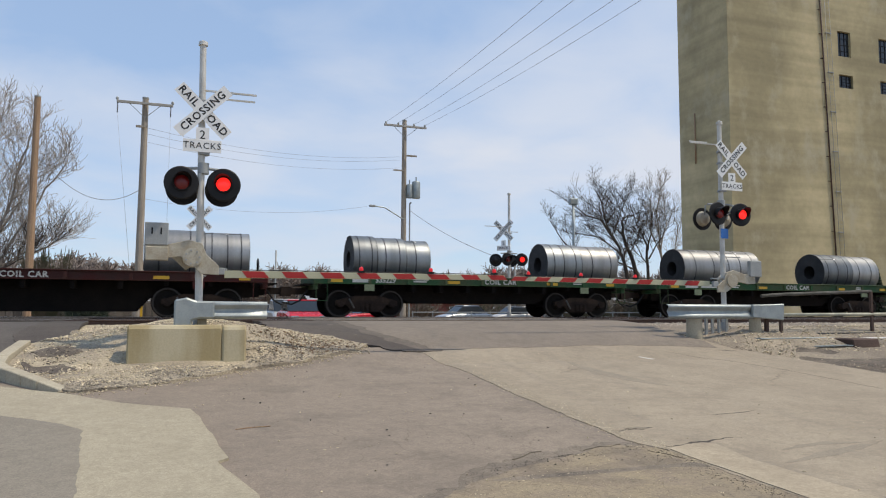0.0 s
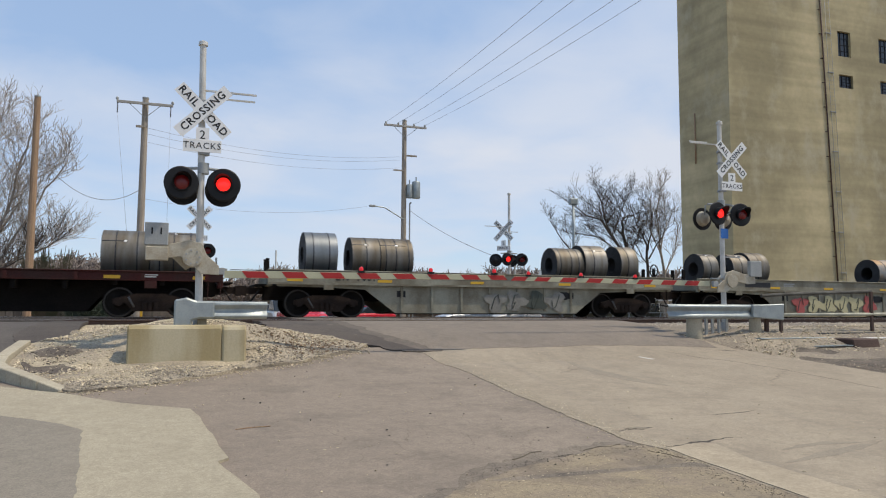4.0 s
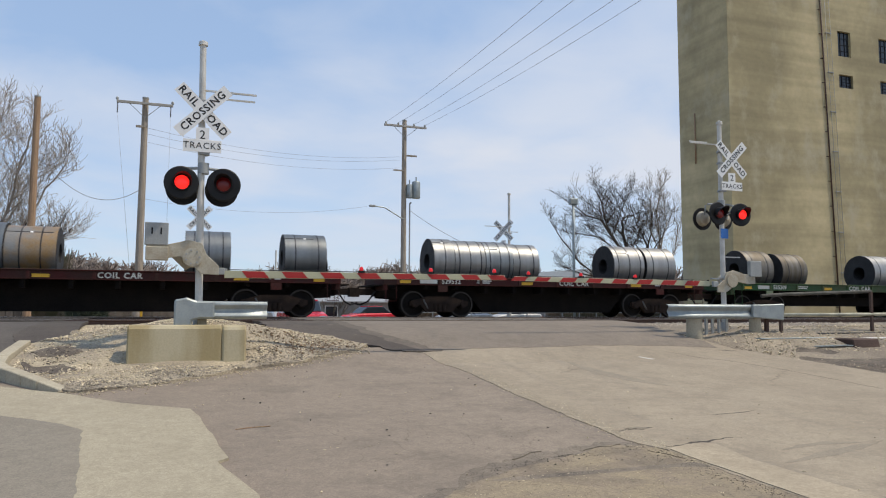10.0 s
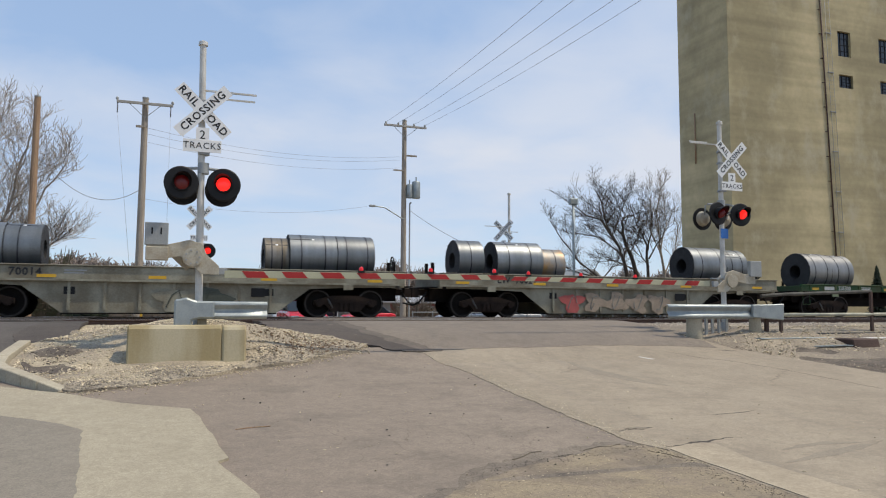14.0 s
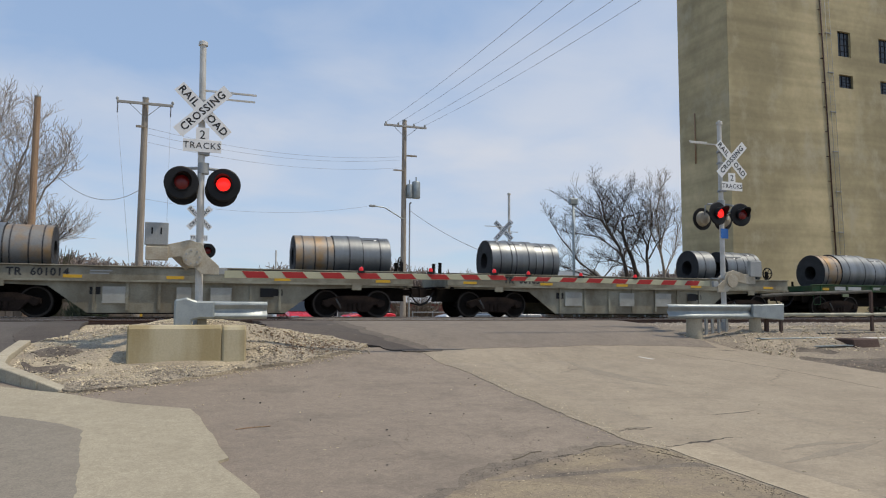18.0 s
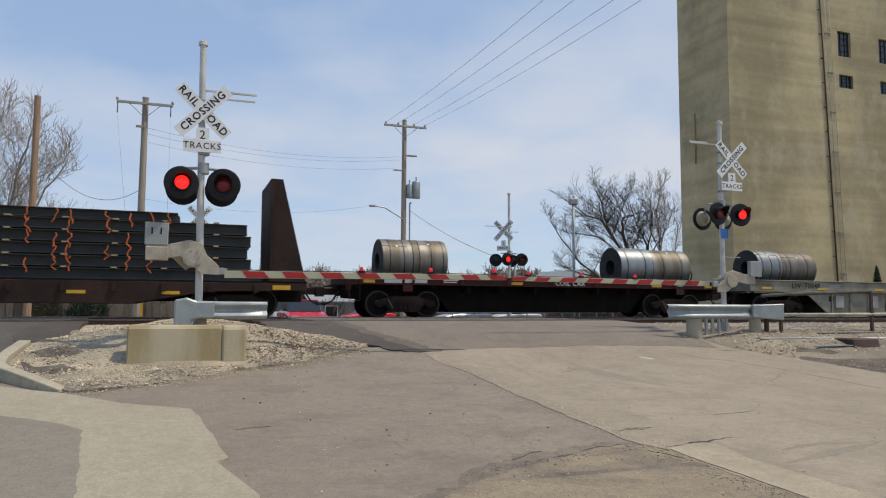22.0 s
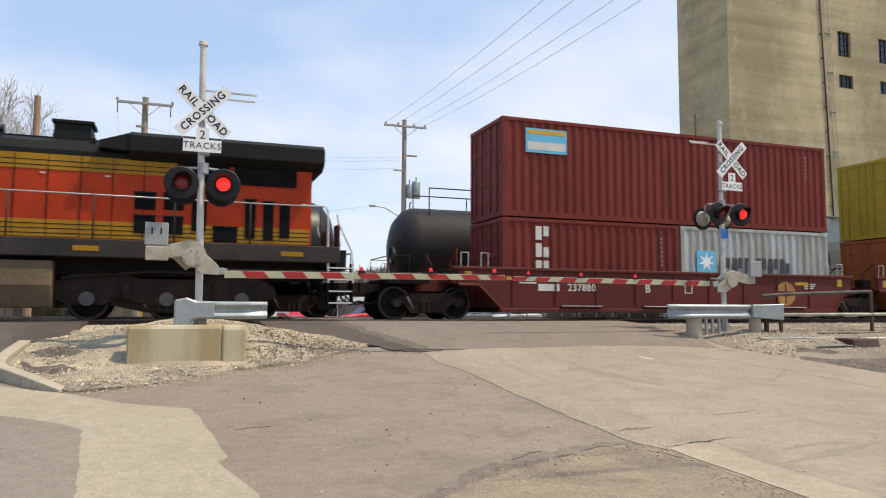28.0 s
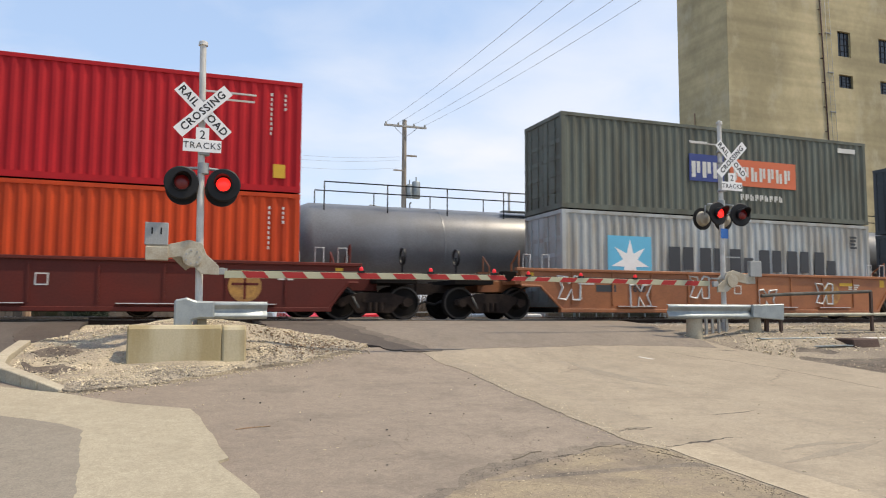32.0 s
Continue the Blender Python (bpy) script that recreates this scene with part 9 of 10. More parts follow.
LOW, HC = 2.591, 2.896
well(6.4, 22.05, WELLRED, "B", True, False, False)
stack(8.58, [(0, 6.06, LOW, BROWN, "brown-red corrugated steel container, twenty feet long", logo_vertical), (6.13, 6.06, LOW, PALE, "pale grey container with blue star panel", logo_star_name)],
      (HC, BROWN, "brown-red corrugated container with a small blue panel", logo_brown))
well(22.05, 37.55, WELLRED, "C", False, False)
stack(24.1, [(0, 6.06, LOW, ORNG, "orange-brown corrugated container, twenty feet long", logo_vertical), (6.13, 6.06, LOW, YELL, "yellow container with black emblem", logo_m)],
      (HC, YELL, "mustard yellow corrugated container with black emblem", logo_m))
well(37.55, 53.1, WELLRED, "D", False, False)
stack(39.6, [(0, 6.06, LOW, YELL, "yellow container with black emblem", logo_m), (6.13, 6.06, LOW, BROWN, "brown-red container with a small emblem", logo_small)],
      (HC, PALE2, "rust-streaked pale container with blue star panel", logo_sealand))
well(53.1, 68.65, WELLRED, "E", False, False, True)
stack(55.15, [(0, 12.192, HC, CRM, "cream yellow corrugated container", None)], (HC, BROWN2, "dark red-brown container with a navy panel", logo_beacon))
well(68.65, 84.9, WELLRED, "A", False, True)
stack(70.65, [(0, 12.192, HC, ORED, "orange-red corrugated container with white letters", logo_cai)], (HC, RED, "bright red corrugated container with white letters", logo_cai))
well(88.3, 104.0, WELLTAN, "", True, False, True)
stack(90.5, [(0, 12.192, HC, PALE, "pale grey container with blue star panel", logo_star_name)], (HC, OLIVE, "grey-green container with navy and orange panels", logo_po), 0.36)
well(104.0, 119.6, WELLTAN, "", False, True)
stack(106.0, [(0, 12.192, HC, DGREY, "dark grey corrugated container", None)], (LOW, DGREY, "dark grey corrugated container", None), 0.36)

# ------------------------------------------------------------------ utility poles and wires
def pole(x, y, z0, h, r, material, label, arm=None, lean=0.0):
    t = thing("utility_pole", label, "utility pole", pose(x, y, z0), "utility poles")
    bm = bmesh.new()
    cyl(bm, (0, 0, -0.3), (lean, 0, h), r, r * 0.72, 12)
    part("pole_shaft", bm, material, t)
    bm = bmesh.new()
    lathe(bm, [(h, r * 0.78), (h + 0.06, r * 0.78), (h + 0.1, 0.0)], "z", 10, (lean, 0, 0))
    part("cap", bm, GREYBOX, t)
    if arm:
        z, w, ks = arm
        a = boxes("crossarm", ARMWOOD, t, [(lean - w / 2, lean + w / 2, -0.30, -0.18, z - 0.06, z + 0.06)], "timber crossarm", 0.01)
        for k in ks:
            bm = bmesh.new()
            lathe(bm, [(z + 0.06, 0.03), (z + 0.1, 0.07), (z + 0.16, 0.07), (z + 0.22, 0.03)], "z", 8, (lean + k * w, -0.24, 0))
            part("insulator", bm, GREYBOX, a)
        bm = bmesh.new()
        tube(bm, [(lean - w * 0.28, -0.25, z - 0.05), (lean, -0.17, z - 0.7), (lean + w * 0.28, -0.25, z - 0.05)], 0.02, 4)
        part("brace", bm, GREYBOX, a)
    return t


def wire(a, b, sag, r=0.0075, label="thin sagging overhead wire"):
    a, b = Vector(a), Vector(b)
    n = 16
    pts = [a.lerp(b, i / n) - Vector((0, 0, sag * 4 * (i / n) * (1 - i / n))) for i in range(n + 1)]
    bm = bmesh.new()
    tube(bm, pts, r, 4)
    return tagged(part("overhead_wire", bm, WIRE), label, "wire", "overhead wires")


PA, PB, PC = (-6.3, 16.3, -0.9), (-1.92, 17.8, -0.75), (12.93, 23.0, -0.8)
pole(*PA, 10.6, 0.18, POLENEW, "bare brown utility pole with its top cut off", None, 0.0)
pb = pole(*PB, 11.25, 0.20, POLEWOOD, "grey weathered utility pole with one crossarm", (10.95, 2.55, (-0.49, 0.49)), 0.03)
for dx in (-1.2, 1.2):
    bm = bmesh.new()
    cyl(bm, (dx, -0.24, 10.4), (dx, -0.24, 10.88), 0.03, n=6)
    tube(bm, [(dx, -0.24, 10.4), (dx + (0.8 if dx < 0 else 0.0), -0.24, 3.0)], 0.008, 4)
    part("hanging_cable", bm, WIRE, pb, "slack hanging cable")
boxes("side_bracket", POLEWOOD, pb, [(-0.35, 0.15, -0.28, -0.2, 9.75, 9.85)])
pc = pole(*PC, 12.85, 0.19, POLEWOOD, "grey utility pole with crossarm, transformers and street light", (12.45, 2.75, (-0.46, -0.17, 0.2, 0.46)), 0.0)
for k, (dx, h, rr) in enumerate(((0.32, 0.75, 0.2), (0.75, 0.95, 0.26))):
    bm = bmesh.new()
    lathe(bm, [(7.95, rr * 0.9), (8.0, rr), (8.0 + h, rr), (8.06 + h, rr * 0.85), (8.1 + h, 0.0)], "z", 14, (dx, -0.15, 0))
    cyl(bm, (dx, -0.15, 8.1 + h), (dx, -0.15, 8.35 + h), 0.04, n=6)
    part("transformer", bm, GALV, pc, "pale grey transformer can")
boxes("side_bracket", POLEWOOD, pc, [(0.1, 0.75, -0.28, -0.2, 10.55, 10.65), (-0.75, -0.1, -0.28, -0.2, 9.6, 9.68)])
bm = bmesh.new()
tube(bm, [(-0.05, -0.15, 6.6), (-1.3, -0.3, 7.25), (-2.0, -0.35, 7.32)], 0.035, 6)
lamp = part("lamp_arm", bm, GALV, pc, "thin street light arm")
boxes("lamp_head", GREYBOX, lamp, [(-2.3, -1.9, -0.45, -0.25, 7.25, 7.38)], "grey street light head", 0.03)
bm = bmesh.new()
tube(bm, [(0.36, -0.1, -0.3), (0.36, -0.1, 7.6), (0.45, -0.1, 7.7)], 0.05, 6)
part("conduit", bm, GREYBOX, pc, "grey cable conduit")
for k in (-0.46, -0.17, 0.2, 0.46):
    wire((PC[0] + k * 2.75, PC[1] - 0.24, PC[2] + 12.62), (11.15 + k * 3.6, -26.0, 9.9), 0.75)
p_near = pole(11.15, -26.0, -1.25, 11.3, 0.19, POLEWOOD, "grey utility pole beside the road with one crossarm", (10.93, 3.6, (-0.46, -0.17, 0.2, 0.46)))
for za, zc in ((9.05, 9.6), (8.75, 9.4), (8.35, 8.9)):
    wire((PB[0] + 0.2, PB[1], PB[2] + za + 0.75), (PC[0] - 0.3, PC[1], PC[2] + zc + 0.95), 0.55)
wire((PB[0] + 0.15, PB[1], PB[2] + 6.3), (PC[0] - 2.1, PC[1] - 0.3, PC[2] + 7.35), 0.55)
wire((PA[0] + 0.2, PA[1], PA[2] + 7.9), (PB[0], PB[1], PB[2] + 6.8), 1.15, 0.016)
wire((PC[0] + 0.4, PC[1], PC[2] + 7.2), (14.2, 10.95, 2.6), 0.25, 0.016)
wire((14.2, 10.95, 2.55), (33.0, 24.0, 0.6), 0.5, 0.012)
for (lx, ly, h, lab) in ((29.6, 31.0, 9.9, "slim grey lamp post with a square head"), (7.3, 40.5, 6.2, "thin dark far post"), (29.2, 41.0, 6.0, "thin grey post beyond the tracks")):
    lp = thing("lamp_post" if h > 7 else "post", lab, "lamp post" if h > 7 else "post", pose(lx, ly, -1.2))
    bm = bmesh.new()
    cyl(bm, (0, 0, -0.2), (0, 0, h), 0.11 if h > 7 else 0.07, n=8)
    part("shaft", bm, GALV if h > 7 else GREYBOX, lp)
    if h > 7:
        boxes("lamp_head", GALV, lp, [(-0.35, 0.35, -0.2, 0.2, h, h + 0.5)], "", 0.05)


# ------------------------------------------------------------------ bare trees
def branch_set(seed, height, spread, levels=4, lean=(0, 0), kids=2, droop=0.0, bend=1.0):
    """Segments (a, b, ra, rb, level) of a bare tree, scaled to its height."""
    rnd = random.Random(seed)
    segs = []

    def grow(p, d, length, r, lev):
        n = 5 if lev == 0 else 3
        rr = r
        for i in range(n):
            d2 = (d + Vector((rnd.uniform(-1, 1), rnd.uniform(-1, 1), rnd.uniform(-0.5, 0.7) - droop * lev * 0.25)) * (0.10 + 0.075 * lev) * bend).normalized()
            q = p + d2 * (length / n)
            r2 = rr * (0.84 if lev else 0.80)
            segs.append((p, q, rr, r2, lev))
            if lev < levels and not (lev == 0 and i < 1):
                for _ in range(kids if lev < 2 else rnd.choice((1, 2, 2) if lev < 3 else (1, 1, 1, 2))):
                    side = Vector((rnd.uniform(-1, 1), rnd.uniform(-1, 1), rnd.uniform(-0.1, 0.5)))
                    side = (side - d2 * side.dot(d2)).normalized()
                    nd_ = (d2 * rnd.uniform(0.45, 0.95) + side * spread * rnd.uniform(0.6, 1.15) + Vector((0, 0, 0.15 - 0.1 * droop))).normalized()
                    grow(q, nd_, length * rnd.uniform(0.45, 0.72), r2 * rnd.uniform(0.36, 0.58), lev + 1)
            p, d, rr = q, d2, r2

    grow(Vector((0, 0, -0.2)), Vector((lean[0], lean[1], 1)).normalized(), 6.0, 0.19, 0)
    k = height / max(s[1].z for s in segs)
    return [(a * k, b * k, ra * k, rb * k, lev) for a, b, ra, rb, lev in segs]


def seg_mesh(name, segs, sides, material, rmin=0.006):
    a = np.array([tuple(s[0]) for s in segs])
    b = np.array([tuple(s[1]) for s in segs])
    ra = np.maximum(np.array([s[2] for s in segs]), rmin)[:, None]
    rb = np.maximum(np.array([s[3] for s in segs]), rmin)[:, None]
    d = b - a
    d /= np.linalg.norm(d, axis=1, keepdims=True) + 1e-9
    ref = np.where(np.abs(d[:, 2:3]) > 0.9, np.array([[1.0, 0, 0]]), np.array([[0, 0, 1.0]]))
    u = np.cross(d, ref)
    u /= np.linalg.norm(u, axis=1, keepdims=True) + 1e-9
    w = np.cross(d, u)
    rings = []
    for c, r in ((a, ra), (b, rb)):
        for i in range(sides):
            t = 2 * math.pi * i / sides
            rings.append(c + (u * math.cos(t) + w * math.sin(t)) * r)
    vs = np.stack(rings, 1).reshape(-1, 3)
    o = (np.arange(len(segs)) * 2 * sides)[:, None]
    fs = np.concatenate([o + np.array([[i, (i + 1) % sides, sides + (i + 1) % sides, sides + i]]) for i in range(sides)])
    me = bpy.data.meshes.new(name)
    me.from_pydata(vs.tolist(), [], fs.tolist())
    me.materials.append(material)
    return me


def bare_tree(x, y, z, seed, height, spread, label, material, lean=(0, 0), droop=0.0, kids=2, rmin=0.009, bend=1.0):
    t = thing("bare_tree", label, "tree", pose(x, y, z), "bare trees")
    segs = branch_set(seed, height, spread, 5, lean, kids, droop, bend)
    new("trunk", seg_mesh("trunk", [s for s in segs if s[4] == 0], 10, material)).parent = t
    new("limb", seg_mesh("limb", [s for s in segs if s[4] in (1, 2)], 6, material, rmin)).parent = t
    tw = new("crown", seg_mesh("crown", [s for s in segs if s[4] > 2], 3, material, rmin))
    tw.parent = t
    tagged(tw, "fine bare twigs", kind="stuff")
    return t


def limbed_tree(x, y, z, seed, stem, limbs, r0, label, material, twig=1.0, droop=0.0):
    """A bare tree with named main limbs: polylines of (dx, dz) from the foot, each set with branches and fine twigs."""
    rnd = random.Random(seed)
    t = thing("bare_tree", label, "tree", pose(x, y, z), "bare trees")
    fine = []

    def grow(p, d, length, r, lev):
        for i in range(4):
            d = (d + Vector((rnd.uniform(-1, 1), rnd.uniform(-1, 1), rnd.uniform(-0.5, 0.8) - droop)) * (0.16 + 0.05 * lev)).normalized()
            q = p + d * (length / 4)
            fine.append((p, q, r, r * 0.82, lev))
            p, r = q, r * 0.82
            if lev < 4 and (i or lev):
                for _ in range(2 if lev < 3 else rnd.choice((1, 1, 2))):
                    s = Vector((rnd.uniform(-1, 1), rnd.uniform(-1, 1), rnd.uniform(-0.2, 0.7) - droop))
                    grow(p, (d * 0.75 + s * 0.75).normalized(), length * rnd.uniform(0.42, 0.7), r * rnd.uniform(0.45, 0.68), lev + 1)

    def line(pts, ra, rb, yj):
        out, n = [], len(pts) - 1
        p = Vector((pts[0][0], yj[0], pts[0][1]))
        for k in range(1, n + 1):
            a, b = pts[k - 1], pts[k]
            for h in range(3):
                f = (h + 1) / 3
                s = (k - 1 + f) / n
                q = Vector((a[0] + (b[0] - a[0]) * f + 0.10 * rnd.uniform(-1, 1), yj[0] + (yj[1] - yj[0]) * s, a[1] + (b[1] - a[1]) * f + 0.06 * rnd.uniform(-1, 1)))
                s0 = (k - 1 + h / 3) / n
                out.append((p, q, ra + (rb - ra) * s0, ra + (rb - ra) * s, 0))
                p = q
        return out

    body = line(stem, r0, r0 * 0.55, (0, 0.3))
    new("trunk", seg_mesh("trunk", body, 10, material)).parent = t
    for pts, ra in limbs:
        segs = line(pts, ra, ra * 0.28, (0.1, rnd.uniform(-1.6, 1.6)))
        new("limb", seg_mesh("limb", segs, 7, material)).parent = t
        for k, (a, b, p, q, _) in enumerate(segs):
            for _ in range(rnd.choice((1, 2))):
                d = (b - a).normalized()
                s = Vector((rnd.uniform(-1, 1), rnd.uniform(-1, 1), rnd.uniform(-0.1, 0.9) - droop))
                grow(b, (d * 0.6 + s * 0.8).normalized(), twig * rnd.uniform(0.7, 1.25) * (1.25 - 0.5 * k / len(segs)), q * 0.5, 2)
    tw = new("crown", seg_mesh("crown", fine, 3, material, 0.0085))
    tw.parent = t
    tagged(tw, "fine bare twigs", kind="stuff")
    return t


# left group: a tall pale tree, its neighbours and low scrub
limbed_tree(-9.9, 26.0, -1.9, 3, [(0.35, 1.0), (0.2, 2.5), (-0.1, 5.0), (-0.5, 7.4)], [([(-0.5, 7.2), (-0.6, 9.4), (-0.3, 11.4), (-0.4, 13.2)], 0.11), ([(-0.1, 5.6), (0.9, 8.0), (1.5, 10.4), (2.0, 12.0)], 0.10), ([(0.1, 4.0), (1.4, 6.6), (2.6, 8.9), (3.6, 10.6)], 0.09), ([(-0.3, 6.2), (-1.6, 8.6), (-2.4, 11.0), (-2.8, 12.8)], 0.10), ([(0.2, 3.4), (-1.5, 5.0), (-3.0, 7.2)], 0.09)],
            0.21, "tall bare grey tree with fine spreading twigs", BARK, 2.0)
limbed_tree(-10.2, 29.0, -1.1, 8, [(-0.2, 0), (0.0, 1.6), (0.1, 2.8)], [([(0.1, 2.6), (1.2, 4.0), (2.6, 5.0), (3.6, 5.6)], 0.07), ([(0.0, 2.0), (0.9, 4.4), (1.4, 6.6)], 0.07), ([(0.1, 2.6), (-0.4, 5.0), (-0.2, 7.6)], 0.07), ([(0.0, 1.6), (-1.6, 3.4), (-2.6, 5.2)], 0.06)],
            0.15, "bushy bare tree with low spreading twigs", BARK, 1.9)
limbed_tree(-11.6, 30.0, -1.6, 15, [(0, 0), (0.1, 3.5), (0.3, 6.5)], [([(0.3, 6.3), (0.6, 9.4), (0.4, 13.6)], 0.11), ([(0.1, 4.4), (1.8, 7.0), (3.0, 9.8)], 0.10), ([(0.1, 4.0), (-1.6, 7.0), (-2.2, 10.5)], 0.10)],
            0.2, "tall bare grey tree with fine spreading twigs", BARK, 2.1)
limbed_tree(-11.2, 24.0, -1.1, 19, [(0, 0), (0.1, 1.6)], [([(0.1, 1.5), (1.6, 3.0), (3.2, 3.9), (4.4, 4.6)], 0.07), ([(0.1, 1.5), (-1.0, 3.2), (-2.4, 4.3)], 0.07), ([(0.1, 1.5), (0.4, 3.6), (1.4, 5.0)], 0.06)],
            0.13, "low bare tree with crooked limbs", BARKDARK, 1.6)
# right group: dark gnarled trees beside the elevator
limbed_tree(39.3, 38.0, -1.2, 21, [(0.35, 0), (0.3, 3.0), (0.1, 5.4), (-0.5, 7.0)], [([(-0.5, 6.9), (-1.6, 9.2), (-1.9, 11.4), (-2.2, 12.8)], 0.12), ([(-0.6, 7.2), (-2.6, 9.9), (-4.0, 10.2), (-5.6, 11.4)], 0.12), ([(-0.3, 6.6), (-2.4, 8.2), (-4.6, 8.6)], 0.08), ([(-1.2, 8.6), (-0.6, 10.6), (0.2, 12.0)], 0.08), ([(-0.2, 6.2), (0.6, 8.0), (1.6, 8.8)], 0.08)],
            0.27, "dark gnarled bare tree with spreading limbs", BARKDARK, 1.9, 0.05)
limbed_tree(40.6, 38.6, -1.2, 27, [(0.5, 0), (0.4, 4.6), (-0.3, 6.6), (-1.2, 8.9)], [([(-1.2, 8.8), (-1.0, 10.2), (0.2, 10.6), (1.6, 9.8)], 0.12), ([(-1.0, 8.4), (-2.4, 9.6), (-3.6, 10.4)], 0.09), ([(-0.4, 7.0), (0.8, 8.2), (1.8, 8.0)], 0.08), ([(0.2, 5.2), (-2.0, 6.0), (-3.8, 6.2)], 0.08)],
            0.26, "dark bare tree with arching crooked limbs", BARKDARK, 1.7, 0.18)
limbed_tree(42.6, 39.0, -1.2, 31, [(0, 0), (0.0, 4.6), (-0.1, 7.6)], [([(-0.1, 7.5), (-1.2, 9.6), (-2.2, 12.0)], 0.09), ([(-0.1, 7.2), (0.4, 9.6), (0.3, 12.2)], 0.09), ([(0.0, 6.4), (1.4, 8.4), (2.4, 9.6)], 0.08), ([(0.0, 5.6), (-1.2, 7.0), (-2.4, 8.6)], 0.07)],
            0.2, "dark bare tree with upright limbs", BARKDARK, 1.7, 0.05)
limbed_tree(44.8, 39.5, -1.2, 33, [(0.2, 0), (0.0, 4.4), (-0.5, 8.2)], [([(-0.5, 8.0), (-0.8, 10.6), (-0.4, 13.4)], 0.09), ([(-0.4, 7.4), (0.7, 10.0), (0.9, 13.0)], 0.08), ([(-0.3, 6.4), (-1.9, 9.0), (-2.5, 12.2)], 0.08), ([(0.0, 5.0), (1.5, 7.2), (2.3, 9.8)], 0.08)],
            0.18, "pale bare tree with upright twigs", BARK, 1.8)
limbed_tree(35.6, 37.0, -1.2, 35, [(1.2, 0), (0.6, 3.2), (0.2, 4.4)], [([(0.2, 4.3), (-1.6, 5.6), (-3.4, 7.8), (-4.4, 9.4)], 0.09), ([(0.3, 4.2), (-1.8, 4.9), (-3.6, 5.6)], 0.07), ([(0.4, 4.0), (1.4, 5.4), (2.8, 5.6)], 0.07)],
            0.16, "low leaning dark bare tree", BARKDARK, 1.5)

# distant tree line: a few bare crowns, many times, as one joined mass
variants = [branch_set(100 + k, 9.0, 0.85, 3, (0, 0), 3, 0.0) for k in range(4)]
rnd = random.Random(77)
far = []
for k in range(430):
    dist = rnd.uniform(130, 240)
    ang = radians(rnd.uniform(-22, 62))
    o = Vector((dist * math.sin(ang), -20 + dist * math.cos(ang), -1.3))
    clump = 0.5 + 0.5 * noise.noise((ang * 9.0, 0.3, 7.0))
    s = rnd.uniform(0.75, 1.3) * (0.55 + 1.0 * clump) * dist / 175
    for a, b, ra, rb, lev in variants[k % 4]:
        far.append((o + a * s, o + b * s, max(ra * s, 0.10 + 0.03 * (lev < 2)), max(rb * s, 0.075), lev))
tagged(new("far_woods", seg_mesh("far_woods", far, 3, TWIGFAR, 0.05)), "distant band of bare brown trees on the horizon", "woods", kind="stuff")


SCRUB = mat("pale brown scrub", (0.21, 0.165, 0.125), 0.95, 0, 0.3, 2, 0.2, 20, (0.13, 0.105, 0.08))


def shrub(x, y, z, seed, w, h, material, label, n=420, name="shrub"):
    rr = random.Random(seed)
    segs = []
    for k in range(n):
        a, e = rr.uniform(0, 6.28), rr.uniform(0.15, 1.0)
        top = Vector((w * 0.5 * math.cos(a) * math.sqrt(rr.random()), w * 0.5 * math.sin(a) * rr.random(), h * rr.uniform(0.35, 1.0) * (0.7 + 0.3 * math.sin(a * 3))))
        root = Vector((top.x * 0.4, top.y * 0.4, 0))
        mid = root.lerp(top, 0.6) + Vector((rr.uniform(-.15, .15), 0, 0))
        segs += [(root, mid, 0.03, 0.02, 0), (mid, top, 0.02, 0.012, 1)]
        for q in range(3):
            segs.append((mid.lerp(top, 0.3 * q), mid.lerp(top, 0.3 * q) + Vector((rr.uniform(-.3, .3), rr.uniform(-.2, .2), rr.uniform(0, .35))), 0.02, 0.012, 2))
    t = thing(name, label, "shrub", pose(x, y, z), "shrubs")
    ob = new("stem_tangle", seg_mesh("stem_tangle", segs, 3, material, 0.012))
    ob.parent = t
    tagged(ob, kind="stuff")
    return t


for k, (x, y, w, h) in enumerate(((-11.5, 21.0, 5.0, 3.3), (-8.0, 22.0, 3.0, 2.6), (-15.0, 23.0, 5.0, 3.0), (-4.5, 26.0, 4.0, 2.2), (0.5, 30.0, 5.0, 2.4), (-1.8, 24.0, 2.5, 1.5), (24.0, 38.0, 6.0, 2.6), (32.0, 33.0, 5.0, 3.6), (36.0, 31.0, 4.0, 3.0))):
    shrub(x, y, zp(y), 200 + k, w, h, SHRUB, "tangled brown leafless shrub", 260)

shrub(-6.2, 20.0, zp(20.0), 243, 2.6, 4.3, SHRUB, "dense dark brown bush beside the bare pole", 1100)
shrub(-3.55, 13.0, zp(13.0), 240, 1.7, 1.5, CONIFER, "small dark green bush beyond the tracks", 420)
for k, (x, y, w, h) in enumerate(((-13.0, 33.0, 7.0, 4.2), (-7.0, 34.0, 7.0, 4.0), (-1.0, 36.0, 6.0, 3.4), (12.5, 44.5, 8.0, 3.0), (20.5, 44.0, 6.0, 3.2), (29.0, 44.0, 8.0, 3.6), (36.0, 43.0, 7.0, 4.4), (41.5, 43.0, 7.0, 4.4))):
    shrub(x, y, zp(y), 260 + k, w, h, SCRUB, "thicket of pale brown leafless scrub", 420)

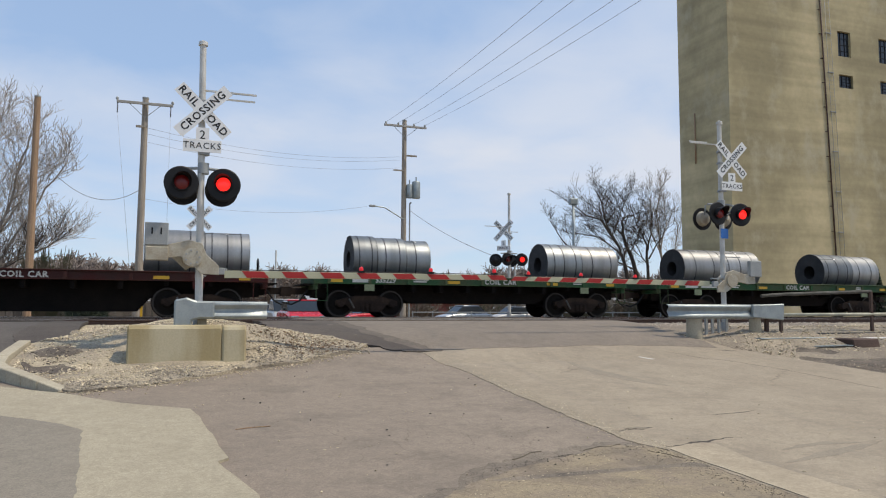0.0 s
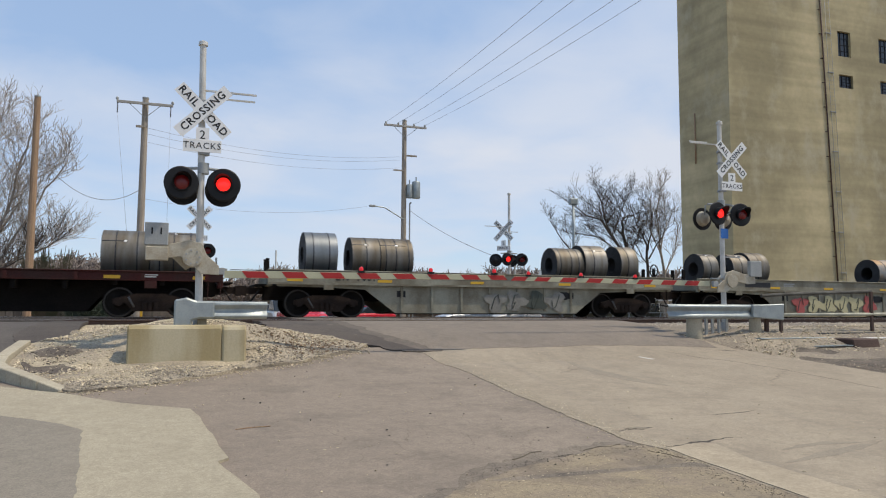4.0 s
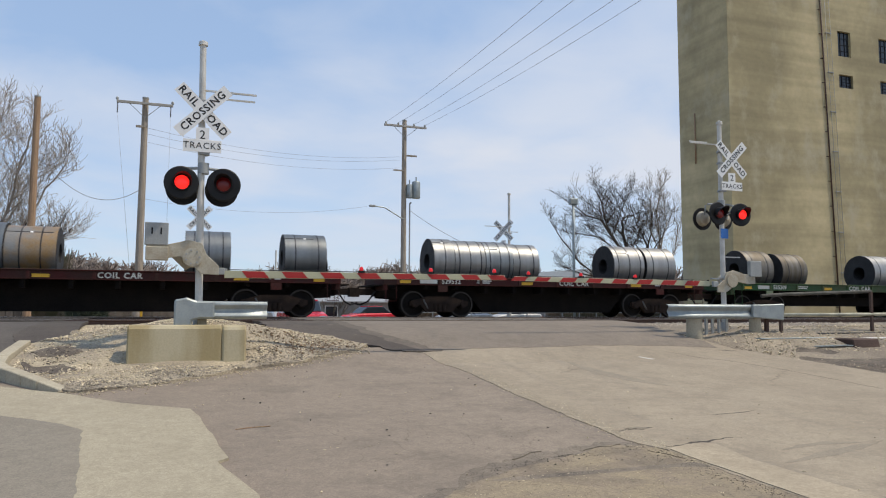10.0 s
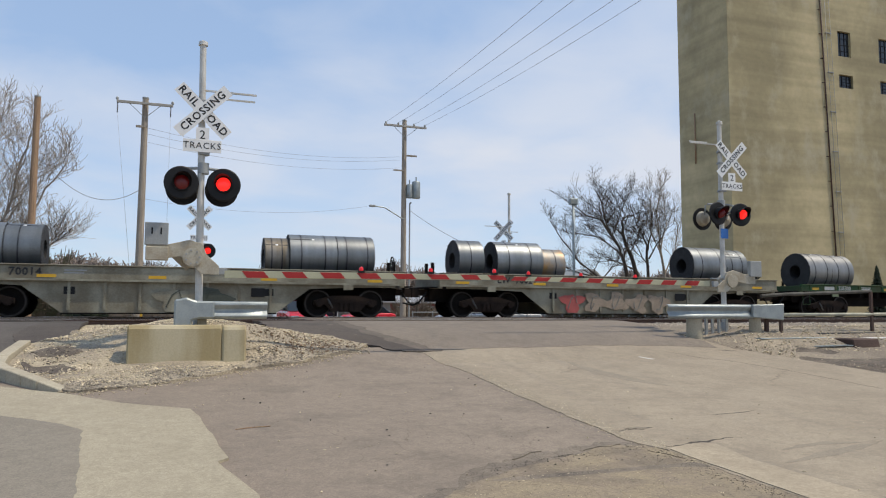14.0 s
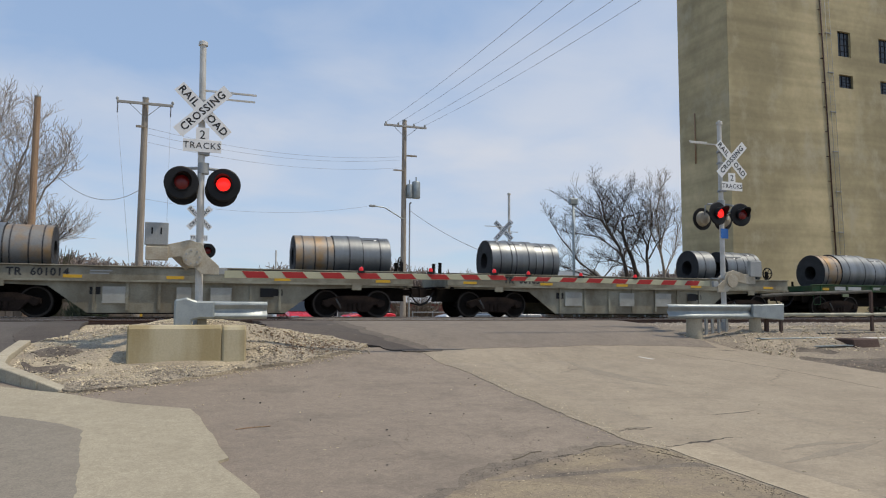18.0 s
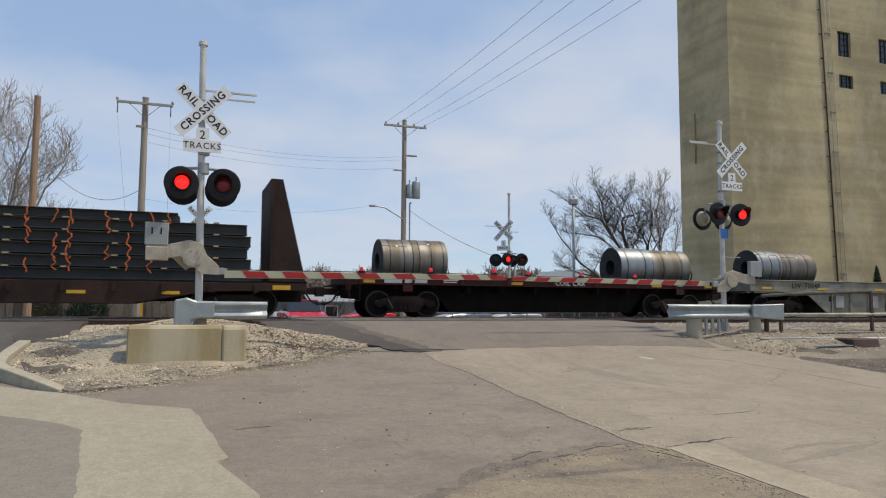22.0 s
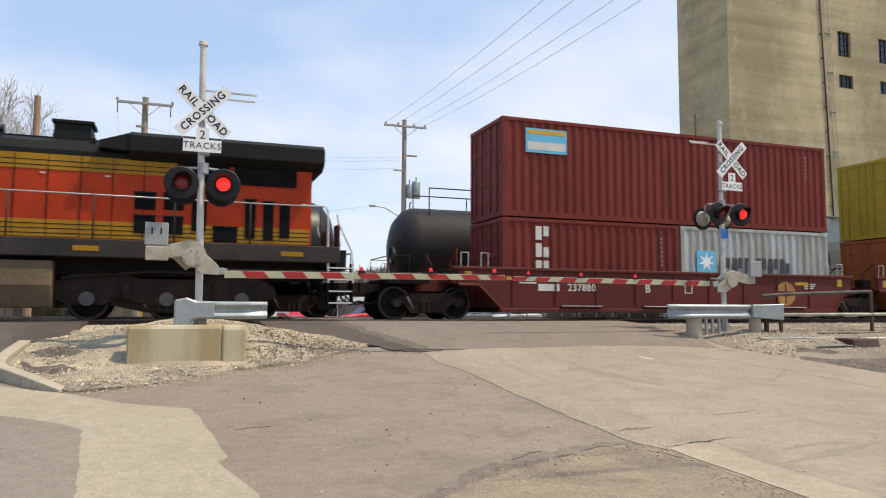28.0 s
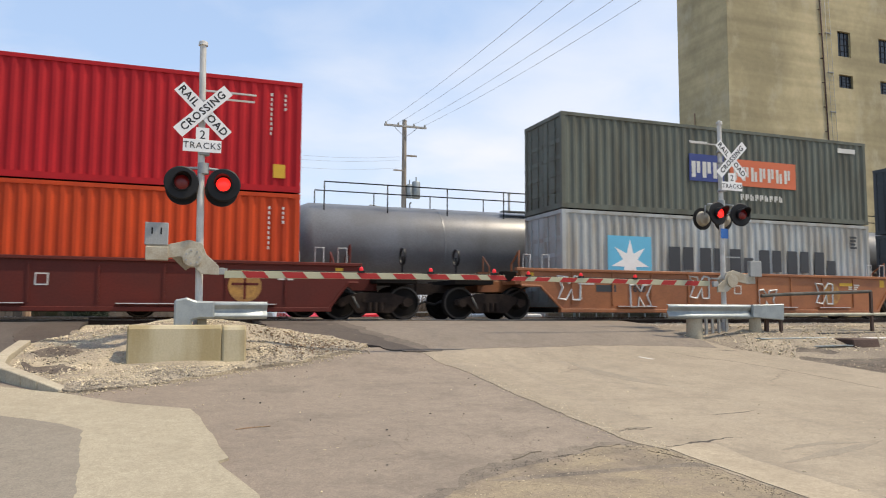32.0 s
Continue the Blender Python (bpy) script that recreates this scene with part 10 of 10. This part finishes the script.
# small evergreen before the elevator
ev = thing("evergreen", "small dark conical evergreen tree", "tree", pose(46.0, 17.5, -0.9))
bm = bmesh.new()
cyl(bm, (0, 0, 0), (0, 0, 4.2), 0.12, 0.03, 8)
part("trunk", bm, BARKDARK, ev)
rr = random.Random(9)
segs = []
for k in range(900):
    z = 0.4 + 3.9 * rr.random() ** 0.8
    r = 1.15 * (1 - z / 4.5) * rr.uniform(0.5, 1.1)
    a = rr.uniform(0, 6.28)
    segs.append((Vector((0, 0, z)), Vector((r * math.cos(a), r * math.sin(a), z - 0.15 + rr.uniform(-.1, .25))), 0.05, 0.03, 1))
ob = new("foliage", seg_mesh("foliage", segs, 4, CONIFER, 0.03))
ob.parent = ev
tagged(ob, kind="stuff")


# ------------------------------------------------------------------ beyond the tracks: cars, sheds, fence
CARRED = mat("glossy red car paint", (0.55, 0.02, 0.035), 0.25, 0, 0.05, 2, 0, 30)
CARWHITE = mat("white car paint", (0.42, 0.42, 0.42), 0.3, 0, 0.05, 2, 0, 30)
CARSILV = mat("silver car paint", (0.42, 0.44, 0.46), 0.3, 0.6, 0.05, 2, 0, 30)
CARDARK = mat("dark blue car paint", (0.03, 0.04, 0.07), 0.3, 0, 0.05, 2, 0, 30)
TYRE = mat("tyre rubber", (0.02, 0.02, 0.02), 0.9, 0, 0.2, 3, 0.2, 40)
CHROME = mat("bright trim", (0.6, 0.6, 0.6), 0.2, 1, 0.05, 3, 0, 30)
SIDING = mat("pale metal siding", (0.30, 0.29, 0.27), 0.6, 0.1, 0.08, 0.6, 0.1, 20, (0.22, 0.21, 0.19), 0.5, (6, 6, 0.4))
REDBRICK = mat("dull red siding", (0.26, 0.07, 0.055), 0.8, 0, 0.15, 0.8, 0.2, 20)
ROOFM = mat("pale metal roof", (0.36, 0.36, 0.36), 0.5, 0.3, 0.08, 0.6, 0.1, 20)


def parked_car(x, y, rz, paint, label, tall=0.0):
    t = thing("car", label, "car", pose(x, y, zp(y), 0, 0, rz), "cars")
    bm = bmesh.new()
    h = 0.0 + tall
    prism(bm, [(-2.15, 0.35), (-2.2, 0.62), (-2.05, 0.82), (-1.15, 0.94 + h * 0.4), (1.6, 0.98 + h * 0.4), (2.1, 0.92 + h * 0.4), (2.2, 0.6), (2.15, 0.35)], -0.88, 0.88, "y")
    part("body", bm, paint, t, "", 0.09)
    bm = bmesh.new()
    prism(bm, [(-1.2, 0.93 + h * 0.4), (-0.45, 1.42 + h), (1.0, 1.46 + h), (1.75, 0.97 + h * 0.4)], -0.76, 0.76, "y")
    part("cabin", bm, GLASS, t, "dark glass cabin", 0.06)
    boxes("roof", paint, t, [(-0.4, 0.98, -0.7, 0.7, 1.42 + h, 1.49 + h)], "", 0.03)
    for sx in (-1.35, 1.35):
        for sy in (-0.8, 0.8):
            bm = bmesh.new()
            cyl(bm, (sx, sy - 0.11, 0.33), (sx, sy + 0.11, 0.33), 0.33, n=18)
            w = part("wheel", bm, TYRE, t)
            bm = bmesh.new()
            cyl(bm, (sx, sy - 0.12, 0.33), (sx, sy + 0.12, 0.33), 0.19, n=12)
            part("rim", bm, CHROME, w)
    for sy in (-0.62, 0.62):
        boxes("headlight", CHROME, t, [(-2.2, -2.08, sy - 0.17, sy + 0.17, 0.62, 0.76)], "", 0.02)
        boxes("tail_light", REFLRED, t, [(2.1, 2.2, sy - 0.15, sy + 0.15, 0.7, 0.84)], "", 0.01)
    boxes("grille", BLACK, t, [(-2.215, -2.17, -0.42, 0.42, 0.5, 0.66)])
    return t


parked_car(5.35, 14.2, 90, CARRED, "glossy red car waiting before the far gate")
parked_car(5.6, 21.5, 90, CARWHITE, "white car waiting in the road behind", 0.25)
parked_car(5.8, 29.0, 90, CARDARK, "dark blue car waiting in the road behind", 0.1)
parked_car(20.5, 32.0, 8, CARSILV, "silver car parked across the tracks", 0.15)
parked_car(25.5, 33.5, 5, CARWHITE, "white car parked across the tracks", 0.1)
parked_car(14.5, 38.0, 15, CARRED, "red car parked by the shed", 0.1)


def shed(x0, x1, y, z1, walls, label):
    t = thing("shed", label, "building", pose(0, 0, zp(y)), "far buildings")
    boxes("walls", walls, t, [(x0, x1, y, y + 6, -0.2, z1)], "ribbed siding walls", 0.02)
    bm = bmesh.new()
    prism(bm, [(y - 0.4, z1), (y + 3, z1 + 0.9), (y + 6.4, z1), (y + 6.4, z1 + 0.1), (y + 3, z1 + 1.0), (y - 0.4, z1 + 0.1)], x0 - 0.3, x1 + 0.3, "x")
    part("roof", bm, ROOFM, t, "pale metal roof")
    n = max(2, int((x1 - x0) / 2.6))
    for k in range(n):
        xx = x0 + (x1 - x0) * (k + 0.5) / n
        w = boxes("window", GLASS, t, [(xx - 0.5, xx + 0.5, y - 0.03, y - 0.002, 0.7, z1 - 0.35)], "dark window")
        boxes("window_frame", SIGNWHITE, w, [(xx - 0.58, xx - 0.5, y - 0.05, y - 0.002, 0.62, z1 - 0.28), (xx + 0.5, xx + 0.58, y - 0.05, y - 0.002, 0.62, z1 - 0.28), (xx - 0.5, xx + 0.5, y - 0.05, y - 0.002, z1 - 0.35, z1 - 0.28), (xx - 0.5, xx + 0.5, y - 0.05, y - 0.002, 0.62, 0.7)])
    return t


# gabled house behind the trees beside the elevator
hs = thing("house", "pale gabled house behind the bare trees", "house", pose(41.0, 47.0, zp(47.0), 0, 0, 12))
bm = bmesh.new()
prism(bm, [(-3.2, 0), (3.2, 0), (3.2, 3.2), (0, 5.4), (-3.2, 3.2)], 0, 8, "y")
part("wall", bm, SIDING, hs, "pale siding wall")
bm = bmesh.new()
prism(bm, [(-3.6, 3.0), (0, 5.45), (3.6, 3.0), (3.6, 3.2), (0, 5.68), (-3.6, 3.2)], -0.4, 8.4, "y")
part("roof", bm, GREYBOX, hs, "grey shingle roof")
for wx in (-1.5, 1.2):
    w_ = boxes("window", GLASS, hs, [(wx - 0.45, wx + 0.45, -0.03, -0.003, 1.0, 2.2)], "dark window")
    boxes("window_frame", SIGNWHITE, w_, [(wx - 0.55, wx - 0.45, -0.05, -0.003, 0.9, 2.3), (wx + 0.45, wx + 0.55, -0.05, -0.003, 0.9, 2.3), (wx - 0.45, wx + 0.45, -0.05, -0.003, 2.2, 2.3), (wx - 0.45, wx + 0.45, -0.05, -0.003, 0.9, 1.0)])


shed(10.5, 17.5, 42.0, 1.9, SIDING, "low pale metal shed beyond the road")
shed(19.0, 30.0, 48.0, 1.9, REDBRICK, "low dull red building with a pale roof")
shed(-10.0, 1.5, 46.0, 1.8, SIDING, "low grey building behind the fence")
shed(38.0, 62.0, 52.0, 2.4, SIDING, "long low pale building")

fn = thing("board_fence", "grey weathered board fence beyond the tracks", "fence", pose(0, 0, 0))
for k in range(70):
    x = -22 + 0.34 * k
    y = 19.5 + 0.05 * math.sin(k)
    boxes("board", WOODFENCE, fn, [(x, x + 0.31, y, y + 0.03, zp(19.5) - 0.05, zp(19.5) + 1.45 + 0.06 * math.sin(k * 2.3))])
for k in range(9):
    boxes("post", WOODFENCE, fn, [(-22 + 2.9 * k, -21.88 + 2.9 * k, 19.56, 19.7, zp(19.5) - 0.1, zp(19.5) + 1.5)])
fb = thing("chain_fence", "low dark fence across the tracks", "fence", pose(0, 0, 0))
for k in range(30):
    x = 14.5 + 1.4 * k
    boxes("post", GREYBOX, fb, [(x, x + 0.06, 26.0, 26.06, zp(26) - 0.1, zp(26) + 1.15)])
boxes("rail", GREYBOX, fb, [(14.5, 56.0, 25.96, 26.0, zp(26) + 1.05, zp(26) + 1.11), (14.5, 56.0, 25.96, 26.0, zp(26) + 0.5, zp(26) + 0.54)])
for k, (x, h) in enumerate(((2.5, 1.5), (2.9, 1.2), (0.4, 1.6))):
    mk = thing("marker_post", "yellow marker post beyond the tracks", "post", pose(x - 2.0, 15.0, zp(15)))
    boxes("stake", YELLOWM, mk, [(-0.05, 0.05, -0.05, 0.05, -0.1, h)])


# ------------------------------------------------------------------ motion
def spin(ws, s0, v, r=0.457):
    """Rows that roll a wheelset while its car passes before the camera."""
    base = ws.matrix_basis.copy()
    a = (-9.0 - s0) / v if v > 0 else (33.0 - s0) / v
    b = (33.0 - s0) / v if v > 0 else (-9.0 - s0) / v
    a, b = max(0.0, a), min(32.0, b)
    if b <= a:
        return
    rows = [] if a <= 1 / FPS else [(0.0, base)]
    k0, k1 = math.ceil(a * FPS), math.floor(b * FPS)
    ang = 0.0
    for k in range(k0, k1 + 1):
        rows.append((k / FPS, base @ Matrix.Rotation(ang, 4, "Y")))
        ang += v / r / FPS
    if k1 < 32 * FPS:
        rows.append((32.0, rows[-1][1]))
    walk(ws, rows)


def flash(lens, start, period, lit_first):
    """Turn a lens between its lit and its unlit face."""
    base = pose(0, -0.055, 0)
    t, state = start - period * 2, lit_first
    rows = []
    half = period / 2
    cur = None
    times = []
    while t < 33:
        times.append((t, state))
        t, state = t + half, not state
    before = [s for q, s in times if q <= 0.0]
    ang = 0.0 if before[-1] else 180.0
    rows.append((0.0, base @ pose(0, 0, 0, 0, 0, ang)))
    for q, s in times:
        if 0.08 < q < 31.9:
            for d in range(4):
                rows.append((q + (d - 1.5) / FPS, base @ pose(0, 0, 0, 0, 0, ang + 60 * d)))
            ang += 180
    rows.append((32.0, base @ pose(0, 0, 0, 0, 0, ang)))
    walk(lens, rows)


def motions():
    for ob, s0, v, y, z in moving:
        walk(ob, [(0.0, pose(s0, y, z)), (32.0, pose(s0 + v * 32.0, y, z))])
        for ch in ob.children_recursive:
            if ch.name.startswith("wheelset"):
                spin(ch, s0 + ch.parent.matrix_basis.translation.x + ch.matrix_basis.translation.x, v)
    for (left, right), (start, period) in zip(lenses, FLASH):
        flash(left, start, period, True)
        flash(right, start, period, False)


FLASH = ((0.19, 1.0715), (0.51, 1.0777), (0.403, 1.06), (0.70, 1.06))
motions()
